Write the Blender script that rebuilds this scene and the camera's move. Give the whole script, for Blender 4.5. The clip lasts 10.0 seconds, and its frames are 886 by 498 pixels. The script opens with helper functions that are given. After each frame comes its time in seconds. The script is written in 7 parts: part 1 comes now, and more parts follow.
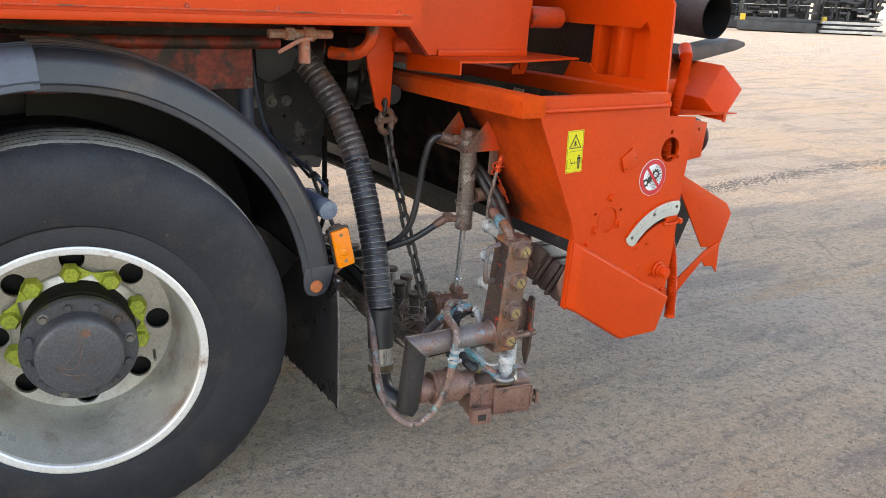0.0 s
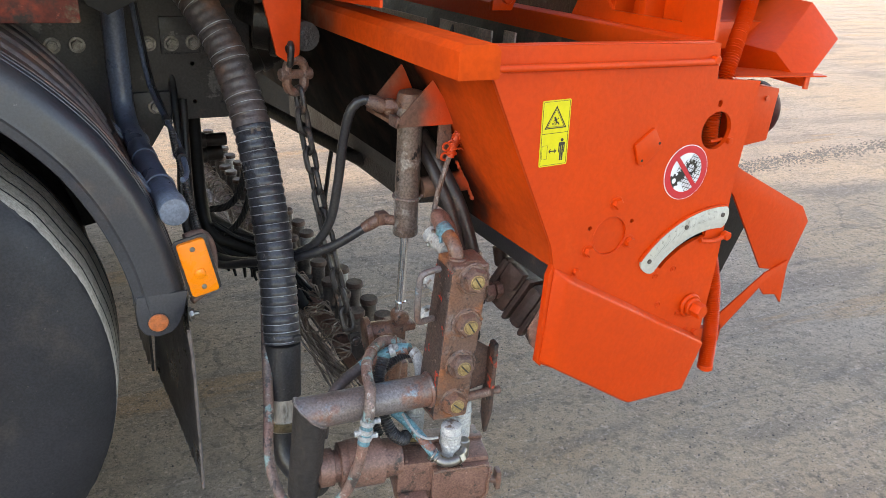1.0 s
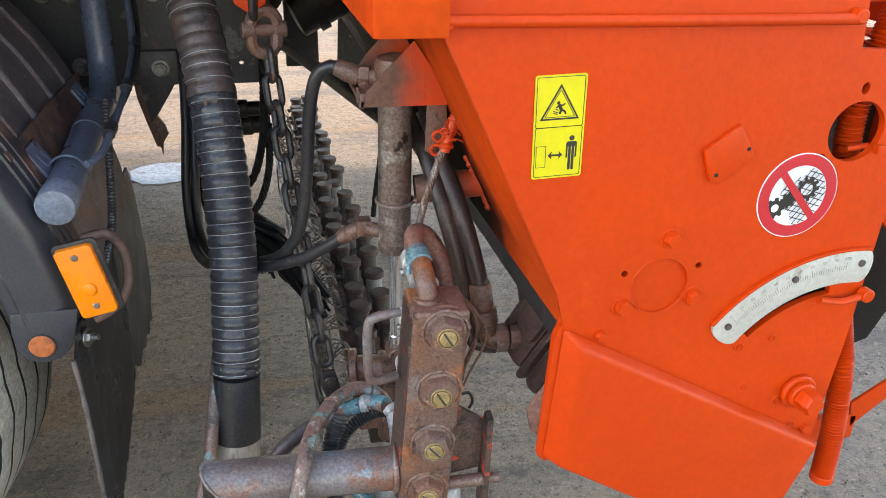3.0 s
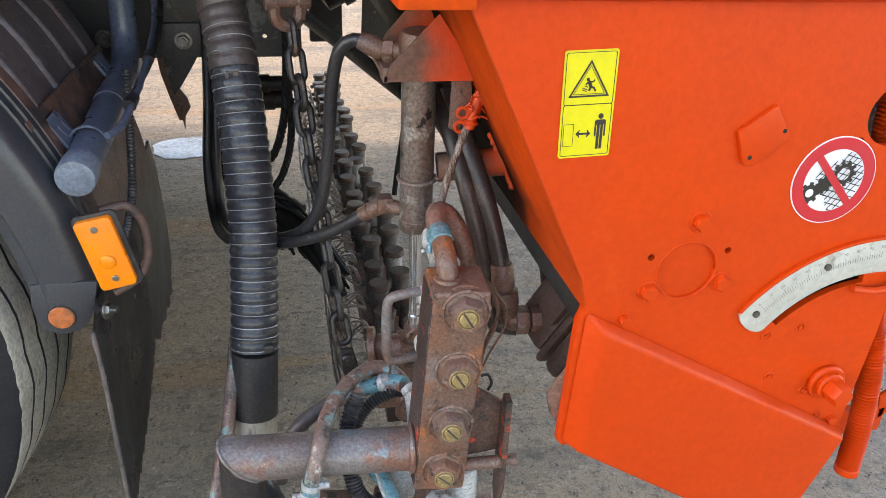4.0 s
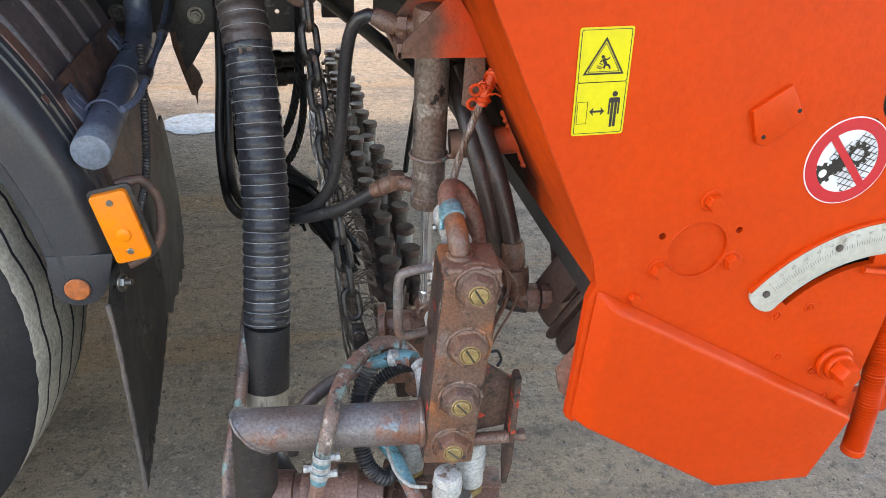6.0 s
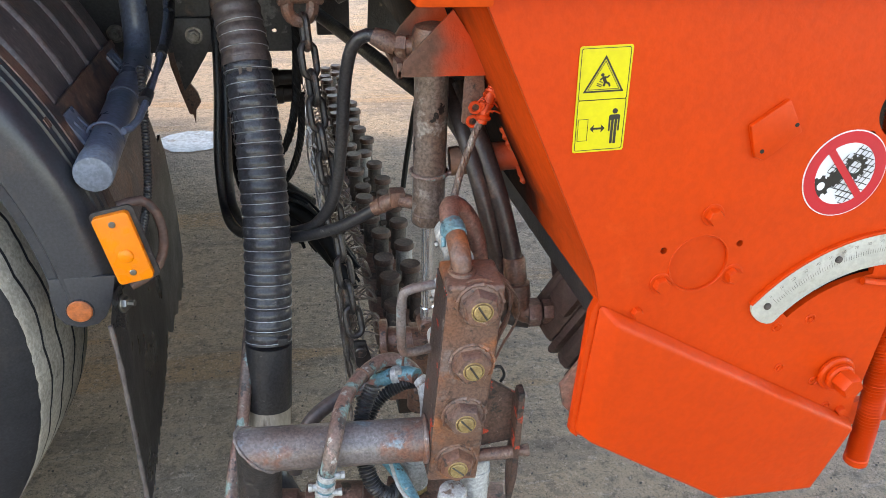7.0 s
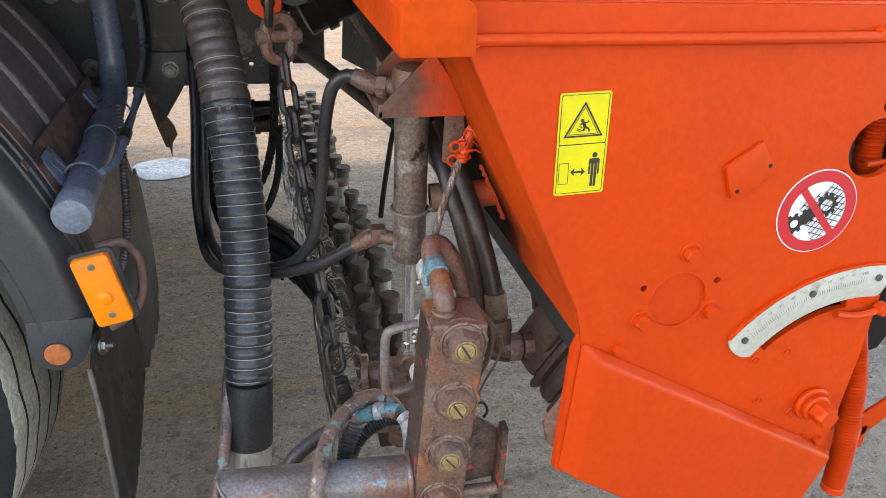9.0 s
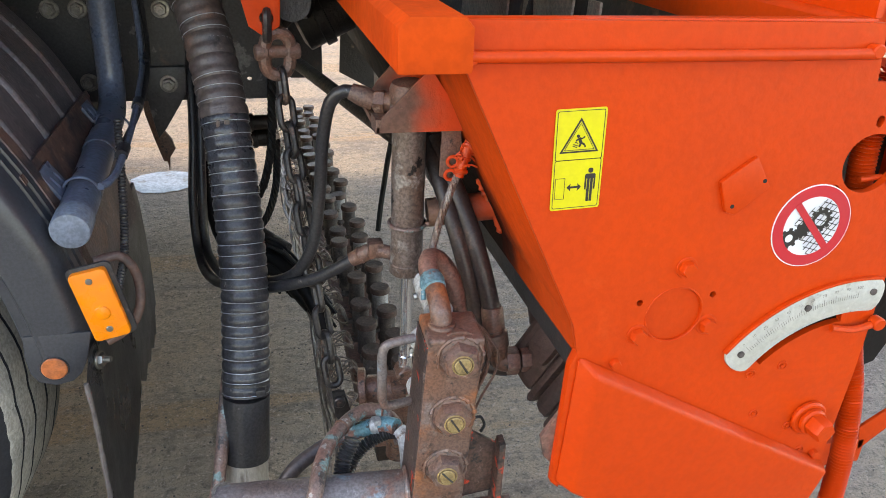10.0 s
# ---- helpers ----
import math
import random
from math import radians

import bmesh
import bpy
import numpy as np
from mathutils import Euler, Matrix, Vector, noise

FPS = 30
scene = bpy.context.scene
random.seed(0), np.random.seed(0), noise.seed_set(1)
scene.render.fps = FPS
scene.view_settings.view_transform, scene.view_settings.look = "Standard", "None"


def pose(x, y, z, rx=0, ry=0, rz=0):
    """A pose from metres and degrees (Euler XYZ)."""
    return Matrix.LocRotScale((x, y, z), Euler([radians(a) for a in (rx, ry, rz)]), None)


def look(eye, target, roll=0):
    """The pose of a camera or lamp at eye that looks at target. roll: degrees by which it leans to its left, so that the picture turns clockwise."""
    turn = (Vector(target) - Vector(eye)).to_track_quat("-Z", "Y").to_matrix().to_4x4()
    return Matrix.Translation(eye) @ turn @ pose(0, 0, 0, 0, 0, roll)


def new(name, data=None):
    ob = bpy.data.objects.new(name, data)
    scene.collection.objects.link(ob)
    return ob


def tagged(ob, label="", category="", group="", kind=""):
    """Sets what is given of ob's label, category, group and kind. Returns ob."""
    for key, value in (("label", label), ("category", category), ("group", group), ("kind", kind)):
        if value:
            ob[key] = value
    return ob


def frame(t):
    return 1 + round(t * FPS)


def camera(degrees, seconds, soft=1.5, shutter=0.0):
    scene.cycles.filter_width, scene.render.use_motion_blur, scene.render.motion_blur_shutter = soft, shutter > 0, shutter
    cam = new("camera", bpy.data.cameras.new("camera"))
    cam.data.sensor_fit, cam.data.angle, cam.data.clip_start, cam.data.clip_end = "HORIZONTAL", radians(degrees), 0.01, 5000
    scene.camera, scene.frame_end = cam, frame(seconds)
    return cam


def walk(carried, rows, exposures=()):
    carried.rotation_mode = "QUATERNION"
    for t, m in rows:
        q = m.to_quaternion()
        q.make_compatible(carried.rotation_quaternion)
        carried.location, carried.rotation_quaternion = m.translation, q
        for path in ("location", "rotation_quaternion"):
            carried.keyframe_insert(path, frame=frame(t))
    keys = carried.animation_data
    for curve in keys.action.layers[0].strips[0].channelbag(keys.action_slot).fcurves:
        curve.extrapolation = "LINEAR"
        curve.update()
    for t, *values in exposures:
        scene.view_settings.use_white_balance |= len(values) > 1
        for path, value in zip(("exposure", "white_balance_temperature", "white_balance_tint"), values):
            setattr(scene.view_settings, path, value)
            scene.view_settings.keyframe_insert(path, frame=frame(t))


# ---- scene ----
cam = camera(60.8, 10.0, soft=0.65)
PATH = [
    (0, (-0.066, -0.102, 1.389), (0.993, 1.473, 0.758), 2.6),
    (0.5, (0.335, 0.091, 1.353), (1.334, 1.667, 0.634), 2.5),
    (1, (0.619, 0.377, 1.313), (1.498, 1.999, 0.542), 3.1),
    (1.5, (0.841, 0.595, 1.277), (1.543, 2.283, 0.465), 3.2),
    (2, (1.049, 0.685, 1.242), (1.602, 2.416, 0.407), 2.6),
    (2.5, (1.075, 0.668, 1.227), (1.559, 2.416, 0.384), 2.1),
    (2.7, (1.097, 0.673, 1.233), (1.561, 2.423, 0.383), 1.9),
    (4, (1.1, 0.7, 1.223), (1.484, 2.439, 0.312), 2.2),
    (4.5, (1.11, 0.691, 1.206), (1.47, 2.417, 0.261), 2.7),
    (5, (1.104, 0.704, 1.208), (1.455, 2.421, 0.244), 3.0),
    (6.5, (1.09, 0.69, 1.228), (1.456, 2.411, 0.278), 2.2),
    (7, (1.084, 0.694, 1.23), (1.457, 2.424, 0.3), 1.9),
    (7.5, (1.079, 0.699, 1.235), (1.467, 2.433, 0.317), 1.8),
    (8, (1.08, 0.698, 1.232), (1.485, 2.435, 0.325), 1.8),
    (8.5, (1.077, 0.699, 1.244), (1.503, 2.436, 0.348), 2.0),
    (9, (1.073, 0.703, 1.258), (1.517, 2.442, 0.374), 2.2),
    (9.5, (1.07, 0.699, 1.253), (1.521, 2.441, 0.379), 2.3),
    (10, (1.072, 0.7, 1.262), (1.526, 2.451, 0.409), 2.3),
]
walk(cam, [(t, look(eye, target, roll)) for t, eye, target, roll in PATH], [(0.0, 2.29, 8600, 14), (0.5, 2.41, 8600, 14), (1.0, 2.47, 8600, 14), (1.5, 2.56, 8600, 14), (2.5, 2.60, 8600, 14), (10.0, 2.58, 8600, 14)])

# ---- world, sun, exposure ----
SUN_EL, SUN_AZ = 37.0, -74.1
world = bpy.data.worlds.new("yard_sky")
scene.world = world
world.use_nodes = True
_wn = world.node_tree.nodes
_sky = _wn.new("ShaderNodeTexSky")
_sky.sky_type = 'NISHITA'
_sky.sun_disc = False
_sky.sun_elevation, _sky.sun_rotation = radians(SUN_EL), radians(SUN_AZ)
_sky.air_density, _sky.dust_density = 1.0, 0.7
_wn["Background"].inputs[1].default_value = 0.15
world.node_tree.links.new(_sky.outputs[0], _wn["Background"].inputs[0])
_sd = Vector((-math.sin(radians(SUN_AZ)) * math.cos(radians(SUN_EL)), -math.cos(radians(SUN_AZ)) * math.cos(radians(SUN_EL)), -math.sin(radians(SUN_EL))))
sun_data = bpy.data.lights.new("sun", 'SUN')
sun_data.energy, sun_data.angle, sun_data.color = 0.60, radians(0.5), (1.0, 0.93, 0.82)
sun = new("sun", sun_data)
sun.matrix_world = look((0, 0, 20), Vector((0, 0, 20)) + _sd)


# ---- materials ----
def mat(name, a, b=None, rough=0.5, metal=0.0, scale=9.0, bump=0.15, fine=140.0, spots=(), grain=0.2, coat=0.0, stretch=(1, 1, 1), dist=0.002, rvar=0.15, wear=0.0, spec=0.5):
    """Two mixed tones, fine grain, spots of other colours (colour, threshold, scale, softness), relief."""
    m = bpy.data.materials.new(name)
    m.use_nodes = True
    nt = m.node_tree
    nd, lk = nt.nodes, nt.links
    bs = nd["Principled BSDF"]
    geo = nd.new("ShaderNodeNewGeometry")
    mp = nd.new("ShaderNodeMapping")
    mp.inputs["Scale"].default_value = stretch
    lk.new(geo.outputs["Position"], mp.inputs[0])

    def noi(sc, det=4, rgh=0.6, off=0.0):
        n = nd.new("ShaderNodeTexNoise")
        n.inputs["Scale"].default_value, n.inputs["Detail"].default_value, n.inputs["Roughness"].default_value = sc, det, rgh
        if off:
            m2 = nd.new("ShaderNodeMapping")
            m2.inputs["Location"].default_value = (off, off * 1.7, -off)
            lk.new(mp.outputs[0], m2.inputs[0])
            lk.new(m2.outputs[0], n.inputs["Vector"])
        else:
            lk.new(mp.outputs[0], n.inputs["Vector"])
        return n.outputs[0]

    def span(src, lo, hi, o0=0.0, o1=1.0):
        r = nd.new("ShaderNodeMapRange")
        r.interpolation_type = 'SMOOTHSTEP'
        r.inputs[1].default_value, r.inputs[2].default_value, r.inputs[3].default_value, r.inputs[4].default_value = lo, hi, o0, o1
        lk.new(src, r.inputs[0])
        return r.outputs[0]

    def mix(f, x, y):
        k = nd.new("ShaderNodeMix")
        k.data_type = 'RGBA'
        lk.new(f, k.inputs[0])
        for v, sock in ((x, k.inputs[6]), (y, k.inputs[7])):
            if isinstance(v, tuple):
                sock.default_value = (*v, 1)
            else:
                lk.new(v, sock)
        return k.outputs[2]

    n1 = noi(scale)
    n2 = noi(fine, 3)
    b = b or tuple(0.7 * c for c in a)
    col = mix(span(n1, 0.35, 0.68), a, b)
    rg = span(n1, 0.3, 0.7, rough - rvar * 0.5, rough + rvar * 0.5)
    mt = None
    for k, (sc, thr, ssc, soft) in enumerate(spots):
        f = span(noi(ssc, 6, 0.65, 3.1 + 5.7 * k), thr - soft, thr + soft)
        col = mix(f, col, sc)
        if metal > 0.3:
            inv = nd.new("ShaderNodeMath")
            inv.operation = 'SUBTRACT'
            inv.inputs[0].default_value = 1.0
            lk.new(f, inv.inputs[1])
            if mt is None:
                mt = inv.outputs[0]
            else:
                mu = nd.new("ShaderNodeMath")
                mu.operation = 'MULTIPLY'
                lk.new(mt, mu.inputs[0])
                lk.new(inv.outputs[0], mu.inputs[1])
                mt = mu.outputs[0]
    if wear:
        lum = sum(a) / 3
        col = mix(span(noi(34, 9, 0.78, 21.3), 0.57, 0.64, 0.0, wear), col, tuple(0.32 * c for c in a))
        col = mix(span(noi(70, 9, 0.78, 33.7), 0.59, 0.66, 0.0, wear), col, tuple(min(0.8, 1.5 * c + 0.35 * lum + 0.02) for c in a))
    if grain:
        g = nd.new("ShaderNodeMix")
        g.data_type, g.blend_type = 'RGBA', 'MULTIPLY'
        g.inputs[0].default_value = 1.0
        lk.new(col, g.inputs[6])
        gs = span(n2, 0.34, 0.66, 1 - grain, 1 + grain)
        cmb = nd.new("ShaderNodeCombineColor")
        for q in range(3):
            lk.new(gs, cmb.inputs[q])
        lk.new(cmb.outputs[0], g.inputs[7])
        col = g.outputs[2]
    lk.new(col, bs.inputs["Base Color"])
    lk.new(rg, bs.inputs["Roughness"])
    if mt is not None:
        sc = nd.new("ShaderNodeMath")
        sc.operation = 'MULTIPLY'
        sc.inputs[1].default_value = metal
        lk.new(mt, sc.inputs[0])
        lk.new(sc.outputs[0], bs.inputs["Metallic"])
    else:
        bs.inputs["Metallic"].default_value = metal
    bs.inputs["Specular IOR Level"].default_value = spec
    if coat:
        bs.inputs["Coat Weight"].default_value = coat
        bs.inputs["Coat Roughness"].default_value = 0.15
    if bump:
        ad = nd.new("ShaderNodeMath")
        ad.operation = 'ADD'
        lk.new(n2, ad.inputs[0])
        lk.new(noi(scale * 4.0, 6, 0.7, 9.0), ad.inputs[1])
        bp = nd.new("ShaderNodeBump")
        bp.inputs["Strength"].default_value, bp.inputs["Distance"].default_value = bump, dist
        lk.new(ad.outputs[0], bp.inputs["Height"])
        lk.new(bp.outputs[0], bs.inputs["Normal"])
    return m


RUST = (0.085, 0.04, 0.026)
M = {}
M["orange"] = mat("orange_paint", (0.605, 0.050, 0.0053), (0.55, 0.0445, 0.0048), 0.40, scale=3.0, bump=0.14, fine=90, grain=0.04, dist=0.004, spots=(((0.63, 0.066, 0.011), 0.70, 14, 0.08), ((0.50, 0.045, 0.008), 0.68, 5, 0.10)), spec=0.2)
M["orange_worn"] = mat("worn_orange_paint", (0.63, 0.056, 0.006), (0.49, 0.046, 0.008), 0.5, scale=9.0, bump=0.25, fine=90, grain=0.08, spots=((RUST, 0.60, 9, 0.07), ((0.35, 0.16, 0.08), 0.64, 30, 0.05)), wear=0.25)
M["valve_dust"] = mat("dusty_red_valve_paint", (0.42, 0.13, 0.075), (0.30, 0.16, 0.12), 0.55, scale=20, bump=0.2, fine=120, spots=(((0.30, 0.22, 0.18), 0.58, 26, 0.05),), wear=0.4)
M["red_frame"] = mat("dirty_red_frame_paint", (0.27, 0.030, 0.012), (0.12, 0.018, 0.010), 0.6, scale=10, bump=0.3, fine=90, spots=(((0.03, 0.02, 0.018), 0.55, 12, 0.08), ((0.16, 0.15, 0.10), 0.66, 9, 0.05)), wear=0.5)
M["black_steel"] = mat("black_chassis_paint", (0.032, 0.0315, 0.037), (0.046, 0.043, 0.046), 0.42, scale=7, bump=0.3, fine=160, grain=0.25, spots=(((0.13, 0.125, 0.127), 0.62, 5, 0.010), ((0.085, 0.062, 0.052), 0.64, 9, 0.05)), wear=0.6)
M["tar_shade_steel"] = mat("tar_covered_steel", (0.009, 0.007, 0.007), (0.030, 0.019, 0.016), 0.42, scale=8, bump=0.5, fine=70, dist=0.005, spots=(((0.11, 0.075, 0.055), 0.68, 22, 0.05),), wear=0.4)
M["inside"] = mat("tar_stained_hopper_inside", (0.02, 0.016, 0.014), (0.06, 0.045, 0.036), 0.6, scale=10, bump=0.4, fine=60, dist=0.004, spots=(((0.14, 0.09, 0.06), 0.63, 16, 0.06),), wear=0.5)
M["fender"] = mat("grey_fender_plastic", (0.030, 0.033, 0.041), (0.040, 0.042, 0.048), 0.36, scale=5, bump=0.14, fine=220, grain=0.14, spots=(((0.085, 0.060, 0.050), 0.63, 5, 0.12), ((0.10, 0.10, 0.105), 0.70, 50, 0.02)), wear=0.3)
M["fender_blue"] = mat("blue_grey_fender_plastic", (0.095, 0.112, 0.150), (0.080, 0.095, 0.125), 0.5, scale=5, bump=0.1, fine=200, grain=0.08, wear=0.2)
M["fender_top"] = mat("dusty_fender_back", (0.112, 0.090, 0.090), (0.064, 0.056, 0.062), 0.38, scale=6, bump=0.4, fine=160, grain=0.25, spots=(((0.18, 0.105, 0.080), 0.61, 6, 0.06), ((0.23, 0.21, 0.20), 0.66, 40, 0.03)), wear=0.7)
M["fender_rust"] = mat("rust_brown_fender_edge", (0.150, 0.080, 0.060), (0.075, 0.050, 0.044), 0.5, scale=16, bump=0.5, fine=160, dist=0.003, spots=(((0.030, 0.029, 0.033), 0.58, 12, 0.06), ((0.28, 0.16, 0.115), 0.66, 34, 0.03)), wear=0.7)
M["tyre"] = mat("tyre_sidewall_rubber", (0.021, 0.0215, 0.026), (0.015, 0.0155, 0.019), 0.55, scale=7, bump=0.2, fine=220, grain=0.2, spec=0.35, spots=(((0.042, 0.036, 0.034), 0.62, 7, 0.12), ((0.075, 0.066, 0.060), 0.70, 60, 0.02)), wear=0.25)
M["tread"] = mat("dusty_tyre_tread", (0.48, 0.44, 0.38), (0.37, 0.335, 0.29), 0.9, scale=11, bump=0.5, fine=150, spots=(((0.14, 0.13, 0.12), 0.68, 24, 0.05),), wear=0.4)
M["rim"] = mat("silver_rim_paint", (0.84, 0.83, 0.81), (0.72, 0.69, 0.65), 0.38, 0.45, scale=7, bump=0.15, fine=160, grain=0.06, spots=(((0.26, 0.15, 0.095), 0.66, 10, 0.06),), wear=0.2)
M["barrel"] = mat("olive_grey_rim_barrel", (0.56, 0.54, 0.50), (0.45, 0.42, 0.37), 0.34, 0.5, scale=7, bump=0.12, fine=160, grain=0.1, spots=(((0.22, 0.13, 0.085), 0.62, 7, 0.12), ((0.10, 0.09, 0.08), 0.70, 60, 0.02)), wear=0.25)
M["hub"] = mat("grey_hub_paint", (0.070, 0.071, 0.078), (0.056, 0.053, 0.056), 0.40, scale=9, bump=0.25, fine=160, spots=(((0.085, 0.058, 0.045), 0.64, 14, 0.06),), wear=0.15)
# Near-black for grease and tar, and for sheets that imitate shaded recesses.
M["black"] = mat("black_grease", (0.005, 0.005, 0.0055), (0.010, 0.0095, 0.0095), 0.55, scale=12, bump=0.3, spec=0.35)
M["lime"] = mat("lime_indicator_plastic", (0.47, 0.53, 0.055), (0.40, 0.45, 0.06), 0.5, scale=20, bump=0.08, spots=(((0.22, 0.23, 0.10), 0.66, 30, 0.06),), wear=0.2)
M["rubber"] = mat("black_rubber", (0.022, 0.022, 0.026), (0.034, 0.032, 0.033), 0.36, scale=9, bump=0.3, fine=220, grain=0.3, spots=(((0.09, 0.066, 0.056), 0.67, 18, 0.06), ((0.14, 0.125, 0.115), 0.68, 60, 0.03)), wear=0.5)
M["flap"] = mat("mudflap_rubber", (0.030, 0.029, 0.034), (0.044, 0.040, 0.042), 0.32, scale=8, bump=0.35, fine=160, grain=0.25, spots=(((0.11, 0.085, 0.075), 0.68, 14, 0.05), ((0.16, 0.15, 0.145), 0.71, 50, 0.02)), wear=0.5)
M["flap_edge"] = mat("scuffed_rubber_edge_with_red_paint", (0.125, 0.105, 0.098), (0.085, 0.072, 0.070), 0.5, scale=20, bump=0.3, fine=160, spots=(((0.42, 0.050, 0.030), 0.60, 24, 0.015), ((0.04, 0.038, 0.04), 0.62, 40, 0.03)), wear=0.6)
M["hose"] = mat("ribbed_hose_rubber", (0.046, 0.047, 0.054), (0.030, 0.0305, 0.036), 0.30, scale=8, bump=0.25, fine=220, grain=0.3, spots=(((0.10, 0.070, 0.060), 0.68, 7, 0.10), ((0.16, 0.15, 0.145), 0.67, 60, 0.03)), wear=0.4)
M["hose_dusty"] = mat("dusty_hose_rubber", (0.100, 0.076, 0.070), (0.062, 0.051, 0.050), 0.42, scale=8, bump=0.25, fine=130, spots=(((0.17, 0.09, 0.062), 0.62, 9, 0.10), ((0.030, 0.027, 0.027), 0.62, 20, 0.05)), wear=0.4)
M["wire"] = mat("hose_wire_ridge", (0.50, 0.53, 0.57), (0.26, 0.27, 0.285), 0.34, 0.3, scale=40, bump=0.1)
M["steel"] = mat("polished_steel", (0.30, 0.285, 0.265), (0.22, 0.205, 0.19), 0.46, 1.0, scale=14, bump=0.1, fine=200, grain=0.05, rvar=0.15, wear=0.3)
M["chrome"] = mat("chrome_rod", (0.88, 0.89, 0.90), (0.80, 0.81, 0.82), 0.15, 0.88, scale=20, bump=0.02, grain=0.02, rvar=0.04)
M["rust"] = mat("rusty_steel", (0.175, 0.082, 0.054), (0.135, 0.086, 0.072), 0.42, 0.0, scale=16, bump=0.5, fine=240, dist=0.002, grain=0.26, spots=(((0.045, 0.033, 0.030), 0.61, 44, 0.03), ((0.29, 0.20, 0.155), 0.66, 50, 0.04)), wear=0.6)
M["rust_red"] = mat("rust_with_red_paint", (0.050, 0.036, 0.034), (0.085, 0.054, 0.044), 0.5, 0.0, scale=14, bump=0.5, fine=220, dist=0.002, grain=0.4, spots=(((0.50, 0.045, 0.020), 0.612, 22, 0.010), ((0.20, 0.15, 0.13), 0.64, 46, 0.02)), wear=0.8)
M["rust_wing"] = mat("dark_rusty_plate_with_red_patch", (0.070, 0.042, 0.036), (0.115, 0.062, 0.046), 0.5, 0.0, scale=12, bump=0.5, fine=220, dist=0.002, grain=0.3, spots=(((0.55, 0.058, 0.026), 0.59, 16, 0.014), ((0.03, 0.025, 0.024), 0.58, 46, 0.03), ((0.20, 0.14, 0.115), 0.66, 60, 0.02)), wear=0.6)
M["block"] = mat("brown_rusted_block", (0.140, 0.082, 0.063), (0.165, 0.073, 0.043), 0.44, 0.0, scale=9, bump=0.35, fine=260, dist=0.002, grain=0.24, spots=(((0.18, 0.135, 0.122), 0.61, 22, 0.07), ((0.045, 0.028, 0.025), 0.61, 40, 0.04), ((0.28, 0.100, 0.042), 0.60, 10, 0.07), ((0.52, 0.050, 0.022), 0.685, 14, 0.012)), wear=0.5)
M["chain"] = mat("dark_worn_chain_steel", (0.050, 0.044, 0.043), (0.028, 0.025, 0.025), 0.36, 0.4, scale=22, bump=0.4, fine=220, spots=(((0.13, 0.075, 0.055), 0.61, 30, 0.05),), wear=0.6)
M["cast"] = mat("rusty_cast_housing", (0.215, 0.112, 0.086), (0.150, 0.074, 0.055), 0.42, 0.0, scale=12, bump=0.45, fine=220, dist=0.002, grain=0.25, spots=(((0.04, 0.028, 0.025), 0.60, 22, 0.05), ((0.28, 0.20, 0.16), 0.67, 34, 0.04)), wear=0.65)
M["pipe"] = mat("worn_dark_pipe", (0.180, 0.160, 0.159), (0.140, 0.102, 0.090), 0.36, 0.15, scale=11, bump=0.32, fine=230, dist=0.002, grain=0.22, spots=(((0.20, 0.088, 0.060), 0.585, 10, 0.07), ((0.17, 0.225, 0.26), 0.62, 20, 0.06), ((0.30, 0.26, 0.235), 0.68, 50, 0.03)), wear=0.6)
M["cyl"] = mat("worn_brown_cylinder", (0.205, 0.168, 0.152), (0.150, 0.098, 0.076), 0.36, 0.3, scale=9, bump=0.3, fine=200, grain=0.3, spots=(((0.30, 0.275, 0.255), 0.59, 30, 0.05), ((0.016, 0.015, 0.015), 0.64, 22, 0.010)), wear=0.6)
M["alu"] = mat("white_grey_valve_body", (0.42, 0.425, 0.425), (0.27, 0.27, 0.265), 0.40, 0.2, scale=16, bump=0.2, fine=220, grain=0.2, spots=(((0.17, 0.12, 0.09), 0.67, 26, 0.05),), wear=0.5)
M["white_valve"] = mat("dusty_white_valve_paint", (0.46, 0.465, 0.46), (0.36, 0.355, 0.345), 0.40, scale=16, bump=0.2, fine=220, grain=0.22, spots=(((0.17, 0.115, 0.09), 0.63, 30, 0.04),), wear=0.55)
M["cap"] = mat("dirty_valve_cap", (0.110, 0.092, 0.083), (0.064, 0.054, 0.050), 0.5, 0.0, scale=18, bump=0.4, fine=200, spots=(((0.24, 0.20, 0.17), 0.66, 25, 0.05), ((0.03, 0.026, 0.024), 0.62, 16, 0.05)), wear=0.6, spec=0.3)
M["ferrule"] = mat("scratched_bright_steel", (0.58, 0.54, 0.48), (0.38, 0.345, 0.30), 0.36, 0.45, scale=12, bump=0.15, fine=220, grain=0.1, stretch=(1, 1, 0.25), spots=(((0.12, 0.09, 0.07), 0.64, 14, 0.06),), wear=0.4)
M["brass_dull"] = mat("tarnished_brass", (0.24, 0.185, 0.10), (0.13, 0.10, 0.065), 0.5, 0.6, scale=18, bump=0.2, wear=0.5)
M["brass"] = mat("brass", (0.44, 0.33, 0.155), (0.33, 0.235, 0.11), 0.42, 0.6, scale=40, bump=0.25, fine=300, spots=(((0.15, 0.09, 0.055), 0.66, 60, 0.05),), wear=0.5)
M["teal"] = mat("worn_teal_hose", (0.10, 0.27, 0.33), (0.095, 0.19, 0.22), 0.45, scale=13, bump=0.3, fine=220, grain=0.25, spots=(((0.20, 0.085, 0.060), 0.57, 18, 0.03), ((0.05, 0.045, 0.045), 0.60, 44, 0.03), ((0.36, 0.36, 0.34), 0.65, 50, 0.03)), wear=0.8)
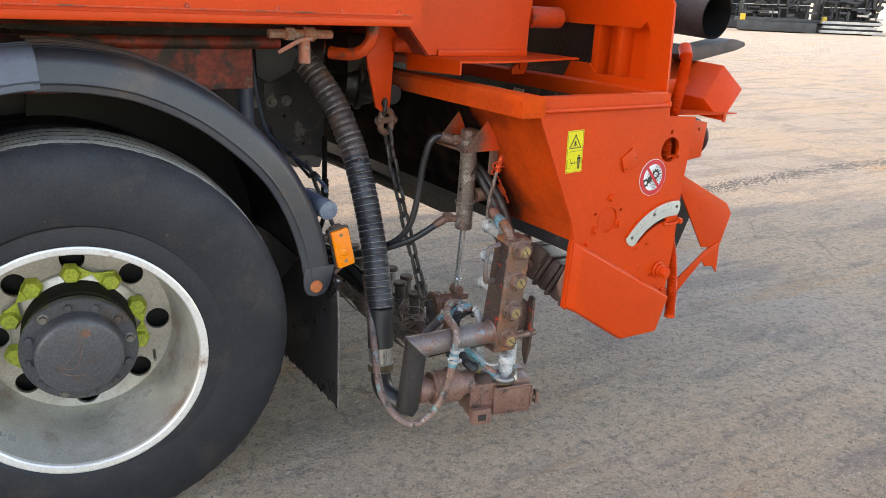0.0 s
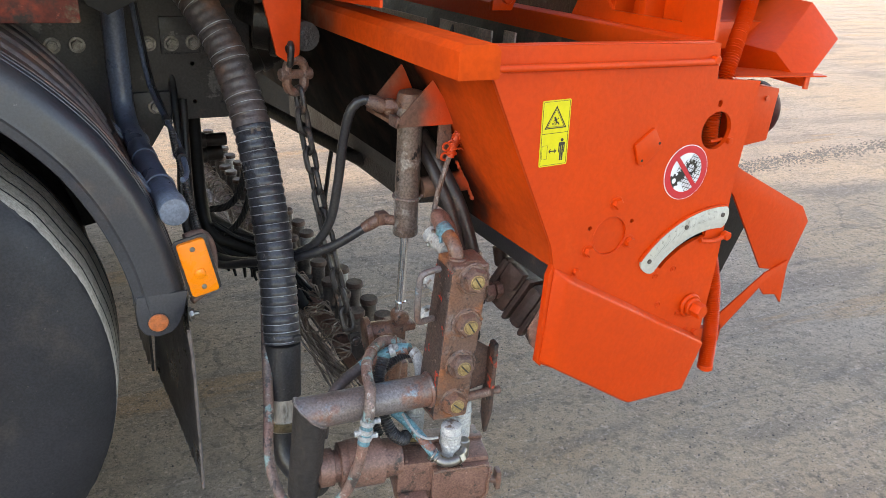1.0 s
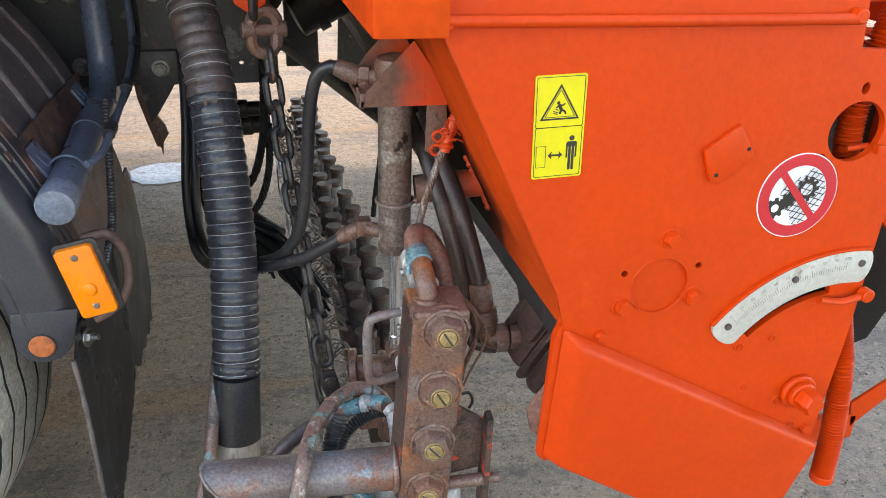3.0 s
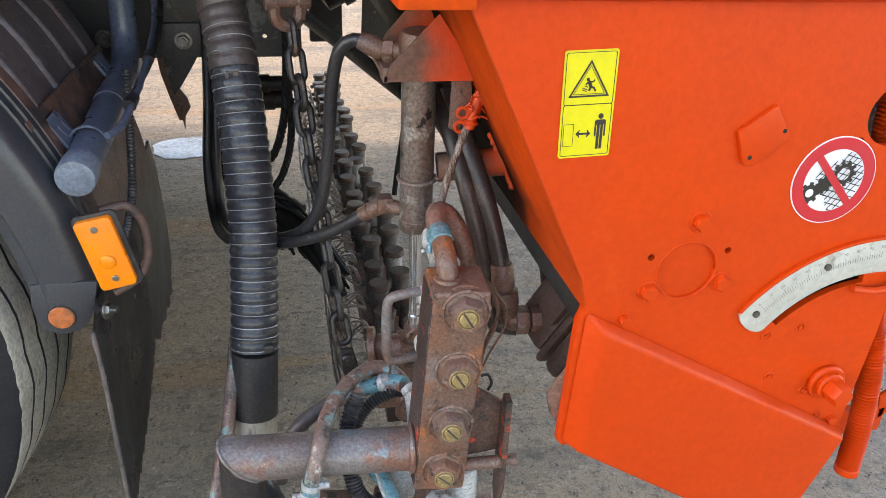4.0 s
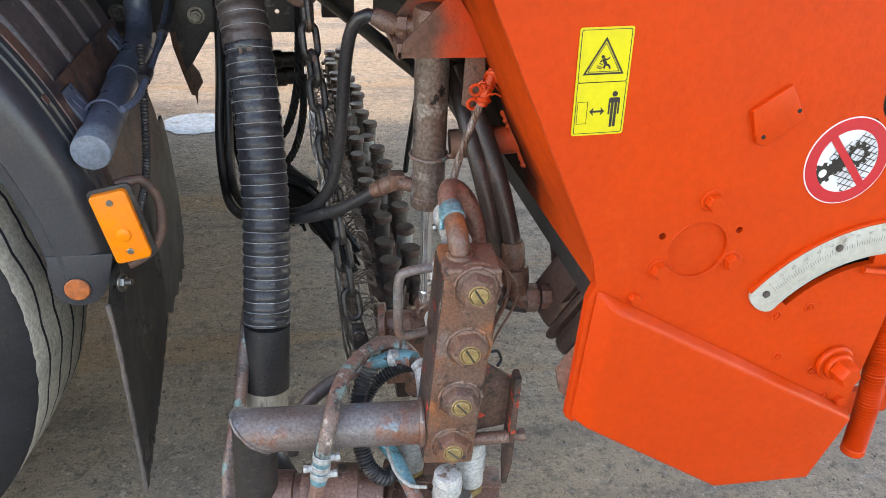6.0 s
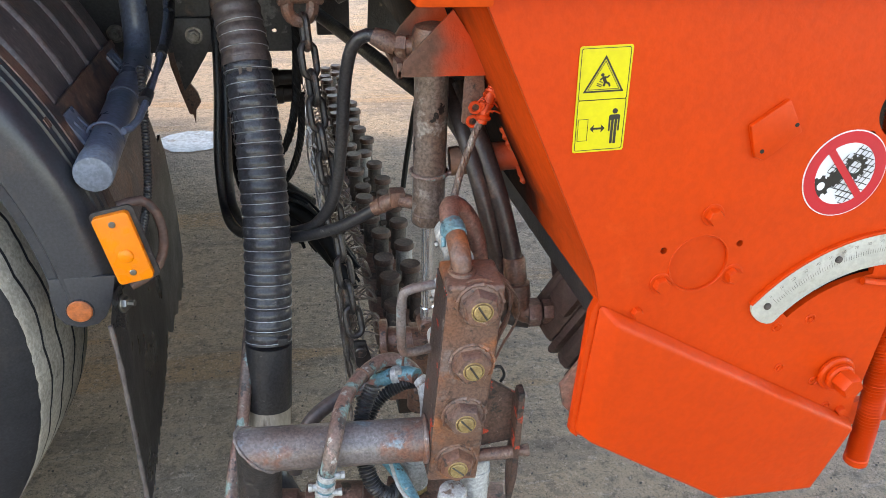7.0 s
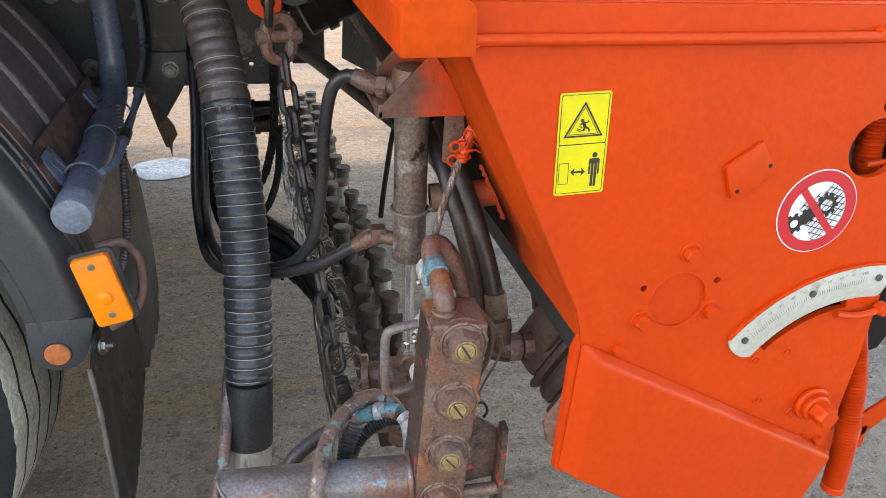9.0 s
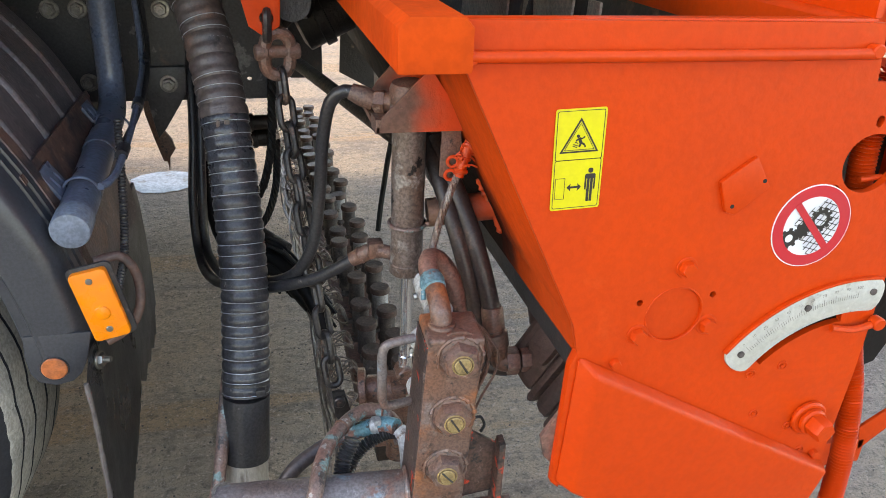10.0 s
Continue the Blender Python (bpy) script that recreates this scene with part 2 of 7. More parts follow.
M["pinkhose"] = mat("worn_reddish_hose", (0.225, 0.120, 0.096), (0.150, 0.112, 0.098), 0.44, scale=13, bump=0.35, fine=220, grain=0.25, spots=(((0.055, 0.042, 0.04), 0.58, 34, 0.03), ((0.17, 0.26, 0.25), 0.575, 22, 0.03), ((0.36, 0.33, 0.30), 0.63, 55, 0.03)), wear=0.85)
M["blue_pipe"] = mat("blue_grey_painted_pipe", (0.098, 0.118, 0.170), (0.074, 0.090, 0.130), 0.34, scale=7, bump=0.15, fine=160, spots=(((0.12, 0.105, 0.105), 0.66, 12, 0.07),), wear=0.35)
M["blue_cap"] = mat("grey_plastic_cap", (0.14, 0.17, 0.22), (0.115, 0.14, 0.18), 0.42, scale=12, bump=0.1, spots=(((0.20, 0.21, 0.22), 0.66, 20, 0.06),), wear=0.3)
M["amber"] = mat("amber_lens", (0.90, 0.235, 0.004), (0.84, 0.195, 0.004), 0.28, scale=30, bump=0.35, fine=900, dist=0.001, coat=0.25, grain=0.15)
M["orange_dot"] = mat("faded_orange_reflector", (0.45, 0.12, 0.035), (0.32, 0.10, 0.045), 0.45, scale=60, bump=0.15)
M["yellow"] = mat("yellow_label_film", (0.66, 0.58, 0.012), (0.61, 0.53, 0.012), 0.4, scale=12, bump=0.03, grain=0.03, spots=(((0.50, 0.43, 0.03), 0.72, 30, 0.05),))
M["ink"] = mat("black_ink", (0.022, 0.020, 0.018), (0.03, 0.026, 0.022), 0.45, scale=20, bump=0.0, grain=0.0)
M["faded_ink"] = mat("faded_engraved_ink", (0.13, 0.125, 0.115), (0.28, 0.27, 0.245), 0.5, scale=60, bump=0.0, grain=0.1)
M["red_ink"] = mat("red_label_ink", (0.55, 0.022, 0.03), (0.50, 0.02, 0.028), 0.4, scale=20, bump=0.0, grain=0.02)
M["white_film"] = mat("white_label_film", (0.72, 0.74, 0.76), (0.66, 0.68, 0.71), 0.4, scale=20, bump=0.0, grain=0.02)
M["scale"] = mat("worn_white_scale_plate", (0.50, 0.495, 0.445), (0.41, 0.40, 0.35), 0.5, scale=9, bump=0.1, fine=160, grain=0.06, spots=(((0.20, 0.165, 0.13), 0.72, 40, 0.03), ((0.33, 0.30, 0.25), 0.62, 18, 0.06)), wear=0.2)
M["exhaust"] = mat("sooty_exhaust_steel", (0.075, 0.052, 0.046), (0.045, 0.034, 0.032), 0.7, 0.0, scale=8, bump=0.3, wear=0.3)
M["dark_red"] = mat("red_lamp_lens", (0.05, 0.004, 0.006), (0.03, 0.003, 0.004), 0.6, scale=20, bump=0.05, spec=0.12)
# Base colour raised to put sunlight on the hopper's inner plates.
M["plank"] = mat("light_worn_plate", (0.60, 0.53, 0.44), (0.45, 0.38, 0.30), 0.7, scale=14, bump=0.3, wear=0.6)
M["machine_grey"] = mat("machine_dark_grey", (0.028, 0.033, 0.040), (0.016, 0.019, 0.023), 0.6, scale=1.5, bump=0.0, wear=0.4)
M["machine_white"] = mat("machine_white", (0.42, 0.42, 0.41), (0.32, 0.32, 0.31), 0.6, scale=1.5, bump=0.0)
M["machine_yellow"] = mat("machine_yellow", (0.55, 0.38, 0.03), (0.45, 0.30, 0.03), 0.6, scale=3, bump=0.0)
M["tube_dark"] = mat("tarred_black_tube", (0.019, 0.018, 0.019), (0.034, 0.029, 0.028), 0.45, scale=14, bump=0.7, fine=90, dist=0.004, spots=(((0.075, 0.05, 0.04), 0.66, 20, 0.05),), wear=0.5)
M["tube_hose"] = mat("brown_dusted_hose", (0.056, 0.039, 0.034), (0.030, 0.024, 0.024), 0.40, scale=9, bump=0.3, fine=200, grain=0.25, spots=(((0.13, 0.075, 0.055), 0.62, 12, 0.08),), wear=0.45)
M["cast_dark"] = mat("dark_oily_cast_housing", (0.098, 0.056, 0.046), (0.060, 0.037, 0.033), 0.5, scale=12, bump=0.5, fine=120, dist=0.003, spots=(((0.14, 0.085, 0.065), 0.66, 22, 0.05),), wear=0.6)
M["cap_rust"] = mat("brown_rusty_valve_cap", (0.112, 0.068, 0.054), (0.066, 0.044, 0.038), 0.55, scale=24, bump=0.4, fine=200, wear=0.6, spec=0.25)
M["wires"] = mat("dirty_brown_wire", (0.36, 0.285, 0.235), (0.15, 0.118, 0.098), 0.42, scale=14, bump=0.1)
M["bolt"] = mat("dull_frame_bolt", (0.30, 0.29, 0.275), (0.18, 0.165, 0.155), 0.38, 0.6, scale=40, bump=0.2)
M["spill"] = mat("dried_white_paint", (0.50, 0.53, 0.55), (0.40, 0.42, 0.43), 0.7, scale=9, bump=0.5, fine=60, dist=0.006, wear=0.4, spots=(((0.30, 0.285, 0.26), 0.61, 16, 0.05),))
M["render_wall"] = mat("grey_rendered_wall", (0.34, 0.33, 0.31), (0.28, 0.27, 0.255), 0.85, scale=0.8, bump=0.1, fine=30)
M["stone"] = mat("small_stones", (0.20, 0.175, 0.155), (0.10, 0.088, 0.08), 0.85, scale=30, bump=0.3)


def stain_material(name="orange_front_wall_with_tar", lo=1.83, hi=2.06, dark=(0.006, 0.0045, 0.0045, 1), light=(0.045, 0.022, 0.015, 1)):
    """Orange paint giving way to a mottled darker colour away from the machine's outer side."""
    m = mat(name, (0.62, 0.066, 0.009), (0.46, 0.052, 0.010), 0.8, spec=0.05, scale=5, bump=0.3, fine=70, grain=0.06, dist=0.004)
    nt = m.node_tree
    nd, lk = nt.nodes, nt.links
    bs = nd["Principled BSDF"]
    src = bs.inputs["Base Color"].links[0].from_socket
    geo = nd.new("ShaderNodeNewGeometry")
    sp = nd.new("ShaderNodeSeparateXYZ")
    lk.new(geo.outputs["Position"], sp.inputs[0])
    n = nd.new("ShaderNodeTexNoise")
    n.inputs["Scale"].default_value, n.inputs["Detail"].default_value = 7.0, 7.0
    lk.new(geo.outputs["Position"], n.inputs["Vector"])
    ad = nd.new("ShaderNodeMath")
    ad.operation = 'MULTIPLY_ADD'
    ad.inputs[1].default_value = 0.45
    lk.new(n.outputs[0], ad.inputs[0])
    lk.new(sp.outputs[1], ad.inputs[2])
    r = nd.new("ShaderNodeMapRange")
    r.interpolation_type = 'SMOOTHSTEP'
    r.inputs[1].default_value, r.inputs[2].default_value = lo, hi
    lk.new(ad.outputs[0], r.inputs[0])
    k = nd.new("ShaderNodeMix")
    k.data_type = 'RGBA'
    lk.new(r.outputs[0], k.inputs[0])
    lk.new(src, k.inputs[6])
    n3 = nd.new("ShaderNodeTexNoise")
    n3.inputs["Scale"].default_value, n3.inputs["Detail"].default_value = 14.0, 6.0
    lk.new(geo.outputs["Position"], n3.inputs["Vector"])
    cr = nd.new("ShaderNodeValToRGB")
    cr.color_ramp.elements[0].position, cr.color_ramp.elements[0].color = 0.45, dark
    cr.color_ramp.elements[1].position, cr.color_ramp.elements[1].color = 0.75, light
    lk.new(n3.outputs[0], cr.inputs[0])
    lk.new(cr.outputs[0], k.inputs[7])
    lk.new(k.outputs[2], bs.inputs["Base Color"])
    return m


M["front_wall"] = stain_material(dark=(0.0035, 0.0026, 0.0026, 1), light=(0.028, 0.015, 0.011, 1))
M["rail_dust"] = stain_material("orange_rail_worn_grey", 2.10, 2.55, (0.07, 0.05, 0.038, 1), (0.24, 0.18, 0.135, 1))


def overspray_material(name="rusty_bracket_with_orange_overspray", lo=1.318, hi=1.392):
    """Rusty steel with orange paint dust that thickens towards the hopper."""
    m = mat(name, (0.19, 0.095, 0.06), (0.13, 0.068, 0.05), 0.6, scale=10, bump=0.4, fine=90, dist=0.003, wear=0.3)
    nt = m.node_tree
    nd, lk = nt.nodes, nt.links
    bs = nd["Principled BSDF"]
    src = bs.inputs["Base Color"].links[0].from_socket
    geo = nd.new("ShaderNodeNewGeometry")
    sp = nd.new("ShaderNodeSeparateXYZ")
    lk.new(geo.outputs["Position"], sp.inputs[0])
    n = nd.new("ShaderNodeTexNoise")
    n.inputs["Scale"].default_value, n.inputs["Detail"].default_value = 16.0, 8.0
    lk.new(geo.outputs["Position"], n.inputs["Vector"])
    ad = nd.new("ShaderNodeMath")
    ad.operation = 'MULTIPLY_ADD'
    ad.inputs[1].default_value = 0.10
    lk.new(n.outputs[0], ad.inputs[0])
    lk.new(sp.outputs[0], ad.inputs[2])
    r = nd.new("ShaderNodeMapRange")
    r.interpolation_type = 'SMOOTHSTEP'
    r.inputs[1].default_value, r.inputs[2].default_value = lo, hi
    lk.new(ad.outputs[0], r.inputs[0])
    k = nd.new("ShaderNodeMix")
    k.data_type = 'RGBA'
    lk.new(r.outputs[0], k.inputs[0])
    lk.new(src, k.inputs[6])
    k.inputs[7].default_value = (0.66, 0.06, 0.007, 1)
    lk.new(k.outputs[2], bs.inputs["Base Color"])
    return m


M["overspray"] = overspray_material()
M["overspray_far"] = overspray_material("rusty_tube_with_orange_overspray", 1.43, 1.50)


def ground_material():
    """Worn dusty concrete: sandy with grey scuffs, dark smears along the driving direction, fine grit."""
    m = bpy.data.materials.new("worn_yard_concrete")
    m.use_nodes = True
    nt = m.node_tree
    nd, lk = nt.nodes, nt.links
    bs = nd["Principled BSDF"]
    geo = nd.new("ShaderNodeNewGeometry")

    def noi(sc, det, rgh, rot=0.0, st=(1, 1, 1)):
        mp = nd.new("ShaderNodeMapping")
        mp.inputs["Rotation"].default_value = (0, 0, rot)
        mp.inputs["Scale"].default_value = st
        lk.new(geo.outputs["Position"], mp.inputs[0])
        n = nd.new("ShaderNodeTexNoise")
        n.inputs["Scale"].default_value, n.inputs["Detail"].default_value, n.inputs["Roughness"].default_value = sc, det, rgh
        lk.new(mp.outputs[0], n.inputs["Vector"])
        return n.outputs[0]

    def span(src, lo, hi):
        r = nd.new("ShaderNodeMapRange")
        r.interpolation_type = 'SMOOTHSTEP'
        r.inputs[1].default_value, r.inputs[2].default_value = lo, hi
        lk.new(src, r.inputs[0])
        return r.outputs[0]

    def mix(f, x, y, amount=None):
        k = nd.new("ShaderNodeMix")
        k.data_type = 'RGBA'
        if amount is not None:
            mu = nd.new("ShaderNodeMath")
            mu.operation = 'MULTIPLY'
            mu.inputs[1].default_value = amount
            lk.new(f, mu.inputs[0])
            f = mu.outputs[0]
        lk.new(f, k.inputs[0])
        for v, sock in ((x, k.inputs[6]), (y, k.inputs[7])):
            if isinstance(v, tuple):
                sock.default_value = (*v, 1)
            else:
                lk.new(v, sock)
        return k.outputs[2]

    col = mix(span(noi(0.35, 5, 0.6), 0.4, 0.62), (0.41, 0.345, 0.26), (0.37, 0.335, 0.285))
    col = mix(span(noi(1.6, 7, 0.7), 0.50, 0.66), col, (0.255, 0.235, 0.205), 0.8)
    col = mix(span(noi(1.3, 7, 0.72, 0.55, (1.0, 5.0, 1.0)), 0.54, 0.68), col, (0.18, 0.172, 0.165), 0.6)
    col = mix(span(noi(4.0, 8, 0.75, 0.6, (1.0, 7.0, 1.0)), 0.56, 0.66), col, (0.49, 0.465, 0.43), 0.55)
    col = mix(span(noi(3.2, 8, 0.75, -0.5, (1.0, 9.0, 1.0)), 0.58, 0.66), col, (0.14, 0.135, 0.13), 0.5)
    col = mix(span(noi(6.0, 8, 0.75), 0.60, 0.70), col, (0.12, 0.112, 0.108), 0.55)
    col = mix(span(noi(0.5, 4, 0.55, 0.2, (0.5, 1.6, 1)), 0.60, 0.72), col, (0.42, 0.27, 0.14), 0.75)
    col = mix(span(noi(0.9, 6, 0.68, 0.35, (0.6, 3.2, 1)), 0.52, 0.62), col, (0.22, 0.20, 0.18), 0.6)
    col = mix(span(noi(0.7, 6, 0.65, 0.1, (0.5, 4.0, 1)), 0.57, 0.64), col, (0.40, 0.29, 0.18), 0.6)
    col = mix(span(noi(42, 7, 0.78), 0.53, 0.64), col, (0.115, 0.108, 0.10), 0.7)
    col = mix(span(noi(36, 6, 0.76, 1.0), 0.57, 0.66), col, (0.56, 0.53, 0.485), 0.65)
    col = mix(span(noi(130, 5, 0.7, 0.4), 0.55, 0.63), col, (0.09, 0.084, 0.078), 0.6)
    col = mix(span(noi(105, 5, 0.7, 1.7), 0.60, 0.66), col, (0.60, 0.57, 0.53), 0.6)
    col = mix(span(noi(300, 4, 0.65, 0.8), 0.52, 0.66), col, (0.10, 0.093, 0.086), 0.5)
    col = mix(span(noi(17, 8, 0.8, 0.2), 0.55, 0.63), col, (0.115, 0.105, 0.094), 0.6)
    col = mix(span(noi(24, 7, 0.78, 0.9), 0.50, 0.62), col, (0.15, 0.135, 0.118), 0.5)
    col = mix(span(noi(62, 6, 0.75, 2.1), 0.58, 0.64), col, (0.62, 0.58, 0.53), 0.5)
    vor = nd.new("ShaderNodeTexVoronoi")
    vor.feature = 'DISTANCE_TO_EDGE'
    vor.inputs["Scale"].default_value = 1.9
    warp = nd.new("ShaderNodeVectorMath")
    warp.operation = 'MULTIPLY_ADD'
    warp.inputs[1].default_value = (0.22, 0.22, 0.0)
    wn = nd.new("ShaderNodeTexNoise")
    wn.inputs["Scale"].default_value, wn.inputs["Detail"].default_value, wn.inputs["Roughness"].default_value = 6.0, 6.0, 0.7
    lk.new(geo.outputs["Position"], wn.inputs["Vector"])
    lk.new(wn.outputs[1], warp.inputs[0])
    lk.new(geo.outputs["Position"], warp.inputs[2])
    lk.new(warp.outputs[0], vor.inputs["Vector"])
    crack = nd.new("ShaderNodeMapRange")
    crack.inputs[1].default_value, crack.inputs[2].default_value, crack.inputs[3].default_value, crack.inputs[4].default_value = 0.0, 0.012, 1.0, 0.0
    lk.new(vor.outputs["Distance"], crack.inputs[0])
    gate = nd.new("ShaderNodeMath")
    gate.operation = 'MULTIPLY'
    lk.new(crack.outputs[0], gate.inputs[0])
    lk.new(span(noi(1.1, 3, 0.5, 0.9), 0.50, 0.60), gate.inputs[1])
    col = mix(gate.outputs[0], col, (0.09, 0.085, 0.08), 0.6)
    col = mix(span(noi(2.4, 4, 0.5, 0.3, (1.0, 2.6, 1.0)), 0.70, 0.73), col, (0.17, 0.155, 0.14), 0.7)
    tone = nd.new("ShaderNodeMix")
    tone.data_type, tone.blend_type = 'RGBA', 'MULTIPLY'
    tone.inputs[0].default_value = 1.0
    tone.inputs[7].default_value = (1.84, 1.63, 1.53, 1)
    lk.new(col, tone.inputs[6])
    col = tone.outputs[2]
    lk.new(col, bs.inputs["Base Color"])
    bs.inputs["Roughness"].default_value = 0.92
    bs.inputs["Specular IOR Level"].default_value = 0.08
    ad = nd.new("ShaderNodeMath")
    ad.operation = 'ADD'
    lk.new(noi(80, 5, 0.75), ad.inputs[0])
    lk.new(noi(11, 8, 0.72), ad.inputs[1])
    bp = nd.new("ShaderNodeBump")
    bp.inputs["Strength"].default_value, bp.inputs["Distance"].default_value = 1.0, 0.05
    lk.new(ad.outputs[0], bp.inputs["Height"])
    lk.new(bp.outputs[0], bs.inputs["Normal"])
    return m


M["ground"] = ground_material()


# ---- shape helpers ----
ORG = {}


def thing(name, label, category, at=(0, 0, 0), group="", kind=""):
    ob = new(name)
    ob.location = at
    ob.empty_display_size = 0.05
    ORG[ob] = Vector(at)
    return tagged(ob, label, category, group, kind)


def finish(bm, name, material, smooth=40):
    bmesh.ops.recalc_face_normals(bm, faces=bm.faces)
    me = bpy.data.meshes.new(name)
    bm.to_mesh(me)
    bm.free()
    if smooth:
        me.polygons.foreach_set("use_smooth", [True] * len(me.polygons))
        me.set_sharp_from_angle(angle=radians(smooth))
    me.materials.append(M[material])
    return me


def part(name, bm, material, parent, label="", smooth=40):
    """One mesh, built in world places, under a thing or under one of its parts."""
    o = ORG[parent]
    bmesh.ops.translate(bm, verts=bm.verts, vec=-o)
    ob = new(name, finish(bm, name, material, smooth))
    ob.parent = parent
    ORG[ob] = o
    return tagged(ob, label)


def solo(name, bm, material, label, category, group="", kind="", at=(0, 0, 0), smooth=40):
    """A thing that is one mesh."""
    bmesh.ops.translate(bm, verts=bm.verts, vec=-Vector(at))
    ob = new(name, finish(bm, name, material, smooth))
    ob.location = at
    ORG[ob] = Vector(at)
    return tagged(ob, label, category, group, kind)


def join(*bms):
    out = bms[0]
    for b in bms[1:]:
        me = bpy.data.meshes.new("joined")
        b.to_mesh(me)
        b.free()
        out.from_mesh(me)
        bpy.data.meshes.remove(me)
    return out


def bev(bm, w, seg=2, ang=30):
    es = [e for e in bm.edges if len(e.link_faces) == 2 and e.calc_face_angle(0) > radians(ang)]
    bmesh.ops.bevel(bm, geom=es, offset=w, segments=seg, affect='EDGES', profile=0.6)
    return bm


def box(x0, x1, y0, y1, z0, z1, w=0.0, m=None):
    bm = bmesh.new()
    bmesh.ops.create_cube(bm, size=1.0)
    bmesh.ops.scale(bm, verts=bm.verts, vec=(abs(x1 - x0), abs(y1 - y0), abs(z1 - z0)))
    bmesh.ops.translate(bm, verts=bm.verts, vec=((x0 + x1) / 2, (y0 + y1) / 2, (z0 + z1) / 2))
    if w:
        bev(bm, w)
    if m is not None:
        bmesh.ops.transform(bm, matrix=m, verts=bm.verts)
    return bm


def prism(poly, d0, d1, holes=(), axis="y", w=0.0):
    """A flat outline with holes, in the plane across the axis, drawn out from d0 to d1."""
    bm = bmesh.new()
    put = {"y": lambda a, b: (a, d0, b), "x": lambda a, b: (d0, a, b), "z": lambda a, b: (a, b, d0)}[axis]
    edges = []
    for loop in (poly, *holes):
        vs = [bm.verts.new(put(a, b)) for a, b in loop]
        edges += [bm.edges.new((vs[i], vs[(i + 1) % len(vs)])) for i in range(len(vs))]
    if holes:
        bmesh.ops.triangle_fill(bm, edges=edges, use_beauty=True, use_dissolve=False)
    else:
        bm.faces.new(vs)
    vec = {"y": (0, d1 - d0, 0), "x": (d1 - d0, 0, 0), "z": (0, 0, d1 - d0)}[axis]
    got = bmesh.ops.extrude_face_region(bm, geom=list(bm.faces))
    bmesh.ops.translate(bm, verts=[v for v in got["geom"] if isinstance(v, bmesh.types.BMVert)], vec=vec)
    bmesh.ops.recalc_face_normals(bm, faces=bm.faces)
    if w:
        bev(bm, w, 2, 50)
    return bm


def ring(cx, cz, r, n=24, r2=None):
    return [(cx + r * math.cos(2 * math.pi * i / n), cz + (r2 or r) * math.sin(2 * math.pi * i / n)) for i in range(n)]


def frame_of(d):
    d = Vector(d).normalized()
    up = Vector((0, 0, 1)) if abs(d.z) < 0.9 else Vector((1, 0, 0))
    a = d.cross(up).normalized()
    return a, a.cross(d).normalized(), d


def lathe(p0, p1, prof, n=24, close=True):
    """Turned body: prof is (share along p0-p1, radius)."""
    p0, p1 = Vector(p0), Vector(p1)
    a, b, d = frame_of(p1 - p0)
    bm = bmesh.new()
    rows = []
    for s, r in prof:
        c = p0.lerp(p1, s)
        rows.append([bm.verts.new(c + (a * math.cos(t) + b * math.sin(t)) * r) for t in (2 * math.pi * i / n for i in range(n))])
    for u, v in zip(rows, rows[1:]):
        for i in range(n):
            bm.faces.new((u[i], u[(i + 1) % n], v[(i + 1) % n], v[i]))
    if close:
        bm.faces.new(rows[0])
        bm.faces.new(rows[-1])
    return bm


def cyl(p0, p1, r, n=20, r2=None, w=0.0):
    r2 = r if r2 is None else r2
    if not w:
        return lathe(p0, p1, [(0, r), (1, r2)], n)
    k = w / max((Vector(p1) - Vector(p0)).length, 1e-6)
    return lathe(p0, p1, [(0, r - w), (k, r), (1 - k, r2), (1, r2 - w)], n)


def glide(pts, step=0.02):
    """A smooth line through the points."""
    P = [Vector(p) for p in pts]
    P = [P[0] * 2 - P[1]] + P + [P[-1] * 2 - P[-2]]
    out = []
    for i in range(1, len(P) - 2):
        n = max(2, int((P[i + 1] - P[i]).length / step))
        for k in range(n):
            t = k / n
            a, b, c, d = P[i - 1], P[i], P[i + 1], P[i + 2]
            out.append(0.5 * (2 * b + (c - a) * t + (2 * a - 5 * b + 4 * c - d) * t * t + (3 * b - a - 3 * c + d) * t ** 3))
    out.append(P[-2])
    return out


def sweep(line, rad, n=12, cap=True):
    """A tube along a line; rad is a number or a function of the length gone."""
    bm = bmesh.new()
    L = [Vector(p) for p in line]
    rows, nrm, gone = [], None, 0.0
    for i, p in enumerate(L):
        d = (L[min(i + 1, len(L) - 1)] - L[max(i - 1, 0)]).normalized()
        if nrm is None:
            nrm = frame_of(d)[0]
        nrm = (nrm - d * nrm.dot(d)).normalized()
        b = d.cross(nrm)
        if i:
            gone += (p - L[i - 1]).length
        r = rad(gone) if callable(rad) else rad
        rows.append([bm.verts.new(p + (nrm * math.cos(t) + b * math.sin(t)) * r) for t in (2 * math.pi * k / n for k in range(n))])
    for u, v in zip(rows, rows[1:]):
        for i in range(n):
            bm.faces.new((u[i], u[(i + 1) % n], v[(i + 1) % n], v[i]))
    if cap:
        bm.faces.new(rows[0])
        bm.faces.new(rows[-1])
    return bm


def tube(pts, r, n=12, step=0.02):
    return sweep(glide(pts, step), r, n)


def corrugated(pts, r, pitch, depth, n=16):
    return sweep(glide(pts, pitch / 6), lambda s: r + depth * math.sin(2 * math.pi * s / pitch), n)


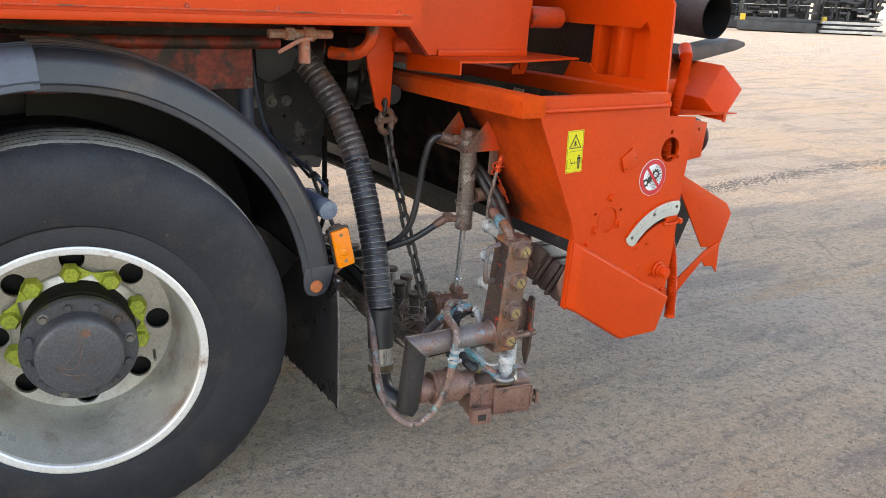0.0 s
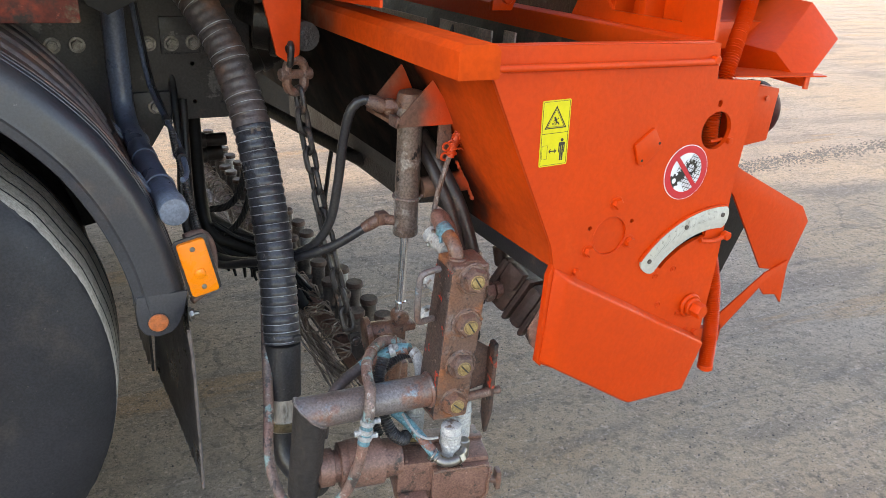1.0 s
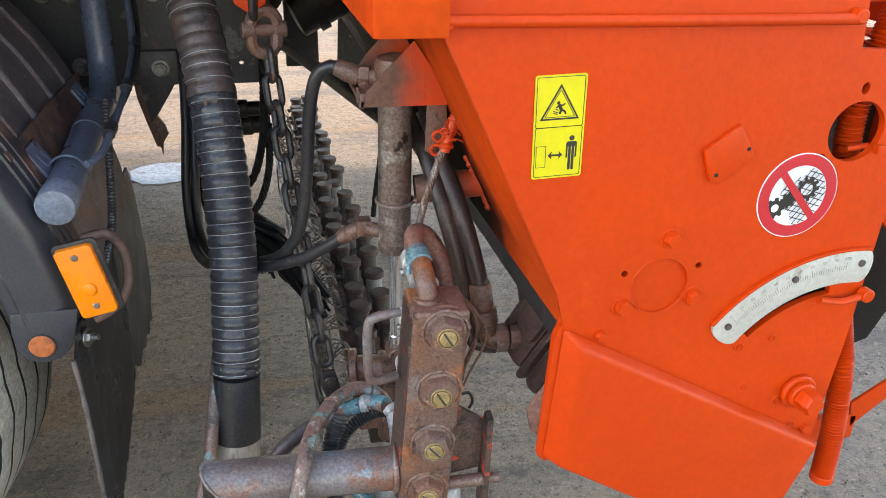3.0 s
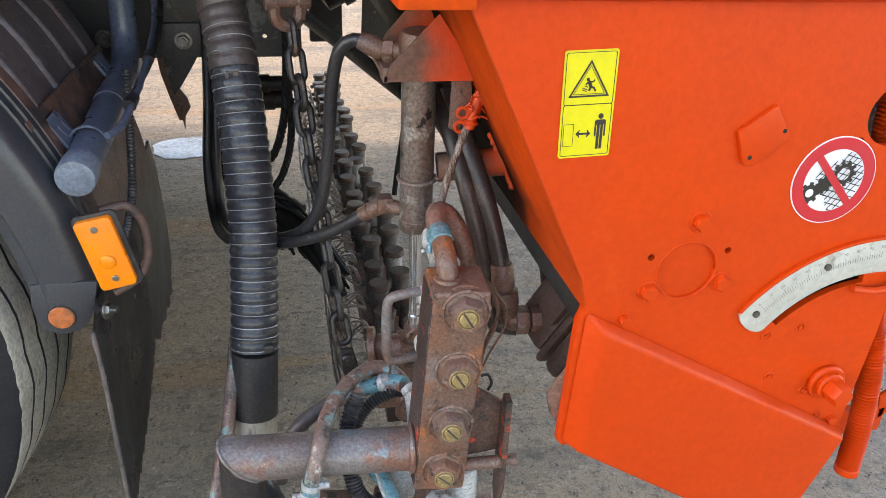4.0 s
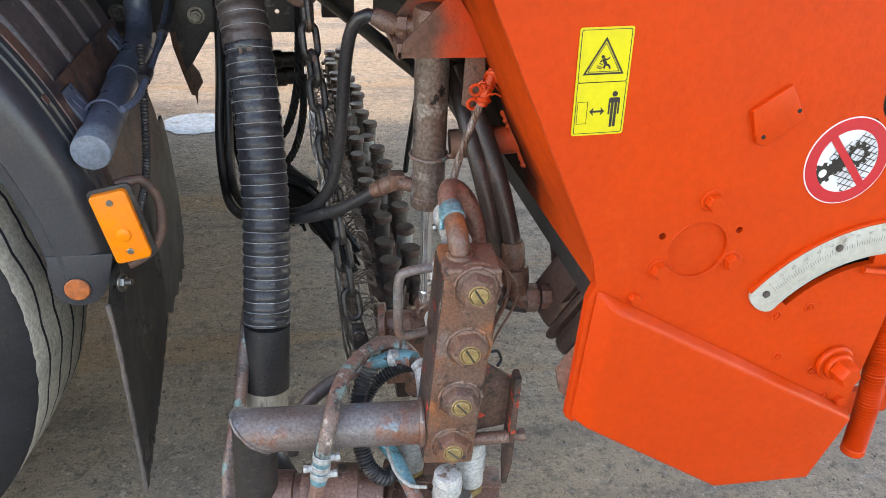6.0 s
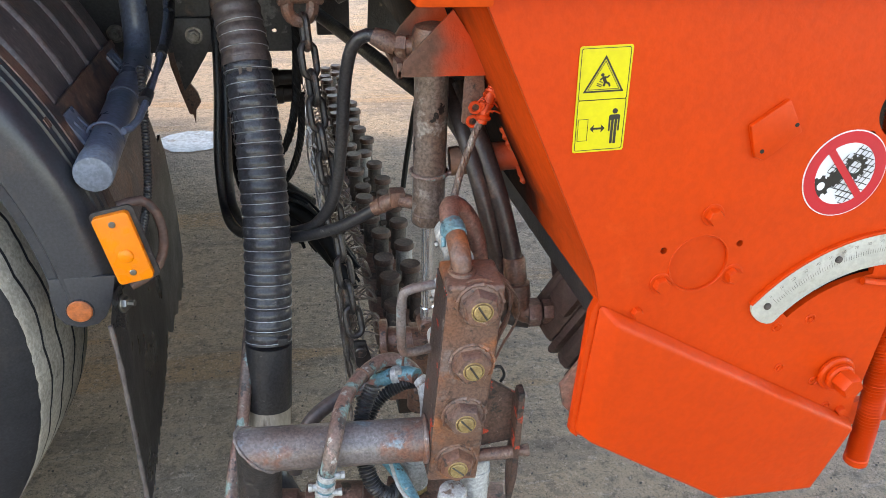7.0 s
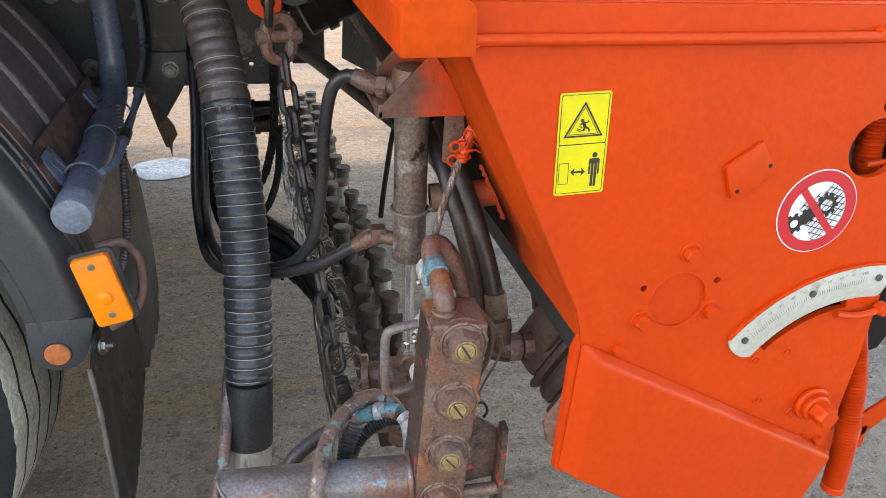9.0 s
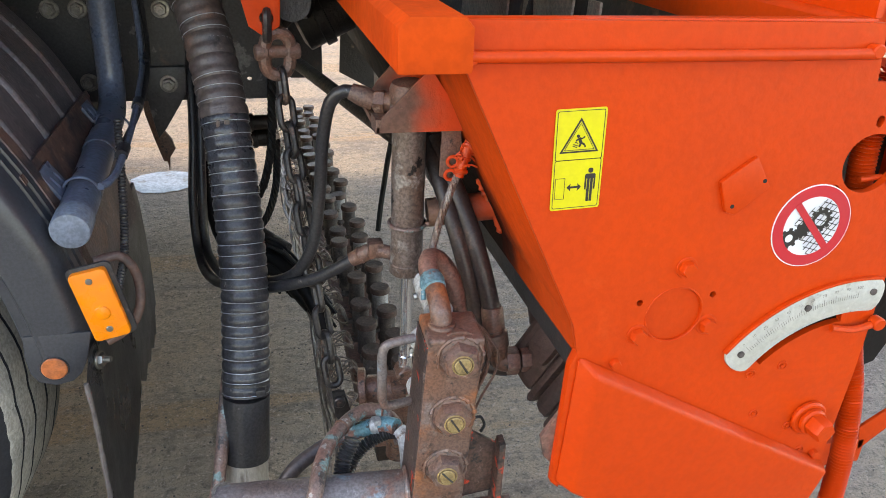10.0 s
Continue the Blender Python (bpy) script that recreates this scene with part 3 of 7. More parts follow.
def torus(c, axis, R, r, n=28, k=8):
    a, b, d = frame_of(axis)
    c = Vector(c)
    line = [c + (a * math.cos(t) + b * math.sin(t)) * R for t in (2 * math.pi * i / n for i in range(n))]
    bm = bmesh.new()
    rows = []
    for i, p in enumerate(line):
        o = (p - c).normalized()
        rows.append([bm.verts.new(p + (o * math.cos(t) + d * math.sin(t)) * r) for t in (2 * math.pi * j / k for j in range(k))])
    for i in range(n):
        u, v = rows[i], rows[(i + 1) % n]
        for j in range(k):
            bm.faces.new((u[j], u[(j + 1) % k], v[(j + 1) % k], v[j]))
    return bm


def link_shape(c, along, side, length, width, r):
    """One oval chain link round c."""
    u, v = Vector(along).normalized(), Vector(side)
    v = (v - u * v.dot(u)).normalized()
    h, R = length / 2 - width / 2, width / 2 - r
    pts = []
    for i in range(9):
        t = -math.pi / 2 + math.pi * i / 8
        pts.append(u * (h + R * math.cos(t)) + v * (R * math.sin(t)))
    for i in range(9):
        t = math.pi / 2 + math.pi * i / 8
        pts.append(u * (-h + R * math.cos(t)) + v * (R * math.sin(t)))
    c = Vector(c)
    w = u.cross(v)
    bm = bmesh.new()
    rows = []
    n = len(pts)
    for i, p in enumerate(pts):
        d = (pts[(i + 1) % n] - pts[i - 1]).normalized()
        o = d.cross(w)
        rows.append([bm.verts.new(c + p + (o * math.cos(t) + w * math.sin(t)) * r) for t in (2 * math.pi * j / 8 for j in range(8))])
    for i in range(n):
        a, b = rows[i], rows[(i + 1) % n]
        for j in range(8):
            bm.faces.new((a[j], a[(j + 1) % 8], b[(j + 1) % 8], b[j]))
    return bm


def hexbolt(p, d, r, h, washer=0.0, turn=0.0):
    """A six-sided head on a round washer, rising from p along d."""
    p, d = Vector(p), Vector(d).normalized()
    a, b, _ = frame_of(d)
    a, b = a * math.cos(turn) + b * math.sin(turn), b * math.cos(turn) - a * math.sin(turn)
    bm = bmesh.new()
    rows = []
    for s, k in ((0, 1.0), (0.8, 1.0), (1.0, 0.86)):
        rows.append([bm.verts.new(p + d * (h * s) + (a * math.cos(t) + b * math.sin(t)) * r * k) for t in (math.pi / 3 * i for i in range(6))])
    for u, v in zip(rows, rows[1:]):
        for i in range(6):
            bm.faces.new((u[i], u[(i + 1) % 6], v[(i + 1) % 6], v[i]))
    bm.faces.new(rows[0])
    bm.faces.new(rows[-1])
    if washer:
        bm = join(bm, cyl(p - d * 0.001, p + d * washer, r * 1.35, 20, w=0.0008))
    return bm


def arc_strip(cx, cz, r0, r1, a0, a1, n=40):
    """Outline of a ring sector, degrees."""
    A = [radians(a0 + (a1 - a0) * i / n) for i in range(n + 1)]
    return [(cx + r1 * math.cos(t), cz + r1 * math.sin(t)) for t in A] + [(cx + r0 * math.cos(t), cz + r0 * math.sin(t)) for t in reversed(A)]


# ---- ground and yard ----
bm = bmesh.new()
vs = [bm.verts.new(p) for p in ((-700, -700, 0), (700, -700, 0), (700, 700, 0), (-700, 700, 0))]
bm.faces.new(vs)
solo("ground", bm, "ground", "dusty worn grey and sandy concrete yard", "ground", kind="structure")

# unseen block added beyond the truck's front; its corner draws the yard's shade edge
shade_block = thing("storage_tower", "plain grey unseen block added to shade the yard", "building", (-21.0, 4.0, 0.0))
part("wall", box(-24.0, -18.0, 3.6, 9.77, 0.0, 19.4), "render_wall", shade_block)
part("roof", box(-24.1, -17.97, 3.5, 9.80, 19.4, 19.6, 0.02), "machine_grey", shade_block)

# ---- hopper ----
PY = 1.470
hopper = thing("spreader_hopper", "orange painted steel spreader hopper with warning labels behind the truck", "hopper", (1.60, 1.47, 0.34))
SIDE = [(1.262, 1.146), (1.292, 1.088), (1.449, 0.765), (1.462, 0.713), (1.452, 0.50), (1.70, 0.365), (1.86, 0.35), (1.905, 0.461), (1.916, 0.634), (1.919, 0.85), (1.937, 1.064), (1.812, 1.072), (1.804, 1.142)]
slot = arc_strip(1.883, 0.545, 0.184, 0.200, 96, 138, 20)
HOLES = [ring(1.836, 0.966, 0.041, 28, 0.040), ring(1.833, 1.022, 0.006, 10, 0.008), ring(1.793, 0.932, 0.006, 10, 0.007), ring(1.539, 0.789, 0.005, 8), ring(1.645, 0.792, 0.005, 8), ring(1.592, 0.766, 0.040, 40), slot]
part("side_panel", prism(SIDE, PY, PY + 0.010, HOLES), "orange", hopper)
# far side panel, plain, in near-black steel
part("far_panel", prism(SIDE, 4.19, 4.20), "tar_shade_steel", hopper)
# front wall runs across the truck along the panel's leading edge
part("front_wall", join(prism([(1.292, 1.10), (1.449, 0.765), (1.457, 0.770), (1.302, 1.10)], PY + 0.010, 4.19), prism([(1.449, 0.765), (1.462, 0.713), (1.472, 0.713), (1.458, 0.768)], PY + 0.010, 4.19)), "front_wall", hopper, "orange front wall with tar smears, near-black further in")
part("rubber_strip", prism([(1.462, 0.720), (1.468, 0.672), (1.476, 0.672), (1.470, 0.720)], PY + 0.012, 2.75), "rubber", hopper, "black rubber sealing strip")
part("inner_skirt", prism([(1.98, 0.712), (2.00, 0.676), (2.10, 0.640), (2.22, 0.612), (2.50, 0.612), (2.85, 0.607), (3.30, 0.598), (3.32, 0.712)], 1.476, 1.482, axis="x"), "tube_dark", hopper, "tarred black rubber skirt hanging lower in the middle")
# rim rails round the top
part("front_rail", prism([(1.212, 1.093), (1.212, 1.140), (1.224, 1.151), (1.282, 1.151), (1.292, 1.140), (1.292, 1.093)], PY - 0.018, 4.21, w=0.004), "rail_dust", hopper, "orange front rail, scuffed grey towards the middle")
part("rear_rail", prism([(1.765, 1.085), (1.765, 1.140), (1.772, 1.146), (1.800, 1.146), (1.805, 1.140), (1.805, 1.085)], PY + 0.032, 4.19, w=0.004), "orange", hopper)
part("side_rim", box(1.285, 1.80, PY + 0.0102, PY + 0.030, 1.128, 1.146, 0.003), "orange", hopper)
part("far_rim", box(1.285, 1.80, 4.16, 4.2, 1.128, 1.146, 0.003), "orange", hopper)
# Added dark sheet imitates the shade behind the round hole.
part("hole_backing", box(1.74, 1.93, PY + 0.075, PY + 0.08, 0.86, 1.06), "tar_shade_steel", hopper)
part("bead_rod", join(sweep(glide([(1.290, PY - 0.001, 1.106), (1.292, PY - 0.008, 1.109), (1.31, PY - 0.009, 1.109), (1.55, PY - 0.009, 1.108), (1.77, PY - 0.009, 1.108), (1.788, PY - 0.008, 1.108), (1.790, PY - 0.001, 1.112)], 0.02), 0.0068, 10), cyl((1.291, PY, 1.108), (1.291, PY - 0.014, 1.108), 0.0085, 12, w=0.002), cyl((1.789, PY, 1.111), (1.789, PY - 0.016, 1.111), 0.009, 12, w=0.002)), "orange", hopper)
# inside of the hopper
part("inner_front", prism([(1.304, 1.10), (1.459, 0.775), (1.463, 0.775), (1.308, 1.10)], PY + 0.012, 4.18), "inside", hopper)
part("inner_rear", prism([(1.775, 1.12), (1.72, 0.73), (1.714, 0.73), (1.769, 1.12)], PY + 0.012, 4.18), "inside", hopper)
part("inner_floor", box(1.462, 1.72, PY + 0.012, 4.18, 0.722, 0.734), "inside", hopper)
part("rear_wall", prism([(1.868, 1.085), (1.884, 0.735), (1.874, 0.735), (1.858, 1.085)], PY + 0.10, 4.18), "orange_worn", hopper)
for k, (y0, y1) in enumerate(((2.075, 2.13), (2.16, 2.34), (2.36, 2.50), (2.56, 2.78), (2.80, 3.05))):
    part("spread_plate", prism([(1.716 - 0.02 * (k % 2), 1.085 - 0.006 * k), (1.705 - 0.02 * (k % 2), 0.85), (1.711 - 0.02 * (k % 2), 0.85), (1.722 - 0.02 * (k % 2), 1.085 - 0.006 * k)], y0, y1, w=0.001), "plank", hopper, "worn light steel plate, colour brightened for sunlight")
part("deflector_tip", prism([(2.33, 0.98), (2.40, 0.98), (2.345, 1.075)], 1.675, 1.681, axis="x", w=0.001), "tar_shade_steel", hopper, "black tarred pointed plate")

# lower cover with raised, bevelled edges
COV = [(1.460, 0.720), (1.912, 0.466), (1.866, 0.337), (1.698, 0.343), (1.449, 0.506)]
cover = bmesh.new()
inner = [(1.482, 0.695), (1.903, 0.461), (1.862, 0.345), (1.700, 0.350), (1.470, 0.497)]
lo = [cover.verts.new((x, PY, z)) for x, z in COV]
hi = [cover.verts.new((x, PY - 0.022, z)) for x, z in inner]
cover.faces.new(hi)
for i in range(5):
    cover.faces.new((lo[i], lo[(i + 1) % 5], hi[(i + 1) % 5], hi[i]))
cover.faces.new(lo)
bmesh.ops.recalc_face_normals(cover, faces=cover.faces)
bev(cover, 0.006, 3, 14)
part("lower_cover", cover, "orange", hopper)
part("cover_back_edge", prism([(1.452, 0.70), (1.460, 0.722), (1.468, 0.70), (1.458, 0.49), (1.446, 0.502)], PY + 0.001, PY + 0.016, w=0.002), "orange", hopper)
for x, z in ((1.515, 0.700), (1.885, 0.487)):
    part("cover_screw", hexbolt((x, PY, z), (0, -1, 0), 0.0075, 0.009), "orange", hopper)

# bolts, boss and small plate on the side panel
for x, z in ((1.597, 0.836), (1.542, 0.741), (1.643, 0.747)):
    part("panel_bolt", hexbolt((x, PY, z), (0, -1, 0), 0.0112, 0.012, 0.002, random.random()), "orange", hopper)
part("round_boss", join(torus((1.592, PY + 0.0004, 0.766), (0, 1, 0), 0.0412, 0.0015, 48, 6), cyl((1.592, PY + 0.0045, 0.766), (1.592, PY + 0.009, 0.766), 0.0404, 40)), "orange", hopper)
big = part("pivot_bolt", join(cyl((1.853, PY, 0.562), (1.853, PY - 0.010, 0.562), 0.029, 28, w=0.003), cyl((1.853, PY - 0.009, 0.562), (1.853, PY - 0.02, 0.562), 0.022, 24, w=0.003)), "orange", hopper)
part("bolt_head", hexbolt((1.853, PY - 0.02, 0.562), (0.05, -1, 0), 0.018, 0.024), "orange", big)
plate = prism([(1.618, 0.953), (1.663, 0.985), (1.690, 0.944), (1.646, 0.908), (1.633, 0.913)], PY - 0.007, PY + 0.001, w=0.003)
sp = part("small_plate", plate, "orange", hopper)
# Raised black discs imitate the shaded depth of two holes.
for x, z in ((1.640, 0.921), (1.679, 0.953)):
    part("plate_hole", cyl((x, PY - 0.0076, z), (x, PY - 0.004, z), 0.0028, 10), "black", sp)
for x, z in ((1.735, 0.653), (1.785, 0.662), (1.822, 0.548), (1.757, 0.580), (1.858, 0.497)):
    part("flush_screw", join(torus((x, PY - 0.0005, z), (0, 1, 0), 0.0068, 0.0013, 16, 6), cyl((x, PY - 0.002, z), (x, PY + 0.001, z), 0.0028, 8)), "orange", hopper)

# curved scale
def arc_pill(cx, cz, r0, r1, a0, a1, n=40, m=8):
    """A ring sector with rounded ends, degrees."""
    rm, h = (r0 + r1) / 2, (r1 - r0) / 2
    ends = []
    for a, sg in ((a1, 1), (a0, -1)):
        t = radians(a)
        o, s = Vector((math.cos(t), math.sin(t))), Vector((-math.sin(t), math.cos(t))) * sg
        arc = [Vector((cx, cz)) + o * (rm + h * math.cos(radians(q))) + s * (h * 0.55 * math.sin(radians(q))) for q in (180 * k / m for k in range(1, m))]
        ends.append([(p.x, p.y) for p in (arc if sg > 0 else reversed(arc))])
    A = [radians(a0 + (a1 - a0) * i / n) for i in range(n + 1)]
    return [(cx + r1 * math.cos(t), cz + r1 * math.sin(t)) for t in A] + ends[0] + [(cx + r0 * math.cos(t), cz + r0 * math.sin(t)) for t in reversed(A)] + ends[1]


scale_plate = part("scale_plate", prism(arc_pill(1.883, 0.545, 0.200, 0.250, 84.5, 142.5, 40), PY - 0.005, PY + 0.0, w=0.0012), "scale", hopper, "worn white metal angle scale with engraved ticks")
part("scale_frame", prism(arc_strip(1.883, 0.545, 0.2503, 0.2545, 84, 143, 40), PY - 0.0065, PY + 0.001, w=0.001), "orange", hopper)
ticks = bmesh.new()
for i in range(51):
    a = radians(137 - 45 * i / 50)
    r0, r1 = 0.2225, 0.2225 + (0.011 if i % 5 == 0 else 0.0065)
    t = Vector((math.cos(a), 0, math.sin(a)))
    s = Vector((-math.sin(a), 0, math.cos(a))) * 0.00035
    c = Vector((1.883, PY - 0.0054, 0.545))
    ticks.faces.new([ticks.verts.new(c + t * r0 - s), ticks.verts.new(c + t * r1 - s), ticks.verts.new(c + t * r1 + s), ticks.verts.new(c + t * r0 + s)])
part("scale_ticks", ticks, "faded_ink", scale_plate, smooth=0)
for i in range(11):
    a = radians(137 - 45 * i / 10)
    cu = bpy.data.curves.new("scale_number", 'FONT')
    cu.body, cu.size, cu.align_x, cu.align_y = str(i * 10), 0.0066, 'CENTER', 'CENTER'
    ob = new("scale_number", cu)
    ob.data.materials.append(M["faded_ink"])
    ob.parent = scale_plate
    ob.matrix_basis = Matrix.Translation(Vector((1.883 + 0.2395 * math.cos(a), PY - 0.0056, 0.545 + 0.2395 * math.sin(a))) - ORG[scale_plate]) @ Euler((radians(90), 0, 0)).to_matrix().to_4x4() @ Euler((0, 0, a - math.pi / 2)).to_matrix().to_4x4()
for a in (140, 112, 86):
    part("scale_rivet", cyl((1.883 + 0.231 * math.cos(radians(a)), PY - 0.0048, 0.545 + 0.231 * math.sin(radians(a))), (1.883 + 0.231 * math.cos(radians(a)), PY - 0.0072, 0.545 + 0.231 * math.sin(radians(a))), 0.0052, 12), "cap", scale_plate)
# Black sheet close behind the slot imitates its shaded depth.
part("scale_backing", prism(arc_strip(1.883, 0.545, 0.16, 0.22, 92, 142, 20), PY + 0.016, PY + 0.020), "black", hopper)
part("pointer", join(sweep(glide([(1.845, PY - 0.006, 0.722), (1.88, PY - 0.010, 0.718), (1.915, PY - 0.012, 0.727)], 0.01), 0.0055, 8), cyl((1.915, PY - 0.004, 0.727), (1.915, PY - 0.02, 0.727), 0.010, 14, w=0.002)), "orange", hopper)

# labels
lab = thing("warning_label", "yellow rectangular warning label with black pictograms on the hopper side", "label", (1.428, PY, 0.989))
LX0, LX1, LZ0, LZ1 = 1.397, 1.459, 0.928, 1.050
m_lab = Matrix.Translation((1.428, 0, 0.989)) @ Matrix.Rotation(radians(-2.0), 4, 'Y') @ Matrix.Translation((-1.428, 0, -0.989))


def rounded(x0, x1, z0, z1, r, n=5):
    out = []
    for cx, cz, a in ((x1 - r, z1 - r, 0), (x0 + r, z1 - r, 90), (x0 + r, z0 + r, 180), (x1 - r, z0 + r, 270)):
        out += [(cx + r * math.cos(radians(a + 90 * i / n)), cz + r * math.sin(radians(a + 90 * i / n))) for i in range(n + 1)]
    return out


def flat(poly, depth, holes=()):
    b = prism(poly, PY - depth, PY - depth + 0.0006, holes)
    bmesh.ops.transform(b, matrix=m_lab, verts=b.verts)
    return b


part("film", flat(rounded(LX0, LX1, LZ0, LZ1, 0.003), 0.0012), "yellow", lab, smooth=0)
part("border", join(flat(rounded(LX0 + .0022, LX1 - .0022, 0.9895, LZ1 - .0022, 0.0025), 0.0016, [rounded(LX0 + .0029, LX1 - .0029, 0.9902, LZ1 - .0029, 0.002)]), flat(rounded(LX0 + .0022, LX1 - .0022, LZ0 + .0022, 0.9900, 0.0025), 0.0016, [rounded(LX0 + .0029, LX1 - .0029, LZ0 + .0029, 0.9893, 0.002)])), "ink", lab, smooth=0)
tri = lambda c, h: [(c[0], c[1] + h), (c[0] + h * 0.87, c[1] - h * 0.5), (c[0] - h * 0.87, c[1] - h * 0.5)]
tc = (1.4280, 1.0120)
part("triangle", join(flat(tri(tc, 0.0275), 0.0016, [tri(tc, 0.0235)]), flat(tri(tc, 0.0215), 0.0016, [tri(tc, 0.0202)])), "ink", lab, smooth=0)
def stroke(x0, z0, x1, z1, w):
    d = Vector((x1 - x0, z1 - z0)).normalized() * w
    return flat([(x0 + d.y, z0 - d.x), (x1 + d.y, z1 - d.x), (x1 - d.y, z1 + d.x), (x0 - d.y, z0 + d.x)], 0.0016)


part("hazard_mark", join(flat(ring(1.4258, 1.0178, 0.0020, 12), 0.0016), stroke(1.4268, 1.0158, 1.4296, 1.0096, 0.0019), stroke(1.4296, 1.0098, 1.4338, 1.0078, 0.0012), stroke(1.4336, 1.0080, 1.4352, 1.0044, 0.0010), stroke(1.4294, 1.0096, 1.4276, 1.0050, 0.0012), stroke(1.4276, 1.0152, 1.4320, 1.0150, 0.0008), stroke(1.4320, 1.0150, 1.4336, 1.0172, 0.0008), stroke(1.4266, 1.0150, 1.4232, 1.0122, 0.0008), stroke(1.4200, 1.0086, 1.4258, 1.0062, 0.0005), stroke(1.4196, 1.0066, 1.4250, 1.0044, 0.0005), stroke(1.4222, 1.0110, 1.4262, 1.0092, 0.0005)), "ink", lab, smooth=0)
part("machine_mark", flat([(1.4015, 0.942), (1.4135, 0.942), (1.4135, 0.968), (1.4015, 0.968)], 0.0016, [[(1.4020, 0.9425), (1.4130, 0.9425), (1.4130, 0.9675), (1.4020, 0.9675)]]), "ink", lab, smooth=0)
part("arrow", flat([(1.4160, 0.956), (1.4210, 0.961), (1.4202, 0.9572), (1.4298, 0.9572), (1.4290, 0.961), (1.4340, 0.956), (1.4290, 0.951), (1.4298, 0.9548), (1.4202, 0.9548), (1.4210, 0.951)], 0.0016), "ink", lab, smooth=0)
part("standing_mark", join(flat(ring(1.4448, 0.9755, 0.0032, 14), 0.0016), flat(rounded(1.4382, 1.4514, 0.9655, 0.9715, 0.0025), 0.0017), flat([(1.4382, 0.952), (1.4402, 0.952), (1.4402, 0.969), (1.4382, 0.969)], 0.0016), flat([(1.4494, 0.952), (1.4514, 0.952), (1.4514, 0.969), (1.4494, 0.969)], 0.0016), flat([(1.4412, 0.937), (1.4443, 0.937), (1.4443, 0.968), (1.4412, 0.968)], 0.0016), flat([(1.4453, 0.937), (1.4484, 0.937), (1.4484, 0.968), (1.4453, 0.968)], 0.0016)), "ink", lab, smooth=0)

sign = thing("prohibition_label", "round red and white prohibition label with cogs on the hopper", "label", (1.769, PY, 0.883))
SX, SZ, SR = 1.770, 0.883, 0.0585
part("film", prism(ring(SX, SZ, SR, 48), PY - 0.0012, PY - 0.0002), "white_film", sign, smooth=0)
part("red_ring", prism(ring(SX, SZ, SR - 0.0014, 48), PY - 0.0018, PY - 0.0012, [ring(SX, SZ, 0.042, 48)]), "red_ink", sign, smooth=0)
rot = lambda x, z, a: (SX + x * math.cos(a) - z * math.sin(a), SZ + x * math.sin(a) + z * math.cos(a))
part("red_bar", prism([rot(-0.043, -0.0048, radians(-48)), rot(0.043, -0.0048, radians(-48)), rot(0.043, 0.0048, radians(-48)), rot(-0.043, 0.0048, radians(-48))], PY - 0.0025, PY - 0.0019), "red_ink", sign, smooth=0)


def cog(cx, cz, r, n):
    out = []
    for i in range(n):
        for d, k in ((-0.32, 0.76), (-0.2, 1.0), (0.2, 1.0), (0.32, 0.76)):
            t = 2 * math.pi * (i + d) / n
            out.append((cx + r * k * math.cos(t), cz + r * k * math.sin(t)))
    return out


for q, (cx, cz, r, n, h) in enumerate(((SX - 0.0300, SZ - 0.0155, 0.0150, 8, 0.0058), (SX - 0.0125, SZ - 0.0050, 0.0120, 8, 0.0), (SX + 0.0120, SZ + 0.0085, 0.0178, 10, 0.0090))):
    part("cog", prism(cog(cx, cz, r, n), PY - 0.0017 - 0.0003 * (q == 1), PY - 0.0012, [ring(cx, cz, h, 16)] if h else ()), "ink", sign, smooth=0)
mesh_lines = bmesh.new()


def line2(p, q, w, bmq):
    p, q = Vector((p[0], PY - 0.0023, p[1])), Vector((q[0], PY - 0.0023, q[1]))
    s = (q - p).normalized().cross(Vector((0, 1, 0))) * w
    bmq.faces.new([bmq.verts.new(v) for v in (p - s, q - s, q + s, p + s)])


def clip_line(p, q, keep):
    """Longest stretch of p-q whose samples satisfy keep."""
    ok = [i / 40 for i in range(41) if keep(p[0] + (q[0] - p[0]) * i / 40, p[1] + (q[1] - p[1]) * i / 40)]
    if len(ok) > 2:
        a, b = min(ok), max(ok)
        line2((p[0] + (q[0] - p[0]) * a, p[1] + (q[1] - p[1]) * a), (p[0] + (q[0] - p[0]) * b, p[1] + (q[1] - p[1]) * b), 0.0006, mesh_lines)


inside = lambda x, z: (x - SX) ** 2 + (z - SZ) ** 2 < 0.0415 ** 2 and (x - SX) * 0.55 - (z - SZ) * 0.83 > -0.024 and (x - SX) * 0.83 + (z - SZ) * 0.55 > -0.022
for k in range(-5, 7):
    d = k * 0.0085
    clip_line((SX + d - 0.05, SZ - 0.05), (SX + d + 0.03, SZ + 0.06), inside)
    clip_line((SX - 0.06, SZ + d + 0.014), (SX + 0.06, SZ + d - 0.024), inside)
part("guard_mesh", mesh_lines, "ink", sign, smooth=0)

# ---- rear of the hopper ----
part("upper_plate", prism([(PY + 0.012, 1.146), (PY + 0.025, 1.40), (PY + 0.075, 1.46), (2.6, 1.46), (2.6, 1.33), (1.615, 1.325), (1.595, 1.345), (1.575, 1.32), (1.575, 1.170), (1.80, 1.170), (1.83, 1.200), (1.92, 1.20), (1.95, 1.146)], 1.795, 1.804, axis="x"), "orange", hopper)
part("recessed_plate", box(1.86, 1.87, 1.56, 1.84, 1.12, 1.40), "orange", hopper)
# Added dark sheet stands in for the dark machinery behind the openings.
part("rear_backing", box(1.96, 1.97, 1.72, 4.1, 1.10, 1.60), "tar_shade_steel", hopper)
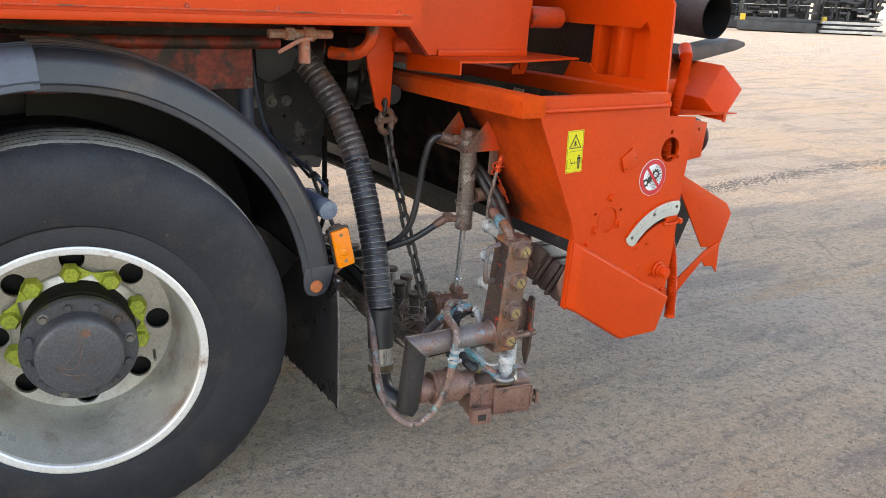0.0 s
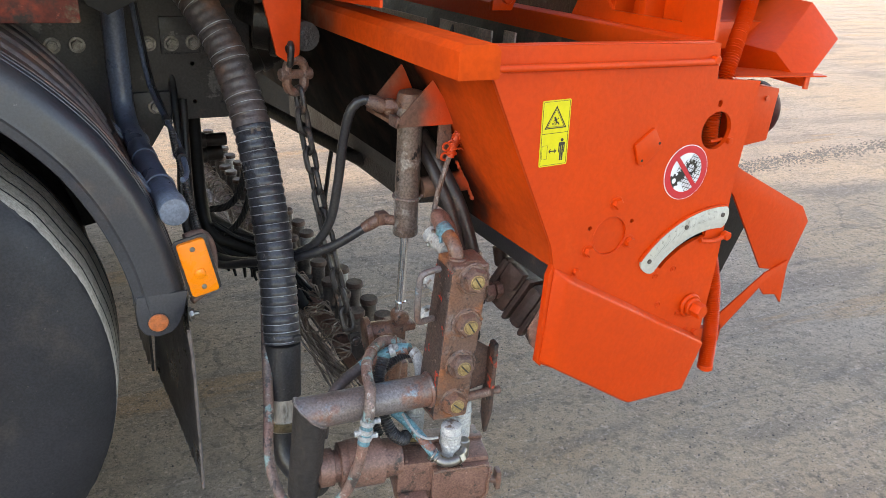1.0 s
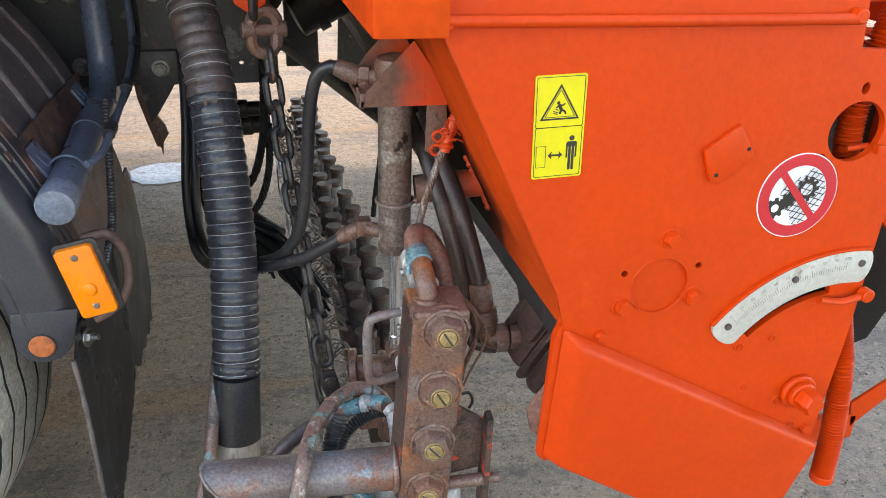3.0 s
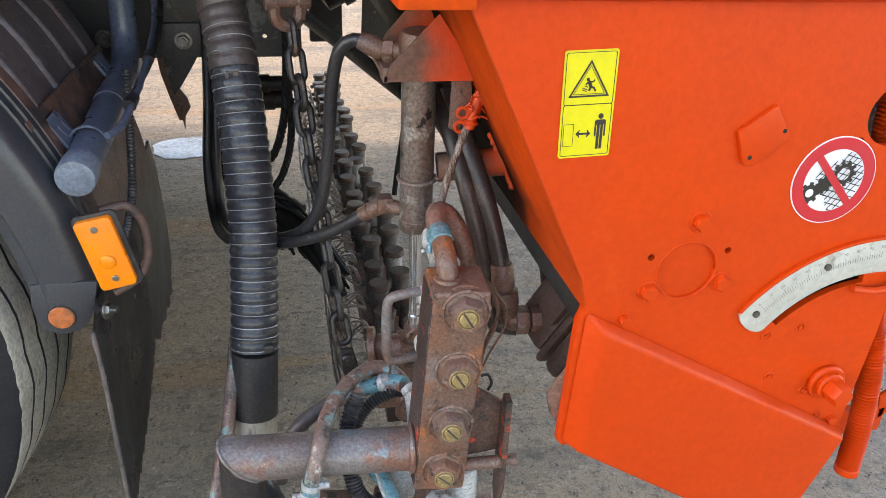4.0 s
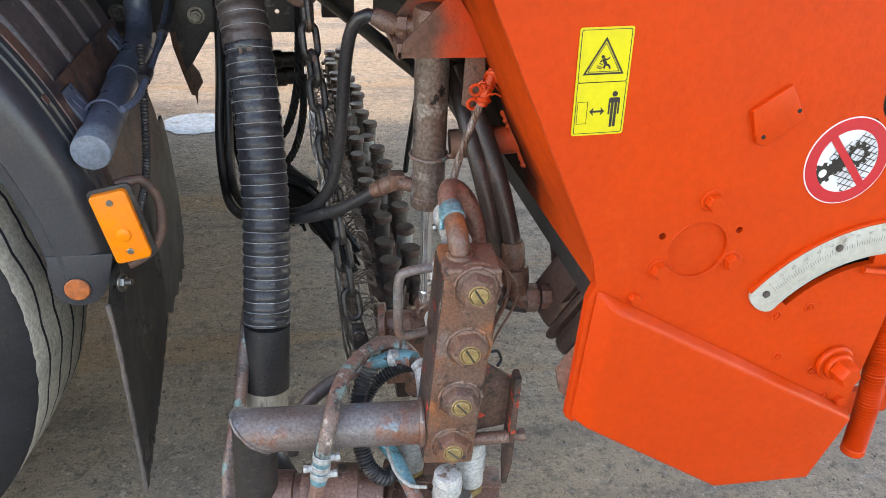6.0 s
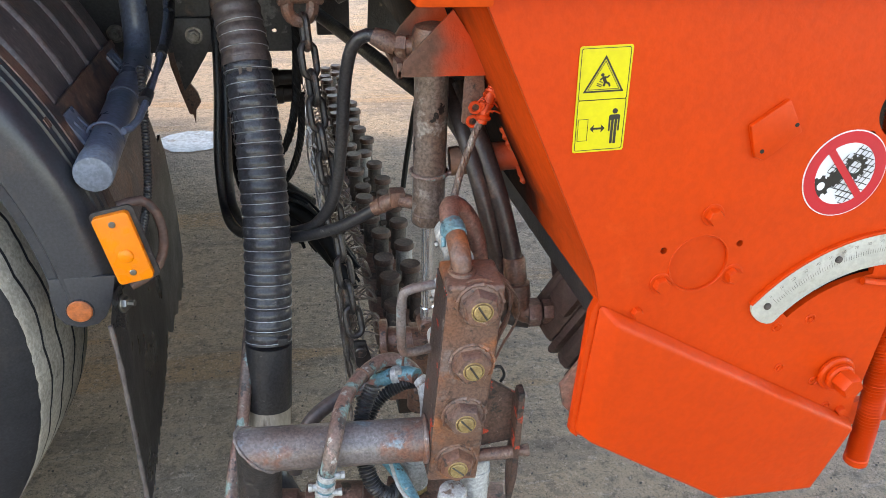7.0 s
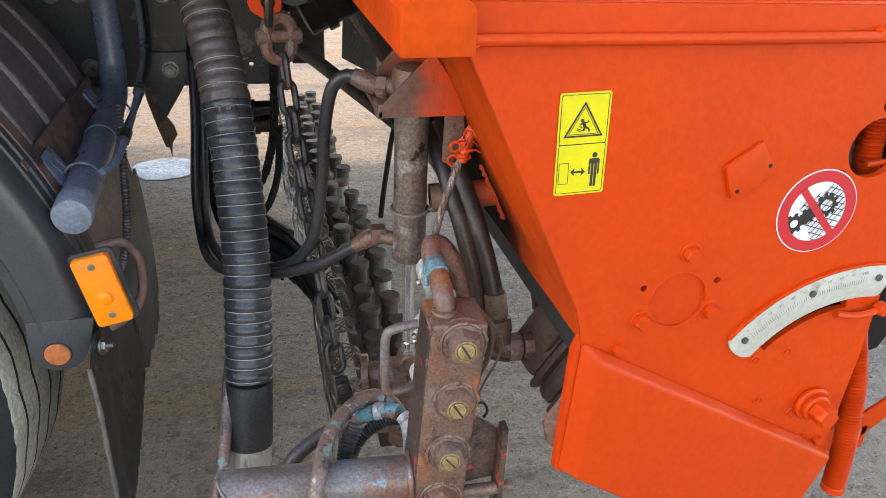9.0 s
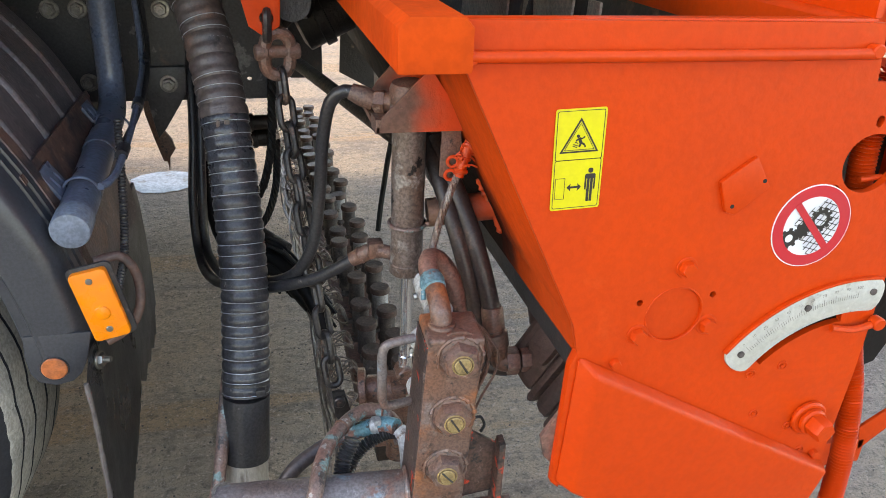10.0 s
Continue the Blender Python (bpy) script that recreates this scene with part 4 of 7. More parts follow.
part("recess_upright", join(box(1.804, 1.86, 1.70, 1.722, 1.14, 1.36, 0.003), box(1.804, 1.86, 1.80, 1.83, 1.14, 1.36, 0.003)), "orange", hopper)
part("rear_lug", join(prism([(1.585, 1.150), (1.64, 1.150), (1.655, 1.185), (1.63, 1.205), (1.585, 1.17)], 1.98, 1.995, w=0.002), cyl((1.625, 1.972, 1.178), (1.625, 2.0, 1.178), 0.014, 16, w=0.002)), "orange", hopper)

chute = thing("discharge_chute", "orange sheet steel discharge chute above the hopper", "chute", (1.40, 1.9, 1.19))
part("front_face", prism([(1.187, 1.222), (1.03, 1.40), (1.03, 1.60), (1.575, 1.60), (1.575, 1.40), (1.557, 1.222)], 1.885, 1.893), "orange", chute)
part("side_face", prism([(1.893, 1.60), (1.893, 1.205), (3.9, 1.205), (3.9, 1.60)], 1.565, 1.573, axis="x"), "orange_worn", chute)
part("sloped_face", prism([(1.205, 1.205), (1.035, 1.40), (1.027, 1.40), (1.197, 1.205)], 1.893, 3.9), "red_frame", chute)
part("stiffener", box(1.215, 1.56, 1.876, 1.886, 1.220, 1.240, 0.003), "orange", chute)
part("flap_plate", prism([(1.184, 1.713), (1.21, 1.705), (1.345, 1.70), (1.72, 1.80), (1.72, 2.5), (1.235, 2.5), (1.184, 2.01)], 1.2145, 1.2200, axis="z"), "orange", chute)
part("front_lip", prism([(1.713, 1.181), (1.713, 1.214), (2.01, 1.214), (2.01, 1.169)], 1.184, 1.190, axis="x"), "orange", chute)
part("pivot_tube", cyl((1.62, 1.96, 1.34), (1.76, 1.96, 1.34), 0.035, 20, w=0.004), "orange_worn", chute)

hang = thing("hanger_arm", "tapered orange steel hanger arm carrying the chain", "bracket", (1.09, 2.0, 1.04))
part("arm_plate", prism([(1.035, 1.42), (1.035, 1.20), (1.068, 1.055), (1.090, 1.040), (1.118, 1.055), (1.128, 1.225), (1.150, 1.25), (1.185, 1.29), (1.20, 1.42)], 1.994, 2.006, [ring(1.097, 1.068, 0.011, 14)], w=0.002), "orange", hang)
part("cross_bolt", join(cyl((1.12, 1.99, 1.245), (1.185, 1.99, 1.245), 0.022, 16, w=0.003), hexbolt((1.165, 1.99, 1.245), (1, 0, 0), 0.026, 0.03)), "orange_worn", hang)
part("round_bar", cyl((1.14, 2.02, 1.09), (1.14, 4.0, 1.09), 0.032, 18), "tube_dark", hang)

body = thing("truck_body", "orange painted box body of the truck above the wheel", "truck body", (-2.5, 3.0, 1.32))
part("side_wall", box(-6.0, 1.03, 1.68, 1.70, 1.314, 1.92), "orange", body)
part("bottom_flange", box(-6.0, 1.00, 1.676, 1.78, 1.312, 1.332, 0.004), "orange", body)
part("flange_line", box(-0.8, 1.0, 1.672, 1.6795, 1.340, 1.343), "orange_worn", body)
part("floor_plate", box(-6.0, 1.03, 1.70, 4.23, 1.33, 1.36), "red_frame", body)
part("far_wall", box(-6.0, 1.03, 4.23, 4.25, 1.314, 1.92), "orange", body)
part("front_wall", box(-6.0, -5.98, 1.70, 4.23, 1.36, 1.92), "orange", body)
part("roof_plate", box(-6.0, 1.8, 1.68, 4.25, 1.92, 1.95), "orange", body)
# Unseen upper rear, added for the shadow it throws.
part("rear_overhang", join(box(1.0, 1.8, 1.75, 1.77, 1.62, 1.92), box(1.0, 1.8, 4.23, 4.25, 1.45, 1.92), box(1.78, 1.8, 1.77, 4.23, 1.62, 1.92)), "orange", body)
for x in (0.12, 0.42, 0.63, 0.80, 0.96):
    part("flange_screw", join(torus((x, 1.679, 1.348), (0, 1, 0), 0.006, 0.0015, 14, 6), cyl((x, 1.678, 1.348), (x, 1.681, 1.348), 0.004, 8)), "orange_worn", body)
valve = thing("drain_valve", "dusty red painted ball valve with lever under the body", "valve", (0.745, 1.84, 1.27))
part("valve_body", join(cyl((0.665, 1.84, 1.282), (0.845, 1.84, 1.282), 0.012, 14, w=0.002), cyl((0.710, 1.84, 1.282), (0.735, 1.84, 1.282), 0.018, 6), cyl((0.760, 1.84, 1.282), (0.795, 1.84, 1.282), 0.020, 12, w=0.004), cyl((0.765, 1.84, 1.275), (0.765, 1.84, 1.205), 0.016, 10, w=0.003)), "valve_dust", valve)
part("lever", prism([(0.685, 1.232), (0.745, 1.262), (0.780, 1.268), (0.780, 1.278), (0.740, 1.272), (0.681, 1.241)], 1.815, 1.819, w=0.001), "valve_dust", valve)
solo("body_pipe", tube([(0.985, 1.86, 1.55), (0.985, 1.86, 1.33), (0.978, 1.87, 1.26), (0.955, 1.90, 1.228), (0.925, 1.945, 1.222), (0.905, 1.975, 1.224)], 0.018, 14), "orange_worn", "dusty orange pipe bent under the body edge", "pipe", at=(0.98, 1.86, 1.25))

# ---- chassis ----
chassis = thing("chassis_frame", "black painted steel chassis rail with bolted plates", "chassis", (-2, 2.56, 0.8))
part("rail_plate", prism([(-6, 0.80), (1.145, 0.798), (1.145, 1.02), (1.15, 1.26), (-6, 1.26)], 2.55, 2.565, [ring(0.986, 0.95, 0.006, 8), ring(0.986, 0.846, 0.006, 8), ring(1.06, 0.845, 0.006, 8)]), "black_steel", chassis)
part("far_rail", box(-6, 1.145, 3.35, 3.37, 0.80, 1.26), "black_steel", chassis)
part("cross_member", join(box(1.0, 1.14, 2.565, 3.35, 0.86, 1.06, 0.004), box(-1.4, -1.2, 2.565, 3.35, 0.86, 1.06, 0.004)), "black_steel", chassis)
part("sub_frame", join(box(-6, 1.15, 2.48, 2.62, 1.262, 1.31, 0.006), box(-6, 1.15, 3.30, 3.44, 1.262, 1.31, 0.006)), "red_frame", chassis)
part("outer_beam", box(-6, 0.70, 2.06, 2.10, 1.115, 1.228, 0.004), "red_frame", chassis, "scratched red beam behind the fender")
part("outer_tube", cyl((-6, 2.06, 1.245), (0.78, 2.06, 1.245), 0.018, 12), "red_frame", chassis)
part("gusset_red", prism([(0.71, 1.228), (0.84, 1.228), (0.82, 1.165), (0.75, 1.13), (0.712, 1.15)], 2.062, 2.075, w=0.002), "black", chassis)
part("bolt_plate", box(0.908, 1.012, 2.541, 2.55, 0.978, 1.075, 0.003), "black_steel", chassis)
part("pale_strip", box(0.915, 1.005, 2.5385, 2.541, 0.982, 1.026, 0.001), "hub", chassis, "worn grey strip under the bolts")
part("hanging_plate", prism([(0.822, 0.880), (0.918, 0.880), (0.922, 0.832), (0.898, 0.79), (0.862, 0.735), (0.843, 0.712), (0.831, 0.788)], 2.528, 2.548, w=0.003), "black_steel", chassis)
part("torn_strap", prism([(0.806, 0.84), (0.845, 0.80), (0.850, 0.72), (0.866, 0.695), (0.872, 0.671), (0.858, 0.650), (0.8535, 0.615), (0.850, 0.640), (0.842, 0.640), (0.826, 0.70), (0.812, 0.76)], 2.575, 2.587, w=0.002), "rust", chassis)
for x, y, z in ((0.650, 2.55, 1.003), (0.707, 2.55, 1.004), (0.708, 2.55, 0.843), (0.880, 2.528, 0.842), (0.934, 2.538, 1.006), (0.991, 2.538, 1.008), (0.878, 2.55, 1.005), (0.50, 2.55, 0.93), (0.42, 2.55, 1.03)):
    part("frame_bolt", join(hexbolt((x, y, z), (0, -1, 0), 0.0150, 0.014, 0.003, random.random()), cyl((x, y - 0.012, z), (x, y - 0.022, z), 0.008, 10), cyl((x, y, z), (x, y - 0.0035, z), 0.0195, 22, w=0.001)), "bolt", chassis)

# ---- wheel ----
WX, WZ, WY = 0.152, 0.508, 1.775


def wheel_part(name, prof, material, parent, n=72, label=""):
    """Turned about the axle: prof is (depth behind the tyre's outer face, radius)."""
    y0, y1 = WY, WY + 1.0
    return part(name, lathe((WX, y0, WZ), (WX, y1, WZ), prof, n, close=False), material, parent, label, 30)


wheel = thing("rear_wheel", "truck rear wheel with a worn tyre and dusty silver rim", "wheel", (WX, 1.95, 0.0))
tyre = wheel_part("tyre", [(0.060, 0.335), (0.030, 0.326), (0.014, 0.326), (0.006, 0.333), (0.002, 0.352), (0.0, 0.385), (0.0015, 0.410), (0.004, 0.436), (0.0085, 0.456), (0.014, 0.478), (0.026, 0.502), (0.040, 0.515)], "tyre", wheel, 96, "black rubber sidewall")
tr = bmesh.new()
NT = 300
GROOVE = (0.088, 0.138, 0.192, 0.246)
wob = [[random.uniform(-1, 1) for _ in range(NT)] for _ in range(2)]
sect = [(0.040, 0.5145, 0.0, 0), (0.043, 0.5185, 1.0, 0), (0.055, 0.5195, 1.0, 0)]
for g in GROOVE:
    top = 0.5205 - 0.16 * abs(g - 0.148) ** 2
    sect += [(g - 0.0034, top, 0, 1), (g - 0.0028, top - 0.010, 0, 1), (g + 0.0028, top - 0.010, 0, 1), (g + 0.0034, top, 0, 1)]
sect += [(0.272, 0.5165, 0, 0), (0.285, 0.50, 0, 0), (0.31, 0.46, 0, 0), (0.305, 0.34, 0, 0), (0.27, 0.30, 0, 0)]
rows = []
for i in range(NT):
    a = 2 * math.pi * i / NT
    zig = 0.0050 * (1 - abs((i % 12) - 6) / 3.0) + 0.0012 * wob[0][i // 2]
    row = []
    for k, (d, r, jag, gr) in enumerate(sect):
        d2 = d + jag * (0.0032 * wob[0][i] + 0.003 * wob[1][i // 4]) + gr * zig
        row.append(tr.verts.new((WX + r * math.cos(a), WY + d2, WZ + (r + jag * 0.0012 * wob[1][i]) * math.sin(a))))
    rows.append(row)
for i in range(NT):
    u, v = rows[i], rows[(i + 1) % NT]
    for k in range(len(sect) - 1):
        tr.faces.new((u[k], u[k + 1], v[k + 1], v[k]))
tread_ob = part("tread", tr, "tread", tyre, "dusty worn tread with zigzag grooves", 50)
tread_ob.data.materials.append(M["tyre"])
for n, face in enumerate(tread_ob.data.polygons):
    k = n % (len(sect) - 1)
    face.material_index = 1 if k < 1 or (k >= 3 and k < 19 and (k - 3) % 4 < 3) or k >= 20 else 0
wheel_part("bead", [(0.030, 0.303), (0.014, 0.3085), (0.011, 0.312), (0.010, 0.330), (0.016, 0.365)], "tyre", wheel, 96, "black tyre bead")
wheel_part("rim", [(0.050, 0.300), (0.030, 0.304), (0.018, 0.309), (0.010, 0.308), (0.008, 0.304), (0.009, 0.291), (0.013, 0.2875), (0.022, 0.286)], "rim", wheel, 96, "pale silver rim flange")
wheel_part("rim_barrel", [(0.022, 0.286), (0.040, 0.2845), (0.070, 0.276), (0.10, 0.267), (0.15, 0.262), (0.20, 0.2585), (0.222, 0.254), (0.238, 0.2465), (0.246, 0.238)], "barrel", wheel, 96, "olive grey dusty rim barrel")
holes = [ring(WX + 0.2015 * math.cos(radians(a)), WZ + 0.2015 * math.sin(radians(a)), 0.0315, 22) for a in range(0, 360, 45)]
disc = part("wheel_disc", prism(ring(WX, WZ, 0.242, 72), WY + 0.245, WY + 0.258, [*holes, ring(WX, WZ, 0.11, 40)]), "barrel", wheel)
part("disc_step", lathe((WX, WY + 0.246, WZ), (WX, WY + 0.236, WZ), [(0, 0.169), (0.5, 0.167), (1.0, 0.161), (1.0, 0.11)], 64, False), "barrel", disc)
# Black disc imitates the shade seen through the hand holes.
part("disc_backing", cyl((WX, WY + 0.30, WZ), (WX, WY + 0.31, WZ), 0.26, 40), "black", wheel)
hub = wheel_part("hub", [(0.130, 0.130), (0.126, 0.141), (0.104, 0.1415), (0.100, 0.138), (0.100, 0.104), (0.096, 0.100)], "hub", wheel, 64)
wheel_part("hub_ring", [(0.245, 0.143), (0.19, 0.142), (0.175, 0.134), (0.150, 0.137), (0.128, 0.125)], "black", wheel, 56, "black greasy hub seal")
hubcap = wheel_part("hub_cap", [(0.102, 0.1075), (0.068, 0.106), (0.058, 0.1035), (0.052, 0.098), (0.0495, 0.092), (0.049, 0.001)], "hub", hub, 64)
scr = bmesh.new()
for pts in ([(-0.045, -0.022), (-0.012, 0.012), (0.01, 0.034), (-0.002, -0.005), (-0.018, -0.026), (-0.045, -0.022)], [(0.012, -0.014), (0.03, 0.012), (0.038, 0.008), (0.025, -0.010), (0.014, -0.018), (0.04, -0.006), (0.05, 0.008)], [(-0.05, -0.032), (-0.02, -0.046), (0.015, -0.048), (0.045, -0.034)]):
    scr = join(scr, sweep(glide([(WX + a, WY + 0.0488, WZ + b) for a, b in pts], 0.004), 0.0012, 5))
part("cast_scribble", scr, "fender_rust", hubcap, "worn brown chalk scribble")
part("cap_screw", join(cyl((WX + 0.02, WY + 0.052, WZ + 0.066), (WX + 0.02, WY + 0.0455, WZ + 0.066), 0.0105, 16, w=0.001), cyl((WX + 0.02, WY + 0.047, WZ + 0.066), (WX + 0.02, WY + 0.045, WZ + 0.066), 0.0045, 6)), "rust", hubcap)
for i in range(12):
    a = radians(8 + 30 * i)
    x, z = WX + 0.1225 * math.cos(a), WZ + 0.1225 * math.sin(a)
    part("hub_bolt", hexbolt((x, WY + 0.100, z), (0, -1, 0), 0.0105, 0.013, 0.002, i * 0.7), "hub" if i % 4 else "steel", hub)
for i in range(10):
    a = radians(18 + 36 * i)
    x, z = WX - 0.006 + 0.162 * math.cos(a), WZ + 0.006 + 0.162 * math.sin(a)
    nut = part("wheel_nut", hexbolt((x, WY + 0.240, z), (0, -1, 0), 0.0175, 0.028, 0.005, a), "rust", wheel)
    ca = lathe((x, WY + 0.238, z), (x, WY + 0.204, z), [(0, 0.0275), (0.7, 0.0268), (1.0, 0.021)], 6)
    t = Vector((-math.sin(a), 0, math.cos(a))) * (1 if i % 2 else -1)
    o = Vector((math.cos(a), 0, math.sin(a)))
    c = Vector((x, WY + 0.218, z))
    fin = bmesh.new()
    v = [fin.verts.new(p) for p in (c + o * 0.026 + t * 0.008, c - o * 0.025 + t * 0.008, c - o * 0.004 + t * 0.054)]
    v2 = [fin.verts.new(p.co + Vector((0, 0.004, 0))) for p in v]
    fin.faces.new(v)
    fin.faces.new(v2)
    for k in range(3):
        fin.faces.new((v[k], v[(k + 1) % 3], v2[(k + 1) % 3], v2[k]))
    part("nut_indicator", join(ca, fin), "lime", nut, "lime plastic nut indicator")
part("air_valve", cyl((WX + 0.185, WY + 0.255, WZ - 0.098), (WX + 0.183, WY + 0.185, WZ - 0.100), 0.0045, 8), "steel", wheel)
for ob in wheel.children_recursive:
    rubber_part = ob is tyre or ob.parent is tyre
    ob.data.transform(Matrix.Translation((0.008, 0, 0) if rubber_part else (0.006, 0, -0.024)) @ Matrix.Rotation(radians(-7.0 if rubber_part else -8.5), 4, 'Z'))
    if rubber_part:
        for v in ob.data.vertices:
            v.co.x, v.co.z = 0.010 + (v.co.x - 0.010) * 1.014, max(0.002, WZ + (v.co.z - WZ) * 1.014)
inner_wheel = thing("inner_wheel", "inner twin tyre of the rear wheel", "wheel", (WX, 2.3, 0.0))
part("tyre", lathe((WX, WY + 0.345, WZ), (WX, WY + 0.645, WZ), [(0.1, 0.30), (0.0, 0.36), (0.02, 0.47), (0.12, 0.515), (0.88, 0.515), (0.98, 0.47), (1.0, 0.36), (0.9, 0.30)], 64, False), "tyre", inner_wheel)
far_wheels = []
for y in (3.62, 3.97):
    w = thing("far_wheel", "twin rear tyre on the truck's other side", "wheel", (WX - 0.15, y, 0))
    far_wheels.append(w)
    part("tyre", lathe((WX - 0.15, y, WZ), (WX - 0.15, y + 0.30, WZ), [(0.1, 0.28), (0.0, 0.36), (0.02, 0.47), (0.12, 0.515), (0.88, 0.515), (0.98, 0.47), (1.0, 0.36), (0.9, 0.28)], 48, True), "tyre", w)
axle = solo("rear_axle", join(cyl((WX, 2.0, WZ), (WX - 0.15, 3.95, WZ), 0.075, 20), lathe((WX - 0.05, 2.7, WZ), (WX - 0.09, 3.2, WZ), [(0, 0.08), (0.25, 0.2), (0.75, 0.2), (1, 0.08)], 24)), "black_steel", "black rear axle housing", "axle", at=(WX, 2.9, WZ))

# ---- fender ----
fender = thing("rear_fender", "dusty grey plastic fender over the rear wheel", "fender", (0.15, 1.9, 0.6))


def fender_sheet(a0, a1, prof, n=48, taper=None):
    """Sweeps a section (depth, radius) about the axle, degrees."""
    bm = bmesh.new()
    rows = []
    for i in range(n + 1):
        a = radians(a0 + (a1 - a0) * i / n)
        k = taper(a0 + (a1 - a0) * i / n) if taper else 0.0
        rows.append([bm.verts.new((WX + (r + k) * math.cos(a), y, WZ + (r + k) * math.sin(a))) for y, r in prof])
    for u, v in zip(rows, rows[1:]):
        for j in range(len(prof)):
            bm.faces.new((u[j], u[(j + 1) % len(prof)], v[(j + 1) % len(prof)], v[j]))
    bm.faces.new(rows[0])
    bm.faces.new(rows[-1])
    return bm


DROP = [(0, -0.082), (13, -0.074), (27, -0.058), (40, -0.042), (54, -0.033), (66, -0.020), (76, -0.010), (93, -0.003), (180, 0.0)]


def tp(a):
    """How far the fender's arc falls inside a true circle about the axle at angle a."""
    for (a0, k0), (a1, k1) in zip(DROP, DROP[1:]):
        if a <= a1:
            return k0 + (k1 - k0) * (a - a0) / (a1 - a0)
    return 0.0


def tp_back(a):
    return tp(a) - 0.014 * max(0.0, min(1.0, (52 - a) / 22))


SEC = [(1.757, 0.652), (1.7535, 0.655), (1.7530, 0.668), (1.7480, 0.673), (1.7500, 0.679), (1.7505, 0.715), (1.756, 0.728), (1.768, 0.738), (1.786, 0.744), (1.796, 0.7455), (1.798, 0.7415), (1.802, 0.7415), (1.804, 0.7465), (1.818, 0.748), (1.820, 0.7435), (1.824, 0.7435), (1.826, 0.749), (1.842, 0.7495), (1.842, 0.742), (1.79, 0.735), (1.766, 0.724), (1.7565, 0.712), (1.757, 0.68)]
part("fender_shell", fender_sheet(9, 94, SEC, 60, tp), "fender", fender)
part("edge_strip", fender_sheet(9, 93, [(1.840, 0.748), (1.842, 0.7515), (1.874, 0.7505), (1.876, 0.71), (1.870, 0.71), (1.868, 0.742), (1.842, 0.742)], 60, tp), "fender_rust", fender, "rust brown edge strip")
part("back_shell", fender_sheet(9, 94, [(1.872, 0.749), (2.33, 0.752), (2.33, 0.746), (1.872, 0.743)], 60, tp_back), "fender_top", fender, "dark dusty fender back")
SEC2 = [(y - 0.004 if y < 1.78 else y, r + 0.003) for y, r in SEC]
part("fender_front_shell", fender_sheet(93, 175, SEC2, 40), "fender_blue", fender, "lighter blue-grey front section")
part("front_back_shell", fender_sheet(93.5, 175, [(1.840, 0.7515), (2.33, 0.755), (2.33, 0.749), (1.840, 0.746)], 40), "fender_top", fender)
part("end_tab", prism([(0.718, 0.655), (0.714, 0.620), (0.717, 0.592), (0.727, 0.575), (0.750, 0.567), (0.774, 0.572), (0.788, 0.585), (0.800, 0.610), (0.811, 0.655)], 1.7495, 1.757, w=0.002), "fender", fender)
part("reflector_ring", torus((0.752, 1.7490, 0.598), (0, 1, 0), 0.0195, 0.0013, 32, 6), "rubber", fender)
part("round_reflector", cyl((0.752, 1.7495, 0.598), (0.752, 1.7455, 0.598), 0.0185, 28, w=0.0015), "orange_dot", fender, "faded orange round reflector")
# Black liner and back sheet put the wheel arch's shade into colour.
part("fender_liner", fender_sheet(10, 170, [(1.795, 0.728), (2.326, 0.730), (2.326, 0.726), (1.795, 0.724)], 60, tp_back), "black", fender, "fender underside coloured black for the shade in the wheel arch")
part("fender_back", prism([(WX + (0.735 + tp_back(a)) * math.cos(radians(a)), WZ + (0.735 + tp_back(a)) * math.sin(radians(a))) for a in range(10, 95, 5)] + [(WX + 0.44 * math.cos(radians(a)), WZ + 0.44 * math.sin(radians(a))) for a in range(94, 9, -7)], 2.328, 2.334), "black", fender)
for y, w in ((1.893, 0.016), (2.010, 0.022), (2.135, 0.016), (2.245, 0.022)):
    part("rib", fender_sheet(31.5, 93, [(y, 0.750), (y + 0.003, 0.7545), (y + 0.006, 0.757), (y + w - 0.006, 0.757), (y + w - 0.003, 0.7545), (y + w, 0.750)], 40, tp_back), "fender_top", fender)
part("cross_ledge", fender_sheet(25.5, 31, [(1.805, 0.7495), (1.81, 0.757), (2.32, 0.760), (2.325, 0.750)], 8, tp_back), "fender_rust", fender, "rust brown cross ledge")
part("ledge_edge", fender_sheet(31, 32.2, [(1.805, 0.750), (1.812, 0.7615), (2.318, 0.7640), (2.325, 0.750)], 3, tp_back), "fender_rust", fender)

lampo = thing("side_marker_lamp", "amber side marker lamp on a bent bracket at the fender's end", "marker lamp", (0.832, 1.752, 0.70))
m_l = Matrix.Translation((0.832, 1.745, 0.703)) @ Matrix.Rotation(radians(-12), 4, 'Y') @ Matrix.Scale(0.91, 4)
lens = prism(rounded(-0.029, 0.029, -0.062, 0.062, 0.008), -0.008, 0.006, w=0.0035)
bmesh.ops.transform(lens, matrix=m_l, verts=lens.verts)
lens_ob = part("lens", lens, "amber", lampo)
bk = prism(rounded(-0.034, 0.036, -0.067, 0.067, 0.010), 0.006, 0.012, w=0.001)
bmesh.ops.transform(bk, matrix=m_l, verts=bk.verts)
part("backing", bk, "rubber", lampo)
bulb = lathe((0, -0.0075, -0.012), (0, -0.013, -0.012), [(0, 0.013), (0.6, 0.011), (1, 0.004)], 18)
bmesh.ops.transform(bulb, matrix=m_l, verts=bulb.verts)
part("lens_boss", bulb, "amber", lens_ob)
